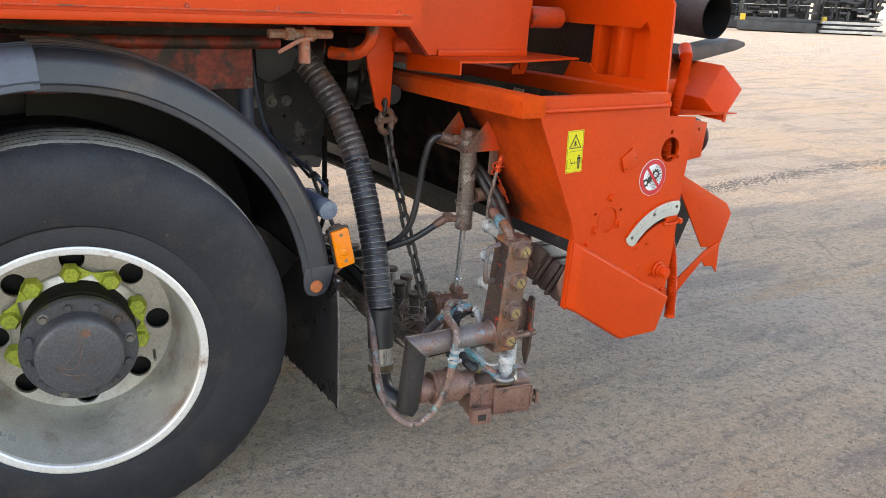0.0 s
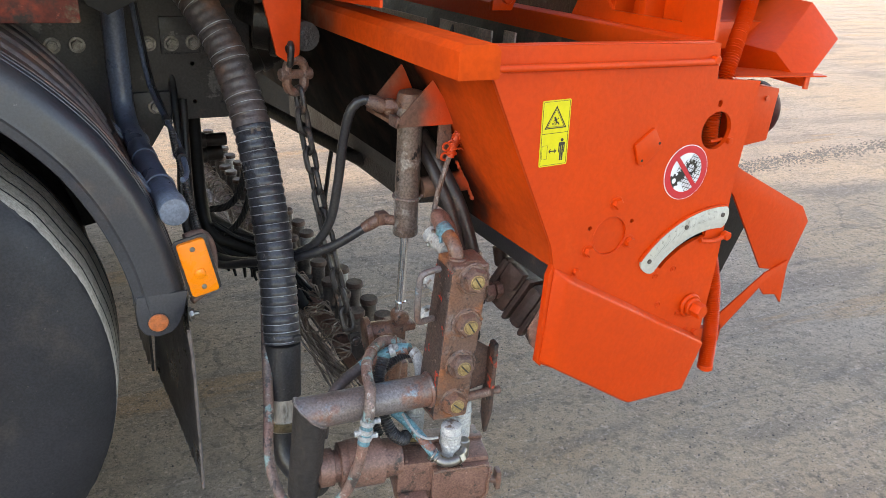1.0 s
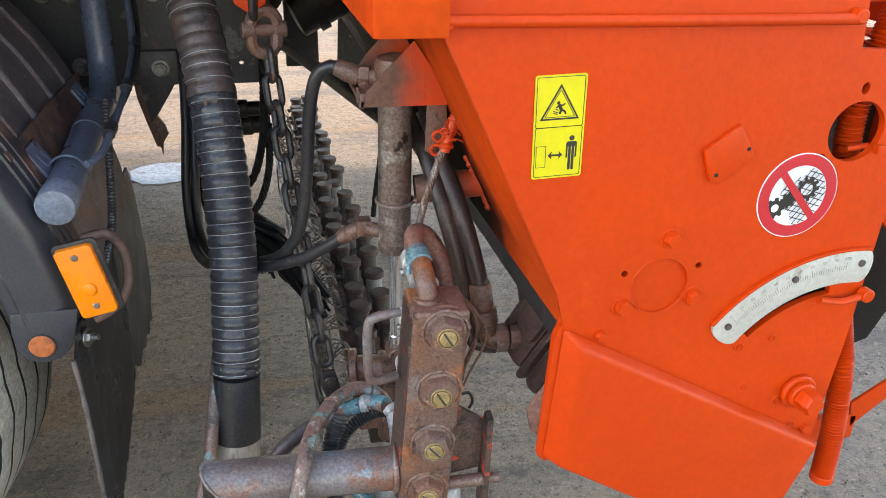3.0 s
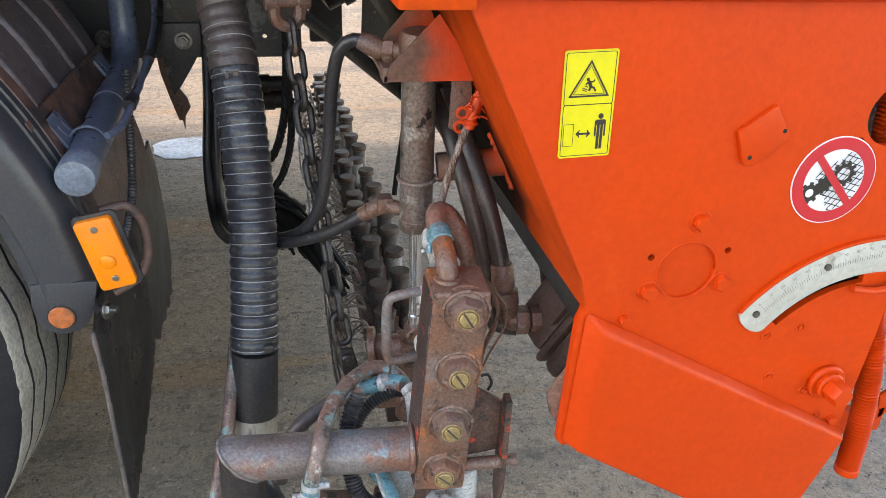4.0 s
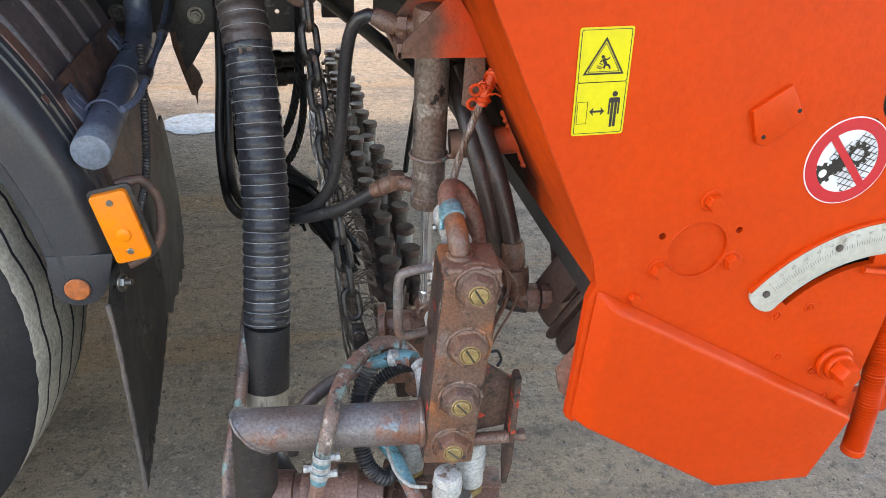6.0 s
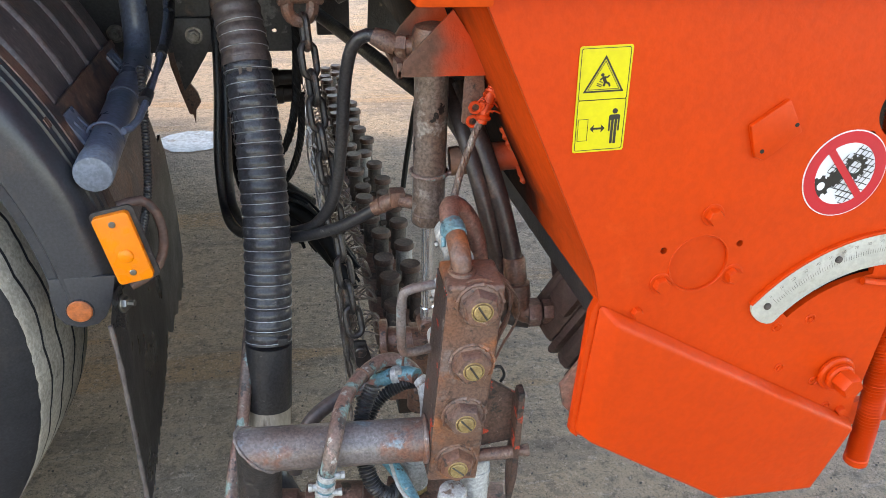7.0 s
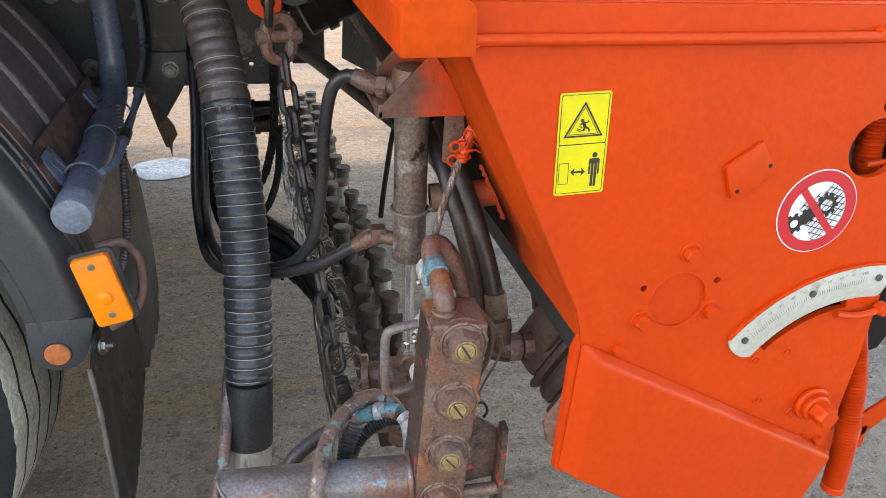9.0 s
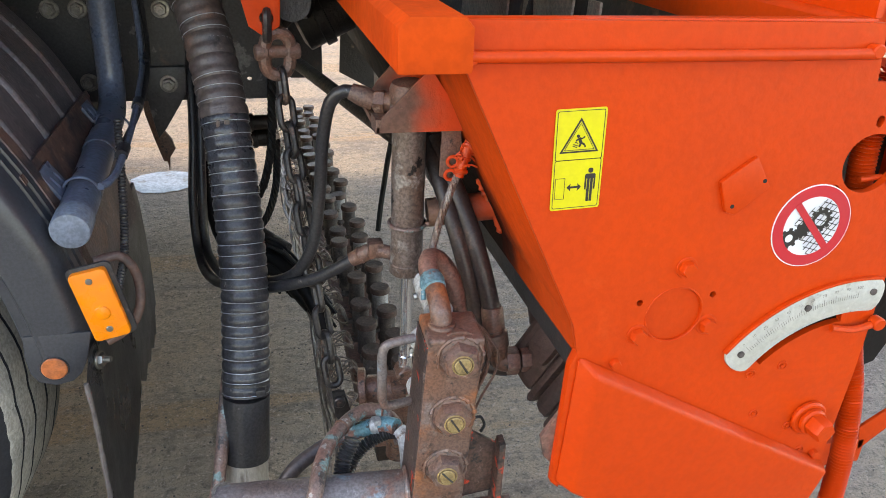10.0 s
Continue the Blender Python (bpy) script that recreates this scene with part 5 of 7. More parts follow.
for z in (0.046, -0.043):
    s = join(cyl((0, -0.0075, z), (0, -0.0105, z), 0.0055, 12, w=0.001), cyl((0, -0.010, z), (0, -0.0112, z), 0.0022, 6))
    bmesh.ops.transform(s, matrix=m_l, verts=s.verts)
    part("screw", s, "steel", lens_ob)
part("bracket", tube([(0.820, 1.80, 0.745), (0.852, 1.812, 0.748), (0.870, 1.818, 0.725), (0.876, 1.818, 0.69), (0.872, 1.812, 0.655), (0.855, 1.80, 0.628), (0.822, 1.785, 0.615)], 0.0075, 10), "fender_rust", lampo)
part("cable", corrugated([(0.85, 1.78, 0.70), (0.855, 1.86, 0.74), (0.85, 1.95, 0.82), (0.845, 2.02, 0.90)], 0.006, 0.006, 0.0012, 8), "rubber", lampo)

flap = thing("mudflap", "worn black rubber mudflap hanging behind the wheel", "mudflap", (0.81, 2.0, 0.6))
fl = bmesh.new()
ny, nz = 60, 26
rows = []
for i in range(ny + 1):
    v = i / ny
    y = 1.712 + 0.50 * v
    bottom = 0.208 + 0.02 * v + 0.0045 * math.sin(i * 2.1) + 0.004 * math.sin(i * 5.3) + random.uniform(-.003, .003)
    top = 0.634 - 0.040 * math.exp(-((y - 1.712) / 0.016) ** 1.3) - 0.03 * v
    row = []
    for k in range(nz + 1):
        u = k / nz
        z = top + (bottom - top) * u
        x = 0.808 - 0.028 * v - 0.004 * u * (1 - v) + 0.004 * math.sin(7 * u + 3 * v) * v + 0.007 * math.exp(-((v - 0.12) / 0.05) ** 2) * math.exp(-u * 3) - 0.006 * math.exp(-v * 22) * (1 - u)
        row.append(fl.verts.new((x, y, z)))
    rows.append(row)
for a, b in zip(rows, rows[1:]):
    for k in range(nz):
        fl.faces.new((a[k], a[k + 1], b[k + 1], b[k]))
bmesh.ops.solidify(fl, geom=list(fl.faces), thickness=0.006)
part("flap_sheet", fl, "flap", flap)
part("flap_edge", sweep(glide([(0.8005, 1.7115, 0.590), (0.8035, 1.7105, 0.52), (0.8035, 1.7105, 0.40), (0.803, 1.7105, 0.30), (0.802, 1.711, 0.215)], 0.01), lambda s: 0.0037 + 0.0005 * math.sin(s * 95) + 0.0005 * math.sin(s * 340), 8), "flap_edge", flap, "scuffed edge with red paint remains")
back = prism([(1.92, 0.63), (2.20, 0.64), (2.36, 0.63), (2.45, 0.60), (2.52, 0.61), (2.56, 0.54), (2.585, 0.44), (2.60, 0.36), (2.59, 0.24), (2.56, 0.235), (2.53, 0.18), (2.50, 0.195), (2.47, 0.175), (2.43, 0.20), (2.40, 0.18), (2.35, 0.205), (2.30, 0.19), (2.24, 0.235), (2.20, 0.225), (2.18, 0.42)], 0.768, 0.774, axis="x")
part("back_sheet", back, "rubber", flap, "torn black rubber sheet behind the flap")
part("flap_bolt", join(hexbolt((0.812, 1.762, 0.598), (1, -0.3, 0.1), 0.011, 0.009, 0.003), cyl((0.812, 1.762, 0.598), (0.830, 1.757, 0.600), 0.005, 8)), "steel", flap)

stay = thing("fender_stay", "blue-grey painted tube stay holding the fender", "tube stay", (0.80, 1.80, 0.81))
part("tube", sweep(glide([(0.802, 1.800, 0.810), (0.796, 2.0, 0.815), (0.789, 2.26, 0.832), (0.786, 2.33, 0.843), (0.784, 2.37, 0.880), (0.784, 2.38, 0.96), (0.784, 2.38, 1.08), (0.782, 2.37, 1.22)], 0.02), 0.0262, 24), "blue_pipe", stay)
part("collar", sweep([Vector((0.7935, 2.09, 0.821)), Vector((0.7925, 2.13, 0.8235))], 0.0278, 24), "blue_pipe", stay)
part("end_cap", lathe((0.802, 1.815, 0.8105), (0.8025, 1.770, 0.808), [(0, 0.0280), (0.88, 0.0280), (0.97, 0.0265), (1.0, 0.0235)], 32), "blue_cap", stay, "grey plastic end cap")
for yc, xc, zc in ((1.900, 0.766, 0.834), (2.262, 0.760, 0.846)):
    tilt = Matrix.Translation((xc, yc, zc)) @ Matrix.Rotation(radians(58), 4, 'Y')
    cp_ob = part("clamp_plate", join(box(-0.034, 0.034, -0.030, 0.030, -0.003, 0.003, 0.002, tilt), torus((0.797, yc, 0.817), (0.0, 1, 0.02), 0.0275, 0.0022, 28, 6)), "blue_pipe", stay, "blue-grey clamp plate")
    for q in (-0.012, 0.012):
        part("plate_slot", sweep([tilt @ Vector((-0.016, q, 0.003)), tilt @ Vector((0.004, q + 0.004, 0.003))], 0.0022, 6), "blue_pipe", cp_ob)
part("small_line", tube([(0.835, 1.86, 0.842), (0.850, 1.90, 0.845), (0.858, 2.05, 0.87), (0.855, 2.22, 0.895), (0.850, 2.36, 0.93), (0.843, 2.42, 1.02), (0.832, 2.44, 1.16)], 0.006, 8), "blue_pipe", stay)
part("cable", tube([(0.846, 2.0, 0.852), (0.862, 2.2, 0.885), (0.860, 2.38, 0.93), (0.853, 2.44, 1.02), (0.842, 2.46, 1.16), (0.84, 2.47, 1.24)], 0.0055, 8), "rubber", stay)
for p, q in (((0.853, 1.96, 0.857), (0.855, 1.99, 0.862)), ((0.858, 2.16, 0.884), (0.858, 2.19, 0.888)), ((0.855, 2.36, 0.925), (0.854, 2.38, 0.935))):
    part("cable_tie", sweep([Vector(p), Vector(q)], 0.0105, 10), "rubber", stay)

# ---- lift cylinder and its bracket ----
lift = thing("lift_cylinder", "worn brown hydraulic lift cylinder with a bright rod", "hydraulic cylinder", (1.30, 1.84, 0.45))
CA, CB, CR = Vector((1.297, 1.803, 0.985)), Vector((1.298, 1.814, 0.682)), Vector((1.306, 1.846, 0.462))
cbody = part("barrel", lathe(CA, CB, [(0, 0.029), (0.02, 0.031), (0.09, 0.031), (0.10, 0.0265), (0.20, 0.0265), (0.93, 0.0270), (0.935, 0.0285), (0.99, 0.0285), (1.0, 0.026)], 28), "cyl", lift)
part("clamp_ring", join(torus(CA.lerp(CB, 0.70), CB - CA, 0.0295, 0.0035, 32, 8), cyl((1.326, 1.80, 0.773), (1.348, 1.795, 0.776), 0.0045, 8)), "pinkhose", cbody)
part("rod", lathe(CB, CR, [(0, 0.0105), (0.82, 0.0105), (0.83, 0.0125), (0.97, 0.0125), (1, 0.010)], 20), "chrome", lift)
part("rod_eye", join(cyl(CR + Vector((0, -0.02, -0.006)), CR + Vector((0, 0.02, -0.006)), 0.018, 18, w=0.003), box(CR.x - 0.03, CR.x + 0.03, CR.y - 0.03, CR.y + 0.03, CR.z - 0.035, CR.z - 0.018, 0.003)), "rust", lift)
part("top_port", join(cyl((1.285, 1.81, 0.972), (1.245, 1.825, 0.972), 0.015, 14, w=0.002), hexbolt((1.262, 1.819, 0.972), (-0.93, 0.35, 0), 0.0185, 0.016), lathe((1.246, 1.825, 0.972), (1.212, 1.836, 0.985), [(0, 0.015), (0.5, 0.0165), (1, 0.013)], 12)), "rust", lift)
part("bottom_port", join(cyl((1.285, 1.82, 0.712), (1.252, 1.832, 0.718), 0.012, 12, w=0.002), box(1.236, 1.262, 1.822, 1.85, 0.705, 0.733, 0.004)), "rust", lift)
part("top_hose", tube([(1.228, 1.831, 0.979), (1.205, 1.84, 0.985), (1.182, 1.85, 0.965), (1.170, 1.865, 0.90), (1.163, 1.88, 0.80), (1.148, 1.895, 0.70), (1.115, 1.925, 0.635), (1.06, 1.99, 0.59), (1.0, 2.12, 0.535), (0.96, 2.26, 0.50), (0.935, 2.38, 0.50), (0.935, 2.44, 0.62), (0.95, 2.52, 0.86)], 0.0105, 12), "rubber", lift, "black rubber pressure hose")
part("bottom_hose", tube([(1.245, 1.838, 0.716), (1.215, 1.85, 0.695), (1.15, 1.885, 0.645), (1.07, 1.95, 0.60), (1.0, 2.06, 0.555), (0.955, 2.2, 0.50), (0.922, 2.35, 0.48), (0.912, 2.43, 0.58), (0.925, 2.48, 0.74), (0.93, 2.56, 0.92)], 0.0105, 12), "rubber", lift, "black rubber pressure hose")
part("hose_ferrule", join(lathe((1.245, 1.838, 0.716), (1.212, 1.852, 0.693), [(0, 0.013), (0.4, 0.0145), (1, 0.0125)], 12), torus((1.225, 1.846, 0.703), (-0.8, 0.3, -0.5), 0.0135, 0.0018, 16, 6)), "rust", lift)

gus = thing("cylinder_bracket", "orange sheet steel bracket welded to the hopper holding the lift cylinder", "bracket", (1.30, 1.8, 0.95))
part("near_gusset", prism([(1.312, 1.040), (1.373, 0.952), (1.240, 0.955), (1.243, 0.970)], 1.733, 1.739, w=0.001), "overspray", gus)
part("far_gusset", prism([(1.316, 1.046), (1.370, 0.952), (1.243, 0.955), (1.262, 0.985)], 1.895, 1.901, w=0.001), "overspray", gus)
part("base_plate", prism([(1.236, 1.735), (1.372, 1.735), (1.372, 1.90), (1.236, 1.90)], 0.948, 0.956, [ring(1.297, 1.806, 0.0305, 24)], axis="z"), "overspray", gus)
part("front_lip", box(1.234, 1.242, 1.735, 1.775, 0.946, 0.968, 0.002), "rust", gus)
part("cylinder_boss", lathe((1.297, 1.803, 0.975), (1.2965, 1.801, 1.008), [(0, 0.031), (0.6, 0.031), (0.9, 0.027), (1.0, 0.018)], 24), "rust", gus)
part("lug_plate", prism([(1.334, 0.950), (1.362, 0.950), (1.368, 0.89), (1.352, 0.866), (1.332, 0.876)], 1.742, 1.748, w=0.001), "rust", gus)
part("stub_tube", cyl((1.330, 1.808, 0.790), (1.440, 1.800, 0.800), 0.0235, 20), "overspray_far", gus)
part("weld_bead", sweep(glide([(1.408, 1.792, 0.850), (1.424, 1.787, 0.815), (1.438, 1.783, 0.785), (1.450, 1.780, 0.758)], 0.005), lambda s: 0.0042 + 0.0018 * math.sin(s * 480) + 0.001 * math.sin(s * 1130), 8), "orange_worn", gus, "rough orange weld seam")

rope = thing("wire_rope", "twisted steel wire rope tied with painted clamps under the bracket", "wire rope", (1.36, 1.74, 0.88))


def twisted(pts, r, n=5, pitch=0.035, rr=None):
    line = glide(pts, 0.004)
    out, gone = None, 0.0
    rr = rr or r * 0.5
    for k in range(n):
        pr, gone = [], 0.0
        for i, p in enumerate(line):
            d = (line[min(i + 1, len(line) - 1)] - line[max(i - 1, 0)]).normalized()
            a, b, _ = frame_of(d)
            if i:
                gone += (p - line[i - 1]).length
            t = 2 * math.pi * (gone / pitch + k / n)
            pr.append(p + (a * math.cos(t) + b * math.sin(t)) * (r - rr))
        s = sweep(pr, rr, 6)
        out = s if out is None else join(out, s)
    return out


part("rope", twisted([(1.360, 1.735, 0.885), (1.343, 1.728, 0.845), (1.325, 1.722, 0.79), (1.312, 1.705, 0.735), (1.316, 1.672, 0.695), (1.318, 1.634, 0.672)], 0.0062), "cyl", rope)
clamp = join(torus((1.366, 1.735, 0.905), (0.3, 0.4, 1), 0.0075, 0.004, 16, 7), torus((1.362, 1.733, 0.886), (0.2, 0.3, 1), 0.0075, 0.0042, 16, 7), torus((1.372, 1.730, 0.923), (0.6, 0.5, 0.6), 0.0075, 0.0038, 16, 7), cyl((1.374, 1.732, 0.933), (1.360, 1.733, 0.878), 0.0075, 10), torus((1.350, 1.735, 0.901), (0.1, 1, 0.1), 0.008, 0.0028, 16, 6), torus((1.347, 1.735, 0.880), (0.1, 1, 0.1), 0.008, 0.0028, 16, 6))
for k in range(14):
    a = Vector((1.370, 1.732, 0.913)) + Vector((random.uniform(-.008, .008), random.uniform(-.008, .008), random.uniform(-.02, .02)))
    b = a + Vector((random.uniform(-.014, .02), random.uniform(-.012, .004), random.uniform(-.012, .012)))
    clamp = join(clamp, sweep(glide([a, a.lerp(b, .5) + Vector((0, -.006, .004)), b], 0.004), 0.0014, 5))
part("rope_clamp", clamp, "orange_worn", rope, "orange painted rope clamp with frayed wire")

# ---- large ribbed hose ----
BIG = [(0.905, 2.235, 1.205), (0.94, 2.195, 1.155), (0.985, 2.13, 1.06), (1.006, 2.075, 0.97), (1.016, 2.035, 0.90), (1.026, 1.985, 0.78), (1.030, 1.935, 0.65), (1.026, 1.895, 0.55), (1.019, 1.855, 0.44)]
bighose = thing("suction_hose", "large black ribbed suction hose with steel ferrule", "hose", (1.0, 1.78, 0.22))
HR = 0.0395
line_big = glide(BIG, 0.0045)
i_c = min(range(len(line_big)), key=lambda i: (line_big[i] - Vector((1.013, 2.026, 0.905))).length)
ribbed = part("ribbed_sleeve", sweep(line_big[i_c:], lambda s: HR - 0.001 + 0.0034 * abs(math.sin(math.pi * s / 0.0205)), 28), "hose", bighose)
# Reddish colour holds both dust and orange light reflected onto the hose.
part("upper_sleeve", sweep(line_big[:i_c + 1], lambda s: HR - 0.0005 + 0.0034 * abs(math.sin(math.pi * s / 0.0205)), 28), "hose_dusty", bighose, "dusty upper length of hose, reflected orange mixed into its colour")
gone, nxt = 0.0, 0.012
for i in range(1, len(line_big)):
    gone += (line_big[i] - line_big[i - 1]).length
    if gone > nxt:
        nxt += 0.0205
        d = (line_big[min(i + 1, len(line_big) - 1)] - line_big[i - 1])
        d = d.normalized() + Vector((0.02, 0, 0)) * random.uniform(-1, 1)
        part("wire_ridge", torus(line_big[i], d, HR + 0.0013, 0.0008, 36, 5), "wire", ribbed)
END = [(1.019, 1.855, 0.44), (1.015, 1.846, 0.385), (1.011, 1.834, 0.316)]
part("smooth_end", sweep(glide(END, 0.01), 0.0412, 28), "rubber", bighose)
part("ferrule", lathe((1.0115, 1.8355, 0.322), (1.006, 1.822, 0.236), [(0, 0.036), (0.02, 0.0385), (0.62, 0.0385), (0.64, 0.0365), (0.68, 0.0365), (0.70, 0.0400), (0.96, 0.0400), (1, 0.037)], 32), "ferrule", bighose, "worn steel ferrule")
part("ferrule_ring", lathe((1.0078, 1.8255, 0.260), (1.0062, 1.8215, 0.238), [(0, 0.0395), (0.1, 0.0415), (0.9, 0.0415), (1, 0.0395)], 32, False), "brass_dull", bighose, "tarnished brass ring")
part("lower_stub", tube([(1.0065, 1.823, 0.245), (1.004, 1.812, 0.205), (1.008, 1.79, 0.172), (1.03, 1.75, 0.150), (1.06, 1.70, 0.15)], 0.033, 22), "rubber", bighose)


def band(i0, w, r):
    d = (line_big[i0 + 2] - line_big[i0 - 2]).normalized()
    return lathe(line_big[i0] - d * w / 2, line_big[i0] + d * w / 2, [(0, r - .001), (0.1, r), (0.9, r), (1, r - .001)], 32, False)


c_c = line_big[i_c]
part("hose_band", join(band(i_c, 0.011, HR + 0.003), box(c_c.x - 0.012, c_c.x - 0.006, c_c.y - HR - 0.007, c_c.y - HR + 0.003, c_c.z - 0.010, c_c.z + 0.003, 0.0015), box(c_c.x + 0.001, c_c.x + 0.010, c_c.y - HR - 0.006, c_c.y - HR + 0.003, c_c.z - 0.010, c_c.z + 0.003, 0.0015)), "hose_dusty", bighose, "dusty hose band with screw")
i_d = min(range(len(line_big)), key=lambda i: abs(line_big[i].z - 0.462))
c_d = line_big[i_d]
part("hose_band", join(band(i_d, 0.006, HR + 0.0025), box(c_d.x + 0.016, c_d.x + 0.034, c_d.y - HR * 0.92 - 0.006, c_d.y - HR * 0.92 + 0.006, c_d.z - 0.006, c_d.z + 0.006, 0.002)), "rubber", bighose)
part("upper_collar", lathe(Vector(BIG[0]) + Vector((-.03, .034, .043)), Vector(BIG[0]) + Vector((.008, -.009, -.011)), [(0, 0.03), (0.3, 0.043), (0.85, 0.044), (1, 0.041)], 26), "black_steel", bighose)

# ---- chain ----
chain = thing("lifting_chain", "rusty steel link chain hanging from the orange hanger arm", "chain", (1.12, 2.0, 1.05))
part("eye_link", link_shape((1.097, 2.0, 1.056), (0.05, -0.1, 1), (0, 1, 0.1), 0.062, 0.036, 0.0075), "chain", chain)
sc = Vector((1.112, 2.008, 1.008))
coup = join(link_shape(sc, (0.05, 0, 1), (1, 0.15, 0), 0.092, 0.064, 0.011), cyl(sc + Vector((-.026, -.004, .004)), sc + Vector((.026, .004, .004)), 0.0105, 14), cyl(sc + Vector((-.037, -.006, .004)), sc + Vector((-.016, -.002, .004)), 0.0135, 14, w=0.002), cyl(sc + Vector((.016, .002, .004)), sc + Vector((.037, .006, .004)), 0.0135, 14, w=0.002))
part("coupling_link", coup, "rust", chain, "thick rusty coupling link with pin")
cpts = glide([(1.117, 2.0, 0.962), (1.122, 1.985, 0.90), (1.132, 1.955, 0.80), (1.146, 1.92, 0.68), (1.158, 1.885, 0.58), (1.170, 1.855, 0.49), (1.178, 1.835, 0.43)], 0.005)
gone, k, nxt = 0.0, 0, 0.0
for i in range(1, len(cpts) - 1):
    gone += (cpts[i] - cpts[i - 1]).length
    if gone >= nxt:
        nxt += 0.0465
        d = cpts[i + 1] - cpts[i - 1]
        side = (1, 0.35, 0) if k % 2 else (-0.35, 1, 0)
        part("link", link_shape(cpts[i], d, Vector(side) + Vector((random.uniform(-.2, .2), random.uniform(-.2, .2), 0)), 0.067, 0.038, 0.0062), "chain", chain)
        k += 1
part("end_fork", join(prism([(1.168, 0.45), (1.190, 0.45), (1.205, 0.39), (1.185, 0.375), (1.172, 0.40)], 1.815, 1.822, w=0.001), cyl((1.180, 1.805, 0.432), (1.180, 1.835, 0.432), 0.011, 14, w=0.002)), "chain", chain)

# ---- manifold block with its pipe arm ----
arm = thing("manifold_unit", "rusty steel manifold block with brass screws, pipe arm and gear housing", "spray manifold", (1.30, 1.58, 0.12))
FY = 1.547
NUTS = ((1.318, 1.513, 0.688), (1.312, 1.517, 0.588), (1.306, 1.522, 0.490), (1.299, 1.528, 0.396))
LB0, LB1, LT0, LT1 = 1.258, 1.335, 1.276, 1.354
blk = bmesh.new()
lo = [(LB0, FY + 0.012, 0.352), (LB1, FY + 0.004, 0.352), (LB1, FY + 0.085, 0.352), (LB0, FY + 0.095, 0.352)]
hi = [(LT0, FY - 0.006, 0.716), (LT1, FY - 0.014, 0.716), (LT1, FY + 0.056, 0.722), (LT0, FY + 0.062, 0.722)]
v0, v1 = [blk.verts.new(p) for p in lo], [blk.verts.new(p) for p in hi]
blk.faces.new(v0)
blk.faces.new(v1)
for i in range(4):
    blk.faces.new((v0[i], v0[(i + 1) % 4], v1[(i + 1) % 4], v1[i]))
bmesh.ops.recalc_face_normals(blk, faces=blk.faces)
bev(blk, 0.006, 3)
block = part("block", blk, "block", arm)
sf = bmesh.new()
quad = [Vector(lo[0]), Vector(lo[3]), Vector(hi[3]), Vector(hi[0])]
mid = sum(quad, Vector()) / 4
quad = [mid + (p - mid) * 0.93 + Vector((-0.0015, 0, 0)) for p in quad]
v0, v1 = [sf.verts.new(p) for p in quad], [sf.verts.new(p + Vector((0.004, 0, 0))) for p in quad]
sf.faces.new(v0)
sf.faces.new(v1)
for i in range(4):
    sf.faces.new((v0[i], v0[(i + 1) % 4], v1[(i + 1) % 4], v1[i]))
part("side_strip", sf, "rust_red", block, "black side face with bright red paint remains")
for k, (x, y, z) in enumerate(NUTS):
    nrm = Vector((-0.08, -1, 0.04)).normalized()
    tip = Vector((x, y, z))
    a, b, _ = frame_of(nrm)
    nut = part("hex_nut", join(hexbolt(tip - nrm * 0.036, nrm, 0.0268, 0.032, 0.004, (0.35, 0.9, 0.2, 0.6)[k]), lathe(tip - nrm * 0.046, tip - nrm * 0.022, [(0, 0.0325), (0.75, 0.0320), (0.9, 0.0310), (1, 0.028)], 26), cyl(tip - nrm * 0.006, tip - nrm * 0.0035, 0.0170, 20, w=0.001)), "rust", block)
    part("weld_bead", sweep(glide([tip - nrm * 0.024 + (a * math.cos(q) + b * math.sin(q)) * 0.0315 for q in [0.5 * j for j in range(14)]], 0.004), lambda s: 0.0030 + 0.0012 * math.sin(s * 620) + 0.0007 * math.sin(s * 1490), 6), "block", nut)
    tl = radians((58, 58, 48, 42)[k])
    s = a * math.cos(tl) + b * math.sin(tl)
    part("brass_screw", join(cyl(tip - nrm * 0.005, tip, 0.0120, 20, w=0.0012), torus(tip - nrm * 0.003, nrm, 0.0142, 0.0012, 22, 6)), "brass", nut, "slotted brass screw")
    # Dark bar laid on the screw imitates the shade in its slot.
    part("slot", sweep([tip + nrm * 0.0003 - s * 0.0118, tip + nrm * 0.0003 + s * 0.0118], 0.0015, 4), "ink", nut)
part("handle", tube([(1.262, 1.575, 0.702), (1.245, 1.57, 0.703), (1.226, 1.568, 0.700), (1.218, 1.569, 0.690), (1.217, 1.573, 0.65), (1.219, 1.577, 0.60), (1.226, 1.58, 0.588), (1.245, 1.585, 0.586), (1.262, 1.59, 0.585)], 0.0068, 12, 0.006), "pipe", arm)
part("top_elbow", join(tube([(1.302, 1.576, 0.706), (1.302, 1.582, 0.728), (1.3015, 1.600, 0.745), (1.300, 1.632, 0.757), (1.299, 1.640, 0.760)], 0.0150, 18, 0.006), torus((1.302, 1.577, 0.718), (0, 0, 1), 0.0155, 0.005, 20, 8), sweep(glide([(1.286, 1.574, 0.721), (1.292, 1.588, 0.722), (1.306, 1.594, 0.722), (1.319, 1.584, 0.721)], 0.004), lambda s: 0.004 + 0.0012 * math.sin(s * 600), 7)), "block", arm)
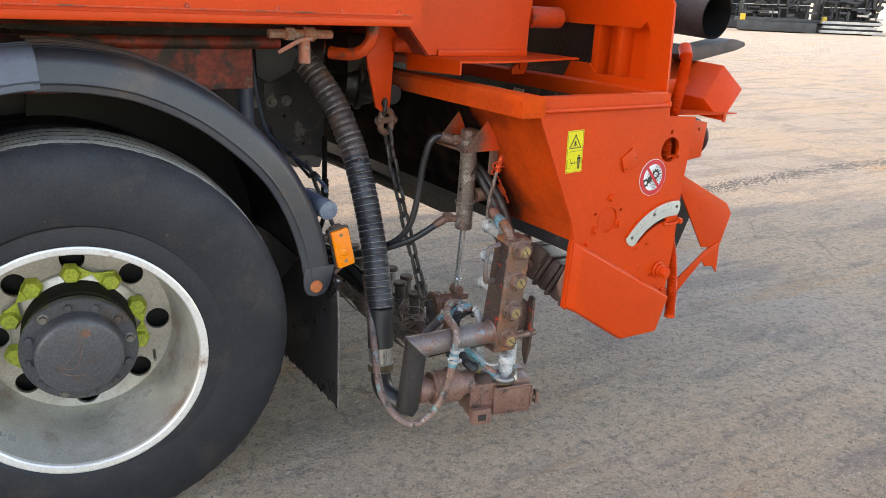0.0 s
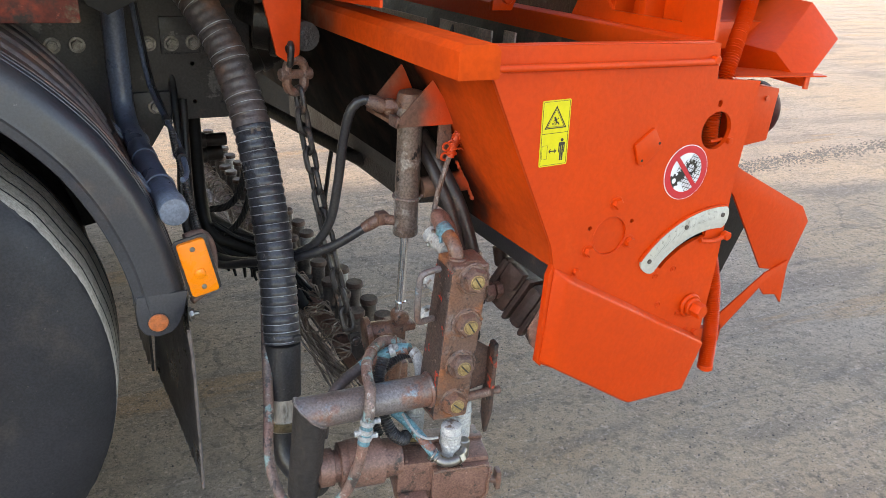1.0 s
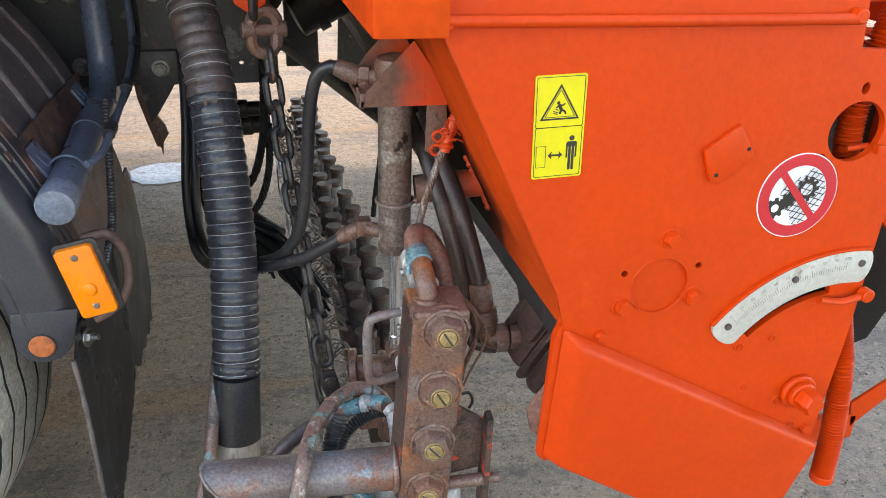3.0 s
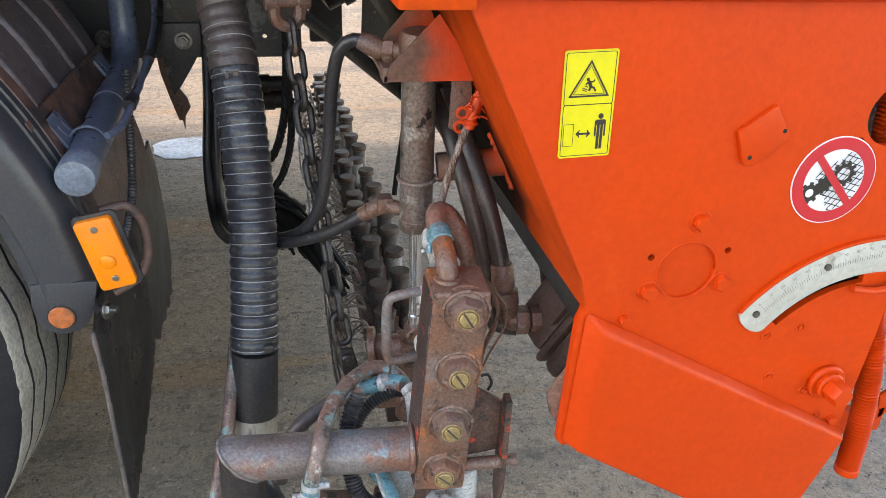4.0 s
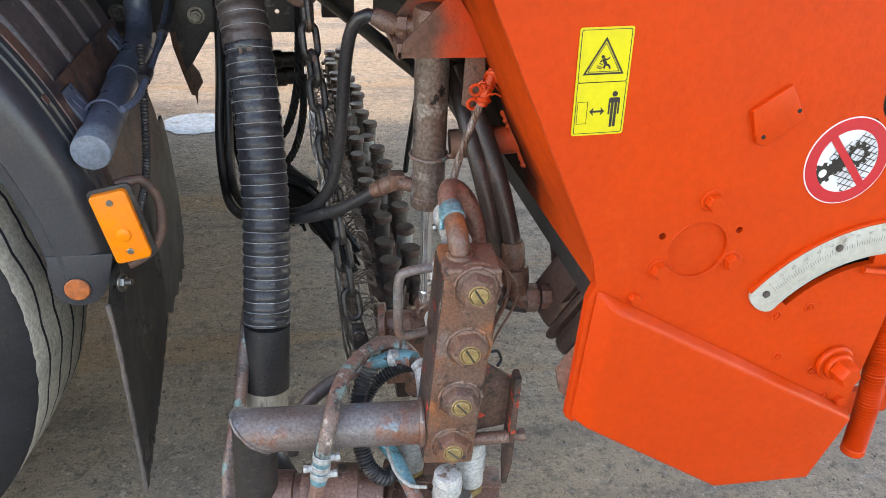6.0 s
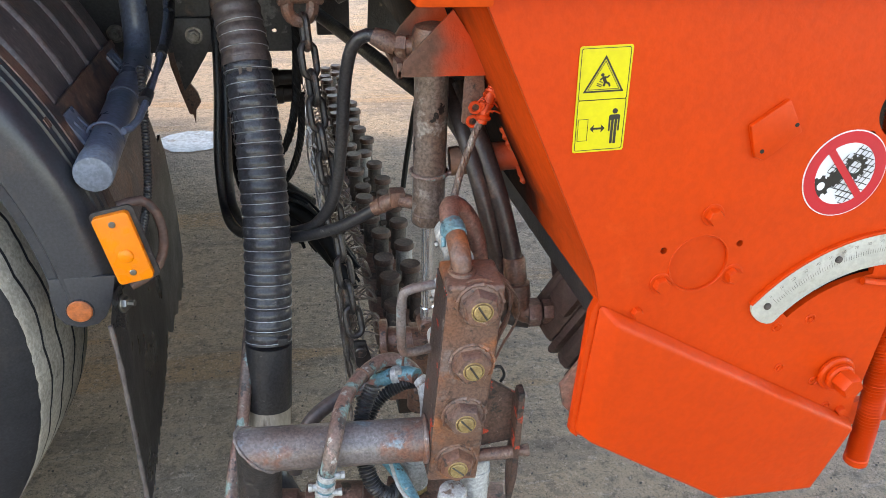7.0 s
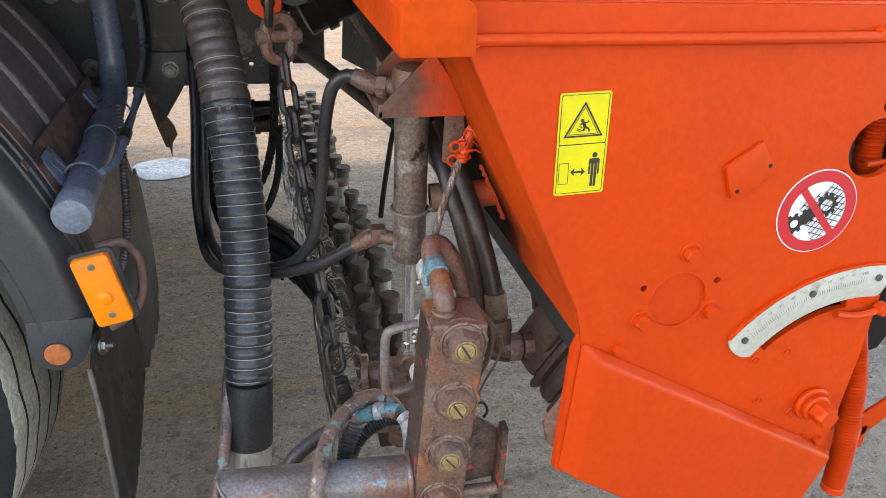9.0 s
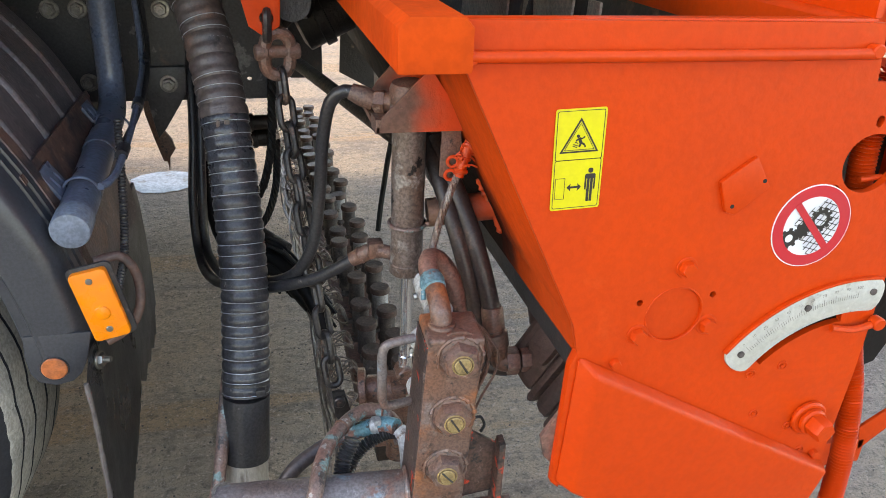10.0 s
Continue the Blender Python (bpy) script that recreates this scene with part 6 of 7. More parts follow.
part("elbow_tape", join(lathe((1.3005, 1.618, 0.752), (1.299, 1.642, 0.762), [(0, 0.0148), (0.1, 0.0176), (0.40, 0.0168), (0.55, 0.0182), (0.8, 0.0170), (1, 0.0155)], 20), box(1.281, 1.289, 1.622, 1.634, 0.750, 0.766, 0.003), cyl((1.284, 1.62, 0.750), (1.283, 1.612, 0.740), 0.0035, 8)), "teal", arm, "worn blue tape and wire round the elbow")
part("back_hose", tube([(1.299, 1.636, 0.759), (1.298, 1.655, 0.769), (1.304, 1.674, 0.774), (1.320, 1.684, 0.766), (1.338, 1.682, 0.740), (1.349, 1.675, 0.70), (1.353, 1.668, 0.64), (1.353, 1.665, 0.56)], 0.0145, 16, 0.008), "cast", arm, "brown rubber hose arching behind the block")
for c, b in (((1.307, 1.705, 0.722), (1.306, 1.615, 0.716)), ((1.301, 1.696, 0.628), (1.302, 1.620, 0.624)), ((1.297, 1.694, 0.540), (1.298, 1.625, 0.538))):
    valve_ob = part("spray_valve", lathe(c, b, [(0, 0.015), (0.05, 0.0205), (0.30, 0.0215), (0.33, 0.0190), (0.9, 0.0190), (1, 0.022)], 24), "white_valve", arm, "white-grey metal valve body")
    c, b = Vector(c), Vector(b)
    for q in (0.4, 2.0, 3.5, 5.1):
        part("bonnet_bolt", hexbolt(c.lerp(b, 0.34) + Vector((0.021 * math.cos(q), 0, 0.021 * math.sin(q))), (math.cos(q), 0, math.sin(q)), 0.005, 0.005), "steel", valve_ob)


def mitred(p0, c, p1, r, n=32):
    """Two straight tubes meeting in a sharp mitre at c."""
    p0, c, p1 = Vector(p0), Vector(c), Vector(p1)
    d0, d1 = (c - p0).normalized(), (p1 - c).normalized()
    pl = (d0 + d1).normalized()
    a, b, _ = frame_of(d0)
    first = [p0 + (a * math.cos(t) + b * math.sin(t)) * r for t in (2 * math.pi * i / n for i in range(n))]
    seam = [p + d0 * ((c - p).dot(pl) / d0.dot(pl)) for p in first]
    last = [p + d1 * ((p1 - p).dot(d1)) for p in seam]
    out = []
    for u, v in ((first, seam), (seam, last)):
        bm = bmesh.new()
        U, V = [bm.verts.new(p) for p in u], [bm.verts.new(p) for p in v]
        for i in range(n):
            bm.faces.new((U[i], U[(i + 1) % n], V[(i + 1) % n], V[i]))
        out.append(bm)
    return out[0], out[1], sweep([p + (p - c) * 0.01 for p in seam + seam[:1]], lambda s: 0.0028 + 0.0009 * math.sin(s * 500), 6, False)


flat_pipe, down_pipe, seam_weld = mitred((1.262, 1.588, 0.414), (1.003, 1.606, 0.414), (0.992, 1.627, 0.205), 0.0340)
part("pipe_arm", join(flat_pipe, torus((1.258, 1.589, 0.414), (-1, 0.1, 0), 0.0345, 0.005, 28, 8)), "pipe", arm)
part("upright_tube", down_pipe, "tube_dark", arm, "black tarred upright tube")
part("corner_weld", seam_weld, "pipe", arm)
part("flange_ring", join(lathe((0.990, 1.630, 0.255), (1.20, 1.602, 0.250), [(0, 0.032), (0.15, 0.032), (0.16, 0.040), (0.30, 0.040), (0.31, 0.034), (0.36, 0.034), (0.37, 0.049), (0.44, 0.049), (0.45, 0.052), (0.80, 0.052), (0.81, 0.042), (1, 0.042)], 36)), "cast", arm)
part("flange_bolt", cyl((1.083, 1.61, 0.208), (1.083, 1.608, 0.196), 0.006, 10), "rust", arm)
part("flange_bolt", cyl((1.12, 1.615, 0.303), (1.12, 1.613, 0.312), 0.007, 8), "rust", arm)
m_h = Matrix.Translation((1.292, 1.575, 0.20)) @ Matrix.Rotation(radians(-14), 4, 'Z')
hs = bmesh.new()
for x0, x1, y0, y1, z0, z1, w in ((-0.105, 0.100, -0.035, 0.085, -0.055, 0.055, 0.006), (-0.03, 0.098, -0.050, -0.034, -0.052, 0.045, 0.004), (-0.104, -0.040, -0.062, -0.034, -0.070, -0.018, 0.004)):
    hs = join(hs, box(x0, x1, y0, y1, z0, z1, w))
bmesh.ops.transform(hs, matrix=m_h, verts=hs.verts)
house = part("gear_housing", hs, "cast", arm, "rusty cast steel housing")


def on_house(b):
    bmesh.ops.transform(b, matrix=m_h, verts=b.verts)
    return b


part("top_lip", on_house(join(box(-0.098, 0.102, 0.03, 0.05, 0.054, 0.060, 0.002), box(-0.088, -0.080, -0.03, 0.05, 0.054, 0.062, 0.002))), "cast", house)
# Black slab on the face imitates the shade in a square socket.
part("square_socket", on_house(box(-0.085, -0.058, -0.0635, -0.06, -0.056, -0.034)), "ink", house)
part("front_weld", on_house(sweep(glide([(-0.028, -0.052, -0.046), (0.0, -0.053, -0.049), (0.04, -0.053, -0.047), (0.09, -0.053, -0.042), (0.097, -0.052, 0.0), (0.096, -0.052, 0.04), (0.05, -0.053, 0.044), (0.0, -0.053, 0.043), (-0.028, -0.052, 0.040)], 0.005), lambda s: 0.0035 + 0.0014 * math.sin(s * 700), 7)), "rust", house)
part("side_hook", on_house(join(cyl((0.098, -0.03, -0.01), (0.125, -0.035, -0.015), 0.009, 12, w=0.002), box(0.118, 0.130, -0.045, -0.02, -0.035, 0.012, 0.003))), "rust", house)
for (x, y), top, mt in (((1.296, 1.545), 0.344, "white_valve"), ((1.252, 1.640), 0.352, "alu"), ((1.344, 1.590), 0.366, "white_valve")):
    vv = part("spray_valve", lathe((x, y, 0.262), (x, y, top), [(0, 0.016), (0.10, 0.016), (0.12, 0.0225), (0.40, 0.0225), (0.42, 0.0245), (0.46, 0.0245), (0.48, 0.0230), (0.68, 0.0230), (0.685, 0.0220), (0.70, 0.0220), (0.705, 0.0240), (0.78, 0.0240), (0.785, 0.0222), (0.93, 0.0222), (0.98, 0.0205), (1.0, 0.0165)], 28), mt, arm, "white-grey metal valve body")
    part("brass_nut", cyl((x, y, 0.250), (x, y, 0.268), 0.0225, 6), "brass", vv)
part("valve_elbow", join(tube([(1.250, 1.528, 0.285), (1.262, 1.512, 0.278), (1.285, 1.508, 0.276), (1.305, 1.514, 0.280), (1.318, 1.525, 0.285)], 0.010, 14, 0.006), hexbolt((1.296, 1.510, 0.278), (0.9, 0.3, 0.1), 0.0145, 0.014), cyl((1.322, 1.532, 0.262), (1.322, 1.532, 0.306), 0.0125, 12, w=0.002)), "steel", arm)
part("teal_hose", tube([(1.252, 1.526, 0.286), (1.243, 1.545, 0.301), (1.232, 1.572, 0.316), (1.217, 1.605, 0.334), (1.195, 1.632, 0.350), (1.165, 1.65, 0.360)], 0.0115, 14, 0.008), "teal", arm, "worn teal rubber hose")
part("hose_clip", join(torus((1.245, 1.530, 0.292), (-0.6, 0.4, 0.6), 0.0125, 0.0025, 18, 6), torus((1.251, 1.526, 0.286), (-0.6, 0.4, 0.6), 0.0125, 0.0025, 18, 6)), "steel", arm)
part("thin_line", tube([(1.262, 1.540, 0.322), (1.235, 1.545, 0.325), (1.215, 1.565, 0.338), (1.205, 1.60, 0.36)], 0.0030, 8, 0.006), "alu", arm)
part("corrugated_hose", corrugated([(1.185, 1.66, 0.47), (1.165, 1.64, 0.43), (1.165, 1.61, 0.37), (1.175, 1.59, 0.33), (1.20, 1.585, 0.305), (1.215, 1.60, 0.30)], 0.0125, 0.0055, 0.0014, 14), "rubber", arm)
# wing plate on the block's outer side
part("wing_plate", prism([(1.333, 0.545), (1.345, 0.530), (1.400, 0.490), (1.402, 0.40), (1.333, 0.392)], 1.580, 1.588, w=0.001), "rust_wing", arm)
part("wing_end", prism([(1.552, 0.512), (1.572, 0.516), (1.588, 0.47), (1.590, 0.32), (1.572, 0.275), (1.555, 0.34)], 1.394, 1.404, axis="x", w=0.002), "rust_wing", arm)
part("wing_bar", cyl((1.330, 1.566, 0.388), (1.394, 1.560, 0.392), 0.0105, 12), "rust", arm)
part("stub_bolt", join(cyl((1.401, 1.565, 0.388), (1.418, 1.563, 0.390), 0.0085, 10), cyl((1.412, 1.564, 0.389), (1.422, 1.563, 0.390), 0.010, 8)), "rust", arm)
# long loop hose over the pipe
LOOP = [(1.268, 1.684, 0.430), (1.263, 1.712, 0.448), (1.240, 1.738, 0.458), (1.212, 1.736, 0.464), (1.180, 1.710, 0.464), (1.152, 1.672, 0.462), (1.132, 1.625, 0.462), (1.119, 1.574, 0.456), (1.109, 1.553, 0.428), (1.102, 1.547, 0.398)]
LOOP2 = [(1.102, 1.547, 0.398), (1.094, 1.548, 0.350), (1.086, 1.552, 0.30), (1.066, 1.562, 0.235), (1.030, 1.572, 0.185), (0.985, 1.585, 0.168), (0.953, 1.62, 0.185), (0.942, 1.68, 0.215), (0.946, 1.73, 0.26), (0.964, 1.785, 0.32), (0.976, 1.83, 0.39), (0.988, 1.875, 0.46), (1.006, 1.935, 0.53)]
loop = thing("loop_hose", "worn reddish and teal hose looped over the pipe arm with clips", "hose", (1.10, 1.55, 0.17))
part("upper_hose", tube(LOOP, 0.0118, 14, 0.01), "pinkhose", loop)
part("lower_hose", tube(LOOP2, 0.0115, 14, 0.012), "pinkhose", loop)
part("teal_branch", tube([(1.262, 1.694, 0.455), (1.250, 1.706, 0.452), (1.233, 1.716, 0.446), (1.200, 1.727, 0.430), (1.160, 1.729, 0.413)], 0.0138, 14, 0.008), "teal", loop, "worn blue hose branch")
part("grey_branch", tube([(1.165, 1.729, 0.415), (1.128, 1.722, 0.400), (1.090, 1.704, 0.383), (1.064, 1.69, 0.345), (1.052, 1.68, 0.29)], 0.0128, 14, 0.01), "hose_dusty", loop, "dusty grey hose branch")
part("teal_sleeve", sweep(glide([(1.1015, 1.547, 0.396), (1.0985, 1.5473, 0.375), (1.0945, 1.5478, 0.352)], 0.006), 0.0128, 14), "teal", loop)
part("wire_tie", torus((1.172, 1.700, 0.4635), (-0.6, -0.8, 0.0), 0.0125, 0.0018, 18, 6), "rust", loop)
part("wire_tie", torus((1.246, 1.733, 0.457), (-0.9, 0.3, 0), 0.0125, 0.0022, 18, 6), "rust", loop)
for z, p in ((0, (1.1025, 1.547, 0.402)), (1, (1.0995, 1.5472, 0.383)), (2, (1.0975, 1.5474, 0.368))):
    part("hose_clip", join(lathe(Vector(p) + Vector((0.001, 0, 0.0055)), Vector(p) - Vector((0.001, 0, 0.0055)), [(0, 0.0134), (0.1, 0.0148), (0.9, 0.0148), (1, 0.0134)], 20, False), cyl((p[0] + (0.010 if z != 1 else -0.020), p[1] - 0.003, p[2]), (p[0] + (0.020 if z != 1 else -0.010), p[1] - 0.003, p[2]), 0.0055, 10, w=0.001), hexbolt((p[0] + (0.020 if z != 1 else -0.020), p[1] - 0.003, p[2]), (1 if z != 1 else -1, 0, 0), 0.0062, 0.006)), "alu", loop, "bright steel hose clip")
part("branch_clip", join(lathe((1.238, 1.7135, 0.4475), (1.226, 1.719, 0.4435), [(0, 0.0145), (0.1, 0.0157), (0.9, 0.0157), (1, 0.0145)], 20, False), box(1.226, 1.238, 1.700, 1.712, 0.456, 0.466, 0.002)), "alu", loop)
part("end_elbow", tube([(1.266, 1.690, 0.452), (1.272, 1.680, 0.445), (1.275, 1.668, 0.425), (1.276, 1.660, 0.395)], 0.0125, 12, 0.006), "white_valve", loop, "dirty white pipe elbow")
part("small_hose", corrugated([(1.276, 1.670, 0.436), (1.262, 1.692, 0.444), (1.236, 1.704, 0.432), (1.200, 1.704, 0.405), (1.176, 1.690, 0.365), (1.165, 1.668, 0.32), (1.172, 1.640, 0.285)], 0.0098, 0.0058, 0.0016, 12), "rubber", loop)

# ---- drive motor with pipes ----
motor = thing("hydraulic_motor", "brown cast hydraulic motor with pipe fittings under the hopper", "hydraulic motor", (1.47, 1.62, 0.55))
m_m = Matrix.Translation((1.548, 1.660, 0.553)) @ Matrix.Rotation(radians(16), 4, 'Z') @ Matrix.Rotation(radians(24), 4, 'X') @ Matrix.Rotation(radians(12), 4, 'Y')
for nm, (x0, x1, y0, y1, z0, z1, w) in (("motor_flange", (-0.064, 0.064, -0.125, -0.108, -0.058, 0.058, 0.010)), ("motor_section", (-0.061, 0.061, -0.108, -0.066, -0.055, 0.055, 0.016)), ("motor_flange", (-0.066, 0.066, -0.066, -0.050, -0.060, 0.060, 0.010)), ("motor_section", (-0.063, 0.063, -0.050, -0.012, -0.057, 0.057, 0.018)), ("motor_flange", (-0.066, 0.066, -0.012, 0.004, -0.060, 0.060, 0.010)), ("motor_section", (-0.062, 0.062, 0.004, 0.060, -0.055, 0.055, 0.016)), ("motor_flange", (-0.062, 0.062, 0.060, 0.082, -0.056, 0.056, 0.012)), ("motor_port", (-0.070, -0.040, 0.010, 0.060, 0.010, 0.062, 0.010))):
    part(nm, box(x0, x1, y0, y1, z0, z1, w, m_m), "cast_dark", motor)
for k in (-1, 1):
    for q in (-0.044, 0.044):
        part("motor_bolt", hexbolt(m_m @ Vector((q, -0.125, 0.040 * k)), m_m.to_3x3() @ Vector((0, -1, 0)), 0.010, 0.010, 0.002), "cast_dark", motor)
part("top_stub", cyl((1.517, 1.740, 0.600), (1.510, 1.748, 0.650), 0.0165, 16, w=0.004), "cast_dark", motor)
part("end_cover", prism([(1.428, 0.575), (1.463, 0.632), (1.470, 0.56), (1.450, 0.525), (1.436, 0.54)], 1.484, 1.492, w=0.001), "cast", motor)
part("pressure_hose", tube([(1.352, 1.86, 0.90), (1.372, 1.79, 0.835), (1.390, 1.745, 0.775), (1.406, 1.725, 0.715), (1.418, 1.710, 0.660), (1.422, 1.704, 0.635)], 0.0150, 16), "tube_hose", motor, "dusty black pressure hose")
part("pressure_elbow", join(lathe((1.4185, 1.709, 0.662), (1.427, 1.696, 0.585), [(0, 0.0165), (0.05, 0.0185), (0.50, 0.0185), (0.52, 0.0165), (0.56, 0.0165), (0.58, 0.0225), (0.88, 0.0225), (0.9, 0.0165), (1, 0.0165)], 18), tube([(1.427, 1.696, 0.60), (1.431, 1.694, 0.575), (1.44, 1.69, 0.567), (1.465, 1.685, 0.567)], 0.0178, 14, 0.006)), "rust", motor)
part("union_nut", join(hexbolt((1.444, 1.689, 0.567), (1, -0.15, 0.05), 0.0235, 0.02), hexbolt((1.468, 1.686, 0.568), (1, -0.15, 0.05), 0.020, 0.018)), "cast", motor)
part("second_hose", tube([(1.335, 1.87, 0.90), (1.350, 1.80, 0.84), (1.366, 1.752, 0.775), (1.384, 1.730, 0.70), (1.397, 1.722, 0.635), (1.404, 1.716, 0.58), (1.415, 1.710, 0.550), (1.45, 1.70, 0.545)], 0.0140, 14), "tube_hose", motor, "dusty black pressure hose")
for k, (out, low) in enumerate(((0.0, 0.0), (-0.012, 0.006), (-0.026, -0.004), (-0.006, 0.012))):
    run = [(1.368, 1.615, 0.683), (1.390, 1.615, 0.658), (1.401, 1.615, 0.634), (1.399, 1.615, 0.599), (1.382, 1.615, 0.559), (1.370, 1.615, 0.534)]
    run = [(x + out * math.sin(math.pi * i / 5) + random.uniform(-.002, .002), y + 0.006 * k, z + low * i / 5) for i, (x, y, z) in enumerate(run)]
    part("bent_wire", sweep(glide(run, 0.008), 0.0019 + 0.0003 * k, 6), "rust", motor)
part("bent_wire", sweep(glide([(1.365, 1.600, 0.530), (1.376, 1.600, 0.531), (1.383, 1.600, 0.515), (1.378, 1.600, 0.502)], 0.004), 0.0024, 6), "tube_dark", motor)

# ---- spray bar across the truck ----
bar = thing("spray_bar", "rusty spray bar across the truck with two rows of valve cylinders", "spray bar", (1.30, 3.0, 0.2))
part("beam", prism([(1.245, 1.93), (1.375, 1.93), (1.375, 2.5), (1.345, 4.15), (1.195, 4.15), (1.245, 2.5)], 0.215, 0.262, axis="z", w=0.006), "cast", bar)
part("under_beam", box(1.27, 1.35, 1.95, 4.15, 0.16, 0.216, 0.005), "tar_shade_steel", bar)
part("end_pipe", join(cyl((1.238, 1.862, 0.415), (1.315, 1.845, 0.420), 0.027, 20), lathe((1.222, 1.864, 0.413), (1.236, 1.862, 0.414), [(0, 0.040), (0.1, 0.042), (0.9, 0.042), (1, 0.040)], 26), cyl((1.30, 1.85, 0.42), (1.30, 1.88, 0.24), 0.024, 16)), "rust", bar)
unit = join(lathe((0, 0, 0.262), (0, 0, 0.352), [(0, 0.0165), (0.28, 0.0165), (0.30, 0.0215), (0.36, 0.0215), (0.38, 0.0205), (1, 0.0205)], 18), cyl((-0.018, 0, 0.318), (-0.038, 0, 0.315), 0.0075, 10, w=0.002), cyl((-0.030, 0, 0.3162), (-0.034, 0, 0.3158), 0.0095, 6))
unit_me = finish(unit, "valve_cylinder", "cap", 40)
capm = finish(lathe((0, 0, 0.354), (0, 0, 0.370), [(0, 0.0195), (0.12, 0.0250), (0.75, 0.0250), (1, 0.0225)], 20), "valve_cap", "cap_rust", 40)
tall_me = finish(lathe((0, 0, 0.262), (0, 0, 0.352), [(0, 0.0165), (0.10, 0.0165), (0.12, 0.0205), (1, 0.0205)], 18), "valve_cylinder", "alu", 40)
for row, (x, y0, yo) in enumerate(((1.285, 1.966, 0.0), (1.338, 2.013, 0.0))):
    for k in range(20):
        y = y0 + 0.11 * k
        dz = random.uniform(-0.006, 0.006)
        ob = new("valve_cylinder", unit_me if (row == 0 or k % 3) else tall_me)
        ob.parent = bar
        ob.location = Vector((x - 0.028 * max(0.0, y - 2.5) + random.uniform(-.003, .003), y, dz)) - ORG[bar]
        ob.rotation_euler = (random.uniform(-.03, .03), random.uniform(-.03, .03), random.uniform(-.4, .4))
        c = new("valve_cap", capm)
        c.parent = ob
wires = bmesh.new()
U = random.uniform
for k in range(150):
    y = 1.955 + 0.11 * (k // 8) + U(-.012, .012)
    lean = -0.028 * max(0.0, y - 2.5)
    s0 = Vector((1.250 + lean, y, 0.312 + U(-.006, .008)))
    p1 = s0 + Vector((U(-.030, -.012), U(-.02, .02), U(.004, .045)))
    p2 = s0 + Vector((U(-.070, -.040), U(-.035, .06), U(-.02, .04)))
    p3 = Vector((1.188 + lean + U(-.022, .018), y + U(.04, .16), 0.268 + U(-.03, .03)))
    p4 = p3 + Vector((U(-.012, .012), U(.10, .25), U(-.03, .01)))
    wires = join(wires, sweep(glide([s0, p1, p2, p3, p4], 0.014), U(0.0014, 0.0025), 5))
for k in range(22):
    p = [(1.186 - 0.028 * max(0.0, 0.22 * i - 0.6) + U(-.026, .026), 1.87 + 0.22 * i + U(-.04, .04), 0.262 + U(-.04, .045)) for i in range(10)]
    wires = join(wires, sweep(glide(p, 0.025), U(.0018, .0036), 5))
solo("wire_bundle", wires, "wires", "tangle of thin dirty wires along the spray bar", "wires", kind="stuff", at=(1.2, 2.5, 0.28))

# ---- dark hoses hanging under the chassis ----
def hanging(name, pts, r, material, label, category="hose"):
    return solo(name, tube(pts, r, 10, 0.03), material, label, category, "hoses under the chassis", at=pts[0])


hanging("hanging_hose", [(1.0, 2.66, 0.95), (0.985, 2.58, 0.74), (0.975, 2.50, 0.56), (0.99, 2.46, 0.48), (1.04, 2.44, 0.455), (1.10, 2.40, 0.43), (1.16, 2.32, 0.38), (1.20, 2.25, 0.30)], 0.017, "black", "black tarred hose hanging under the chassis")
hanging("hanging_hose", [(0.965, 2.66, 0.97), (0.952, 2.60, 0.76), (0.948, 2.52, 0.58), (0.972, 2.47, 0.465), (1.03, 2.45, 0.425), (1.10, 2.40, 0.40), (1.17, 2.32, 0.34)], 0.019, "black", "black tarred hose hanging under the chassis")
hanging("hanging_hose", [(0.985, 2.72, 0.97), (0.968, 2.66, 0.78), (0.962, 2.60, 0.62), (0.985, 2.54, 0.52), (1.05, 2.50, 0.47), (1.12, 2.44, 0.44)], 0.021, "tube_dark", "thick ribbed black hose hanging under the chassis")
cl = bmesh.new()
for k in range(26):
    o = Vector((random.uniform(-.02, .02), random.uniform(-.04, .04), random.uniform(-.035, .035)))
    cl = join(cl, sweep(glide([Vector((0.985, 2.47, 0.50)) + o * 0.6, Vector((1.035, 2.45, 0.45)) + o, Vector((1.09, 2.42, 0.425)) + o * 1.2, Vector((1.15, 2.36, 0.39)) + o * 0.8, Vector((1.20, 2.28, 0.33)) + o], 0.02), random.uniform(0.003, 0.006), 6))
for k in range(7):
    p = Vector((1.02 + 0.02 * k, 2.44 - 0.01 * k, 0.42 - 0.005 * k))
    cl = join(cl, sweep(glide([p, p + Vector((random.uniform(-.01, .01), 0, -0.03)), p + Vector((random.uniform(-.012, .012), 0, -0.05 - random.uniform(0, .02)))], 0.01), lambda q: 0.007 - 0.05 * q, 6))
solo("cable_cluster", cl, "black", "sagging bundle of tar covered black cables", "cables", kind="stuff", at=(1.08, 2.42, 0.42))
solo("twisted_cable", twisted([(1.11, 2.47, 0.88), (1.105, 2.46, 0.78), (1.096, 2.45, 0.69), (1.07, 2.45, 0.60), (1.035, 2.45, 0.565), (0.99, 2.45, 0.56)], 0.0105, 4, 0.05), "black", "black twisted cable hanging below the frame", "cable", at=(1.11, 2.47, 0.88))
solo("twisted_cable", twisted([(1.112, 2.46, 0.72), (1.106, 2.455, 0.62), (1.085, 2.45, 0.545), (1.055, 2.45, 0.50), (1.01, 2.45, 0.475)], 0.0095, 4, 0.05), "black", "black twisted cable hanging below the frame", "cable", at=(1.112, 2.46, 0.72))
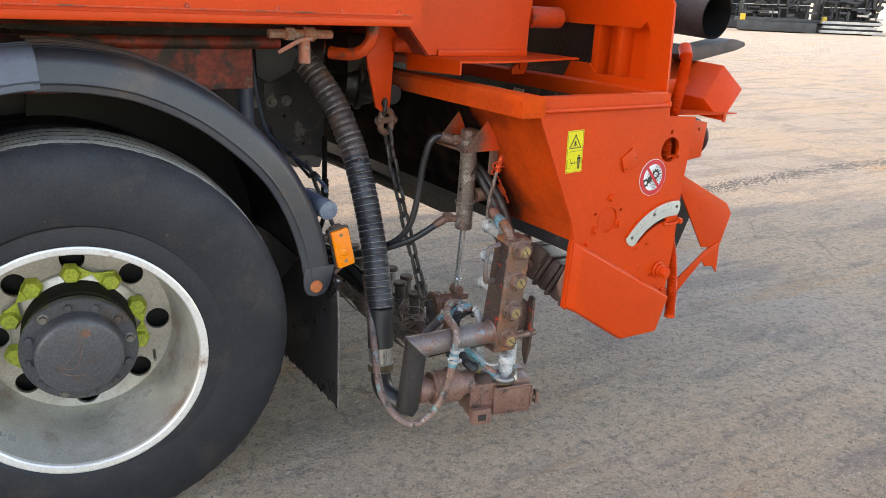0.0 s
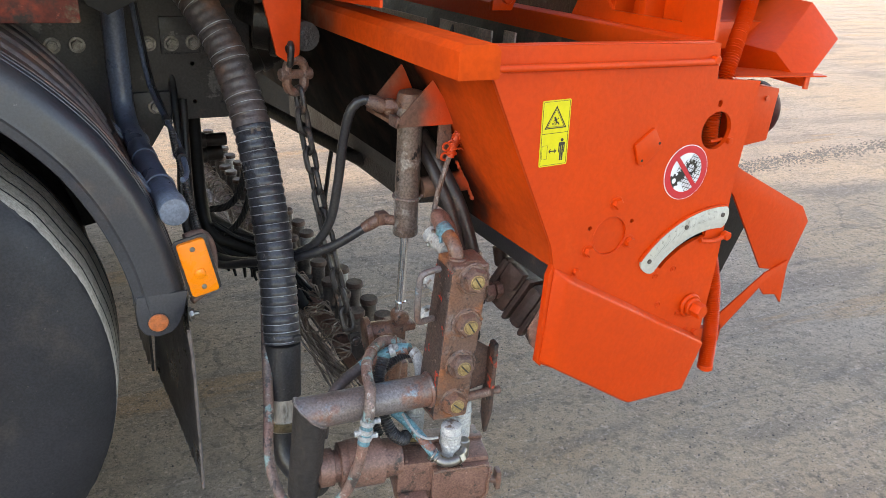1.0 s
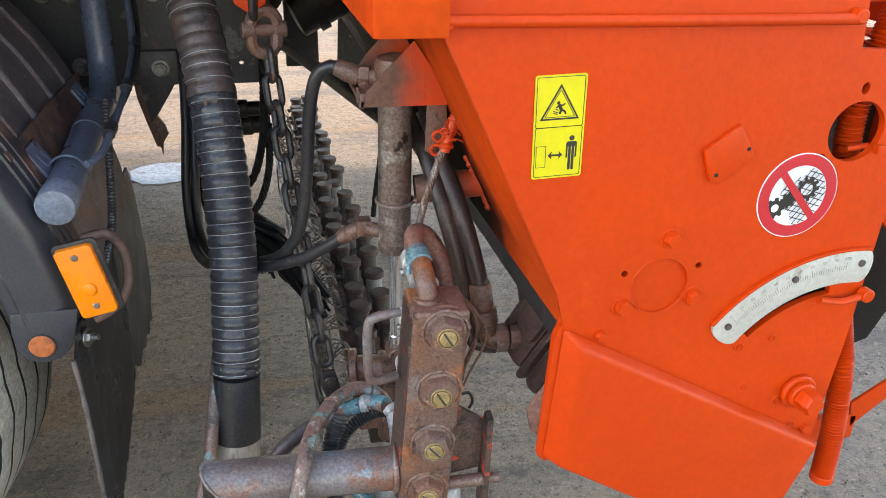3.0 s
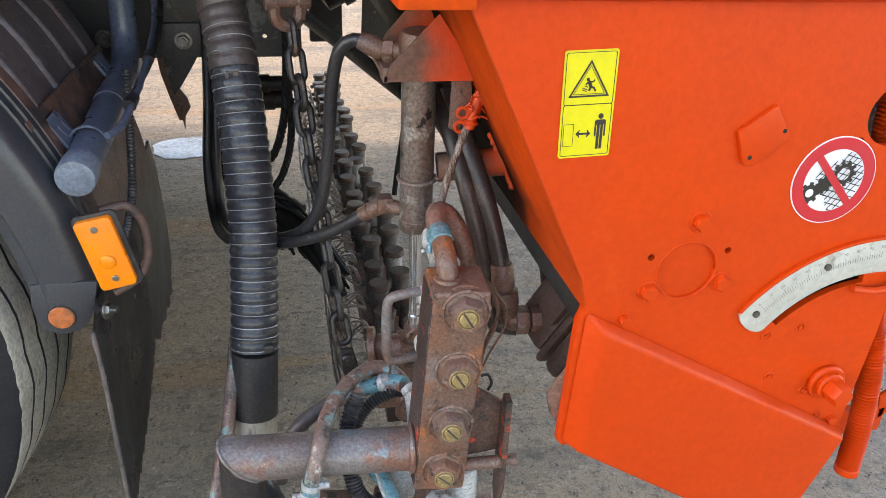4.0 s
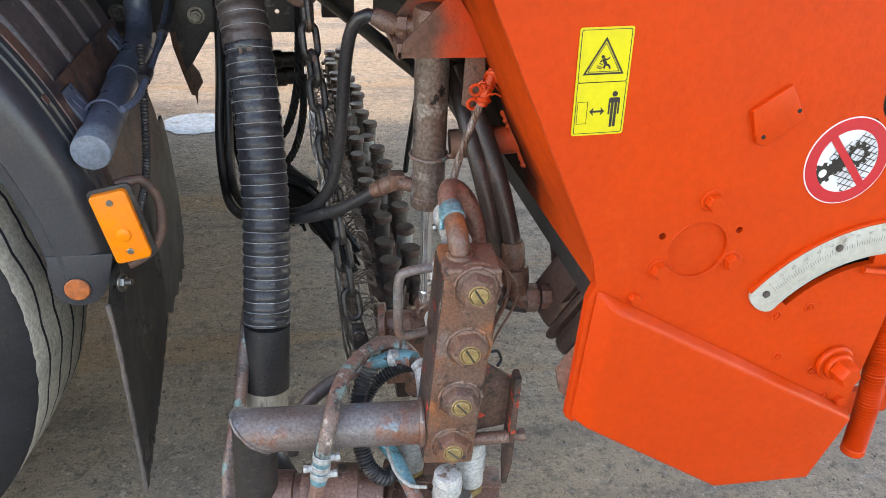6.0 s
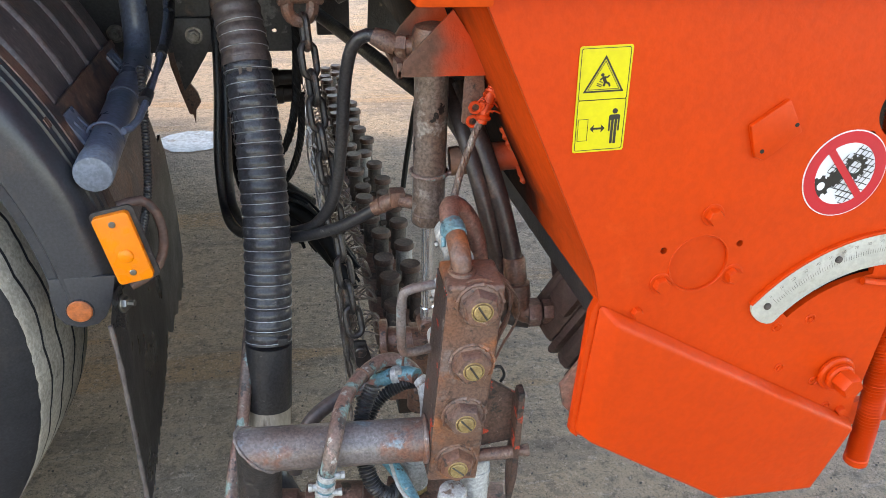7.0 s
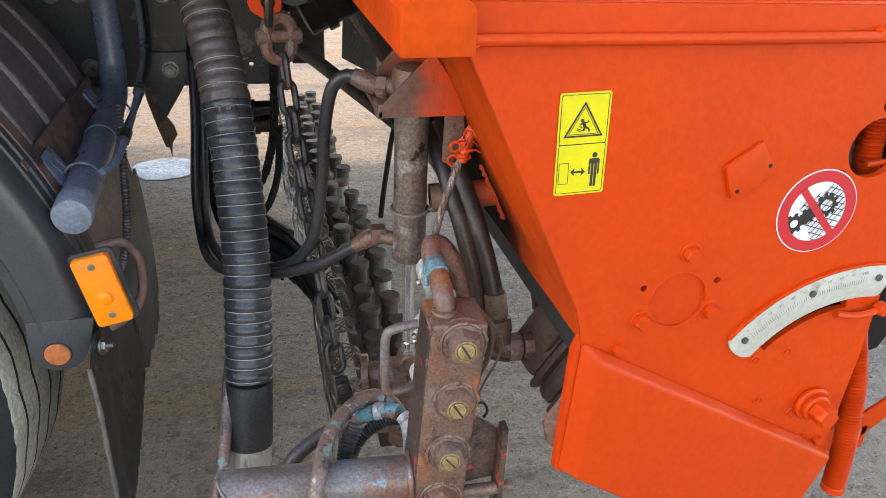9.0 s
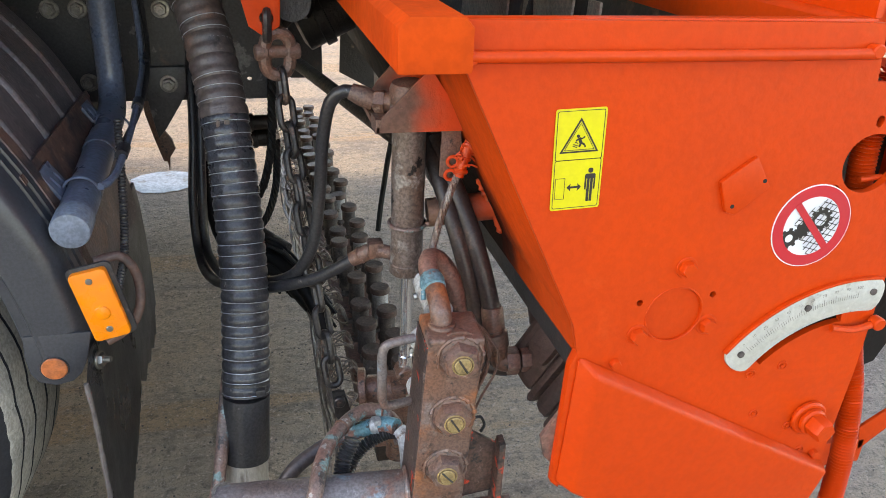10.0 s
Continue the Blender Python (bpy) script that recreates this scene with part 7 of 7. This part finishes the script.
solo("tow_pipe", join(cyl((0.98, 2.85, 0.655), (1.125, 2.85, 0.655), 0.021, 14), cyl((1.02, 2.85, 0.655), (1.06, 2.85, 0.655), 0.026, 14, w=0.003), cyl((0.98, 2.9, 0.595), (1.12, 2.9, 0.595), 0.026, 14), cyl((1.03, 2.9, 0.595), (1.07, 2.9, 0.595), 0.031, 14, w=0.003)), "tar_shade_steel", "tar covered pipe joint beneath the frame", "pipe", at=(1.1, 2.85, 0.65))
solo("thin_cable", tube([(1.425, 2.655, 0.66), (1.412, 2.65, 0.60), (1.402, 2.65, 0.53), (1.392, 2.65, 0.46), (1.384, 2.65, 0.385)], 0.0075, 8), "black", "thin black tarred cable hanging from the diagonal hose", "cable", at=(1.42, 2.65, 0.65))
solo("diagonal_hose", tube([(1.10, 3.40, 0.80), (1.16, 3.26, 0.775), (1.26, 3.04, 0.733), (1.36, 2.80, 0.69), (1.43, 2.64, 0.660), (1.475, 2.55, 0.640), (1.52, 2.48, 0.645), (1.55, 2.46, 0.68), (1.565, 2.47, 0.722)], 0.021, 16), "tube_dark", "thick black diagonal hose under the hopper", "hose", at=(1.3, 2.5, 0.72))
mt2 = thing("auger_motor", "tar covered round motor in front of the hopper", "motor", (1.27, 2.95, 0.92))
part("motor_drum", lathe((1.20, 2.95, 0.90), (1.34, 2.95, 0.97), [(0, 0.05), (0.05, 0.075), (0.35, 0.075), (0.36, 0.085), (0.55, 0.085), (0.56, 0.075), (0.95, 0.075), (1, 0.05)], 26), "tar_shade_steel", mt2)
part("motor_foot", box(1.24, 1.33, 2.9, 3.0, 0.98, 1.06, 0.006), "tar_shade_steel", mt2)
solo("far_upright", box(1.20, 1.32, 3.55, 3.60, 0.62, 1.3, 0.006), "black_steel", "black upright plate on the far side", "plate", at=(1.26, 3.57, 0.62))
sh = thing("side_gearbox", "dark oily gearbox behind the hanger arm", "gearbox", (1.13, 2.3, 1.08))
part("gear_case", lathe((1.09, 2.28, 1.10), (1.19, 2.25, 1.09), [(0, 0.05), (0.05, 0.07), (0.4, 0.072), (0.45, 0.085), (0.6, 0.085), (0.65, 0.07), (1, 0.06)], 30), "tar_shade_steel", sh)
part("case_neck", box(1.08, 1.16, 2.22, 2.40, 1.13, 1.26, 0.01), "tar_shade_steel", sh)

# ---- rear fittings behind the hopper ----
rear = thing("rear_lamp_box", "orange sheet steel lamp box behind the hopper", "lamp box", (2.15, 1.6, 1.05))
qb = bmesh.new()
q0 = [Vector(p) for p in ((2.21, 1.60, 1.21), (2.235, 1.53, 1.136), (2.086, 1.482, 1.042), (2.065, 1.552, 1.107))]
q1 = [p + Vector((-0.02, 0.34, 0.02)) for p in q0]
a, b = [qb.verts.new(p) for p in q0], [qb.verts.new(p) for p in q1]
qb.faces.new(a)
qb.faces.new(b)
for i in range(4):
    qb.faces.new((a[i], a[(i + 1) % 4], b[(i + 1) % 4], b[i]))
bmesh.ops.recalc_face_normals(qb, faces=qb.faces)
bev(qb, 0.003)
part("box_shell", qb, "orange", rear)
part("box_stay", box(1.90, 2.14, 1.66, 1.70, 1.10, 1.16, 0.003), "orange", rear)
rl = thing("round_rear_lamp", "round dark red rear lamp in an orange housing", "rear lamp", (2.0, 1.56, 0.9))
part("housing", prism([(1.925, 1.055), (2.058, 1.035), (2.050, 0.918), (1.93, 0.905)], 1.515, 1.66, w=0.004), "orange", rl)
part("lens", lathe((2.048, 1.585, 0.975), (2.112, 1.580, 0.970), [(0, 0.067), (0.4, 0.066), (0.65, 0.059), (0.85, 0.044), (1, 0.015)], 32), "dark_red", rl)
part("screw", cyl((2.02, 1.516, 1.015), (2.02, 1.510, 1.015), 0.006, 10), "orange_worn", rl)
part("thin_plate", prism([(1.90, 1.505), (2.13, 1.462), (2.14, 1.49), (1.92, 1.66)], 1.066, 1.069, axis="z"), "orange", rl)
part("pin", cyl((2.085, 1.475, 1.066), (2.085, 1.475, 1.040), 0.006, 10), "orange_worn", rl)
cab = thing("corrugated_conduit", "orange painted corrugated conduit along the hopper edge", "conduit", (1.9, 1.5, 0.4))
part("upper_run", corrugated([(2.03, 1.63, 1.262), (2.012, 1.602, 1.245), (1.985, 1.58, 1.215), (1.955, 1.56, 1.175), (1.91, 1.53, 1.13), (1.880, 1.512, 1.08), (1.866, 1.510, 1.03), (1.861, 1.510, 0.966), (1.872, 1.508, 0.88), (1.90, 1.506, 0.76), (1.928, 1.502, 0.66), (1.940, 1.485, 0.58), (1.945, 1.472, 0.48), (1.945, 1.465, 0.385)], 0.0150, 0.0054, 0.0031, 18), "orange", cab)
part("tip", cyl((1.945, 1.465, 0.388), (1.945, 1.465, 0.374), 0.0185, 16, w=0.002), "orange", cab)
part("elbow", cyl((2.005, 1.598, 1.238), (2.035, 1.635, 1.268), 0.021, 14, w=0.003), "orange", cab)
part("tie", join(sweep([(1.842, 1.486, 0.938), (1.872, 1.484, 0.942)], 0.004, 8), box(1.868, 1.880, 1.460, 1.470, 0.937, 0.949, 0.002)), "orange", cab)
hood = thing("spreader_flap", "orange folded spreader flap with support arm behind the hopper", "flap", (2.1, 1.53, 0.45))
part("flap_face", prism([(1.93, 0.895), (2.005, 0.850), (2.249, 0.733), (2.283, 0.690), (2.240, 0.560), (2.143, 0.582), (1.994, 0.79), (1.94, 0.84)], 1.526, 1.532, w=0.001), "orange", hood)
part("support_arm", prism([(2.03, 0.425), (2.02, 0.475), (2.16, 0.568), (2.235, 0.592), (2.243, 0.470), (2.215, 0.50), (2.172, 0.506), (2.15, 0.530)], 1.520, 1.5255, w=0.001), "orange", hood)
# Black sheet stands in for the shade inside the folded flap.
part("flap_inside", prism([(1.94, 0.86), (2.25, 0.70), (2.16, 0.50), (1.94, 0.43)], 1.66, 1.668), "black", hood, "black sheet standing in for the shade inside the flap")
part("arm_stub", box(1.90, 2.04, 1.52, 1.535, 0.40, 0.45, 0.003), "orange", hood)
ex = thing("exhaust_pipe", "wide sooty exhaust pipe with a bent deflector plate", "exhaust", (2.2, 1.75, 1.3))
part("pipe", sweep(glide([(2.262, 2.30, 1.402), (2.27, 2.10, 1.392), (2.28, 1.90, 1.381), (2.288, 1.72, 1.37)], 0.03), 0.082, 32, cap=False), "exhaust", ex)
part("pipe_inside", sweep(glide([(2.262, 2.30, 1.402), (2.27, 2.10, 1.392), (2.28, 1.90, 1.381), (2.288, 1.72, 1.37)], 0.03), 0.077, 32, cap=False), "black", ex)
# Added black disc stands in for the shade deep in the pipe.
part("pipe_plug", cyl((2.268, 2.13, 1.393), (2.269, 2.12, 1.392), 0.078, 24), "black", ex)
part("deflector", prism([(2.10, 1.238), (2.135, 1.272), (2.20, 1.262), (2.38, 1.292), (2.44, 1.282), (2.45, 1.268), (2.40, 1.252), (2.19, 1.216), (2.14, 1.218)], 1.70, 1.80, w=0.002), "exhaust", ex)

# ---- far machines across the yard ----
def machine(x, y, w, turn, skirt, label):
    """A low paver seen from its screed side: stacked skirts, a dark screed, frame, rails and loose parts."""
    t = thing("paving_machine", label, "construction machine", (x, y, 0), "machines across the yard")
    mm = Matrix.Translation((x, y, 0)) @ Matrix.Rotation(turn, 4, 'Z')
    R = random.uniform
    part("track", box(-w * 0.42, w * 0.42, 0.3, 2.2, 0.0, 0.7, 0.15, mm), "black", t)
    part("frame", box(-w * 0.46, w * 0.46, 0.0, 2.4, 0.7, 1.0, 0.03, mm), "machine_grey", t)
    part("engine_cover", box(-w * 0.42, w * 0.45, 0.9, 2.4, 1.0, 3.3, 0.08, mm), "black", t)
    if skirt:
        for k in range(3):
            a, b = -w * R(0.42, 0.52), w * R(0.36, 0.52)
            part("skirt", box(a, b, -0.75 + 0.22 * k, -0.42 + 0.22 * k, 0.10 + 0.33 * k, 0.30 + 0.33 * k, 0.03, mm), "machine_white", t)
            # Solid black slab imitates the shaded gap between skirts.
            part("skirt_gap", box(a + 0.1, b - 0.2, -0.55 + 0.22 * k, -0.45 + 0.22 * k, 0.28 + 0.33 * k, 0.44 + 0.33 * k, 0.0, mm), "black", t)
    else:
        part("screed", box(-w * 0.5, w * 0.5, -0.6, -0.2, 0.08, 0.75, 0.05, mm), "machine_grey", t)
        part("screed_step", box(-w * 0.46, w * 0.4, -0.2, 0.05, 0.70, 1.05, 0.04, mm), "machine_grey", t)
    loose = bmesh.new()
    for k in range(80):
        a, d, h = R(-w * 0.5, w * 0.44), R(-0.3, 0.8), R(0.8, 3.0)
        up = k % 3 == 0
        loose = join(loose, box(a, a + (R(0.06, 0.15) if up else R(0.12, 0.8)), d, d + 0.2, h, h + (R(0.4, 1.0) if up else R(0.05, 0.25)), 0.0, mm))
    tagged(part("superstructure", loose, "machine_grey", t), "cluttered dark grey upper works")
    for k in range(3):
        a = R(-w * 0.45, w * 0.3)
        part("cover", box(a, a + R(0.4, 1.2), -0.1, 0.3, 1.15 + 0.2 * k, 1.32 + 0.2 * k, 0.02, mm), "machine_white" if skirt or k == 1 else "black", t)
    part("hazard_box", box(-w * 0.47, -w * 0.47 + 0.35, -0.3, 0.0, 0.8, 1.25, 0.03, mm), "machine_yellow", t)
    for k in range(4):
        a = -w * 0.42 + w * 0.28 * k
        part("post", cyl(mm @ Vector((a, 0.4, 1.0)), mm @ Vector((a + R(-.2, .2), 0.4, R(1.9, 2.6))), 0.04, 8), "machine_grey", t)
    part("rail", cyl(mm @ Vector((-w * 0.42, 0.4, 1.95)), mm @ Vector((w * 0.42, 0.4, 2.0)), 0.035, 8), "machine_white", t)


machine(48.6, 40.0, 4.0, 0.75, True, "far paving machine with white skirts across the yard")
machine(53.5, 36.0, 5.6, -0.75, False, "far dark grey paving machine across the yard")
machine(59.5, 33.6, 5.0, -0.6, True, "far white and grey paving machine across the yard")
machine(64.0, 29.0, 5.0, -0.5, False, "far dark grey paving machine across the yard")
machine(45.0, 44.5, 4.5, 0.9, False, "far dark grey paving machine across the yard")
machine(57.5, 43.0, 6.0, -0.7, False, "far dark grey paving machine across the yard")
machine(52.0, 47.0, 6.0, -0.7, False, "far dark grey paving machine across the yard")

# ---- loose grit ----
def scatter(n, pick, lo, hi):
    vs, fs = [], []
    for _ in range(n):
        x, y = pick()
        s = random.uniform(lo, hi)
        k = len(vs)
        pts = [Vector((random.uniform(.6, 1) * s * math.cos(t), random.uniform(.6, 1) * s * math.sin(t), 0)) for t in (0.3, 1.5, 2.9, 4.0, 5.2)]
        vs += [(x + p.x, y + p.y, -0.001) for p in pts] + [(x + p.x * .6, y + p.y * .6, s * random.uniform(.4, .7)) for p in pts]
        fs += [tuple(k + 5 + i for i in range(5))] + [(k + i, k + (i + 1) % 5, k + 5 + (i + 1) % 5, k + 5 + i) for i in range(5)]
    me = bpy.data.meshes.new("grit")
    me.from_pydata(vs, [], fs)
    me.materials.append(M["stone"])
    return me


g1 = new("loose_grit", scatter(7000, lambda: (random.uniform(-1.0, 4.2), random.uniform(0.4, 4.4)), 0.0012, 0.0048))
tagged(g1, "fine grey grit scattered on the concrete", "grit", kind="stuff")
g2 = new("gravel_trail", scatter(3400, lambda: (lambda t: (4.2 + 4.5 * t + random.gauss(0, .1), 3.62 + 0.55 * t - 0.5 * t * t + random.gauss(0, 0.05 + 0.04 * t)))(random.random()), 0.003, 0.012))
tagged(g2, "trail of dark crumbled gravel on the sunlit concrete", "gravel", kind="stuff")
sp2 = bmesh.new()
pv = [sp2.verts.new((0.63 + (0.145 + 0.008 * math.sin(3 * t) + 0.006 * math.sin(9 * t + 1)) * math.cos(t), 4.20 + (0.155 + 0.012 * math.sin(2 * t + 1) + 0.006 * math.sin(11 * t)) * math.sin(t), 0.004)) for t in (2 * math.pi * i / 60 for i in range(60))]
sp2.faces.new(pv)
solo("paint_spill", sp2, "spill", "patch of dried white paint on the concrete", "paint spill", smooth=0)


# ---- the truck as one thing ----
truck = tagged(new("truck"), "orange road maintenance truck with grey fender and spreader at its rear", "truck")


def mount(unit):
    """Makes a unit a part of the truck: its first mesh takes the unit's name, the others hang under it."""
    kids = [o for o in unit.children_recursive]
    main = kids[0]
    own, label = unit.name, unit["label"]
    at = unit.location.copy()
    bpy.data.objects.remove(unit)
    main.name, main["label"] = own.split(".")[0], label
    for o in kids[1:]:
        o.parent = main
    main.parent = truck
    main.location = at


for unit in (body, chassis, wheel, inner_wheel, *far_wheels, fender, lampo, flap, stay, hang, chute):
    mount(unit)
axle.parent = truck
for key in ("category", "group"):
    if key in axle:
        del axle[key]
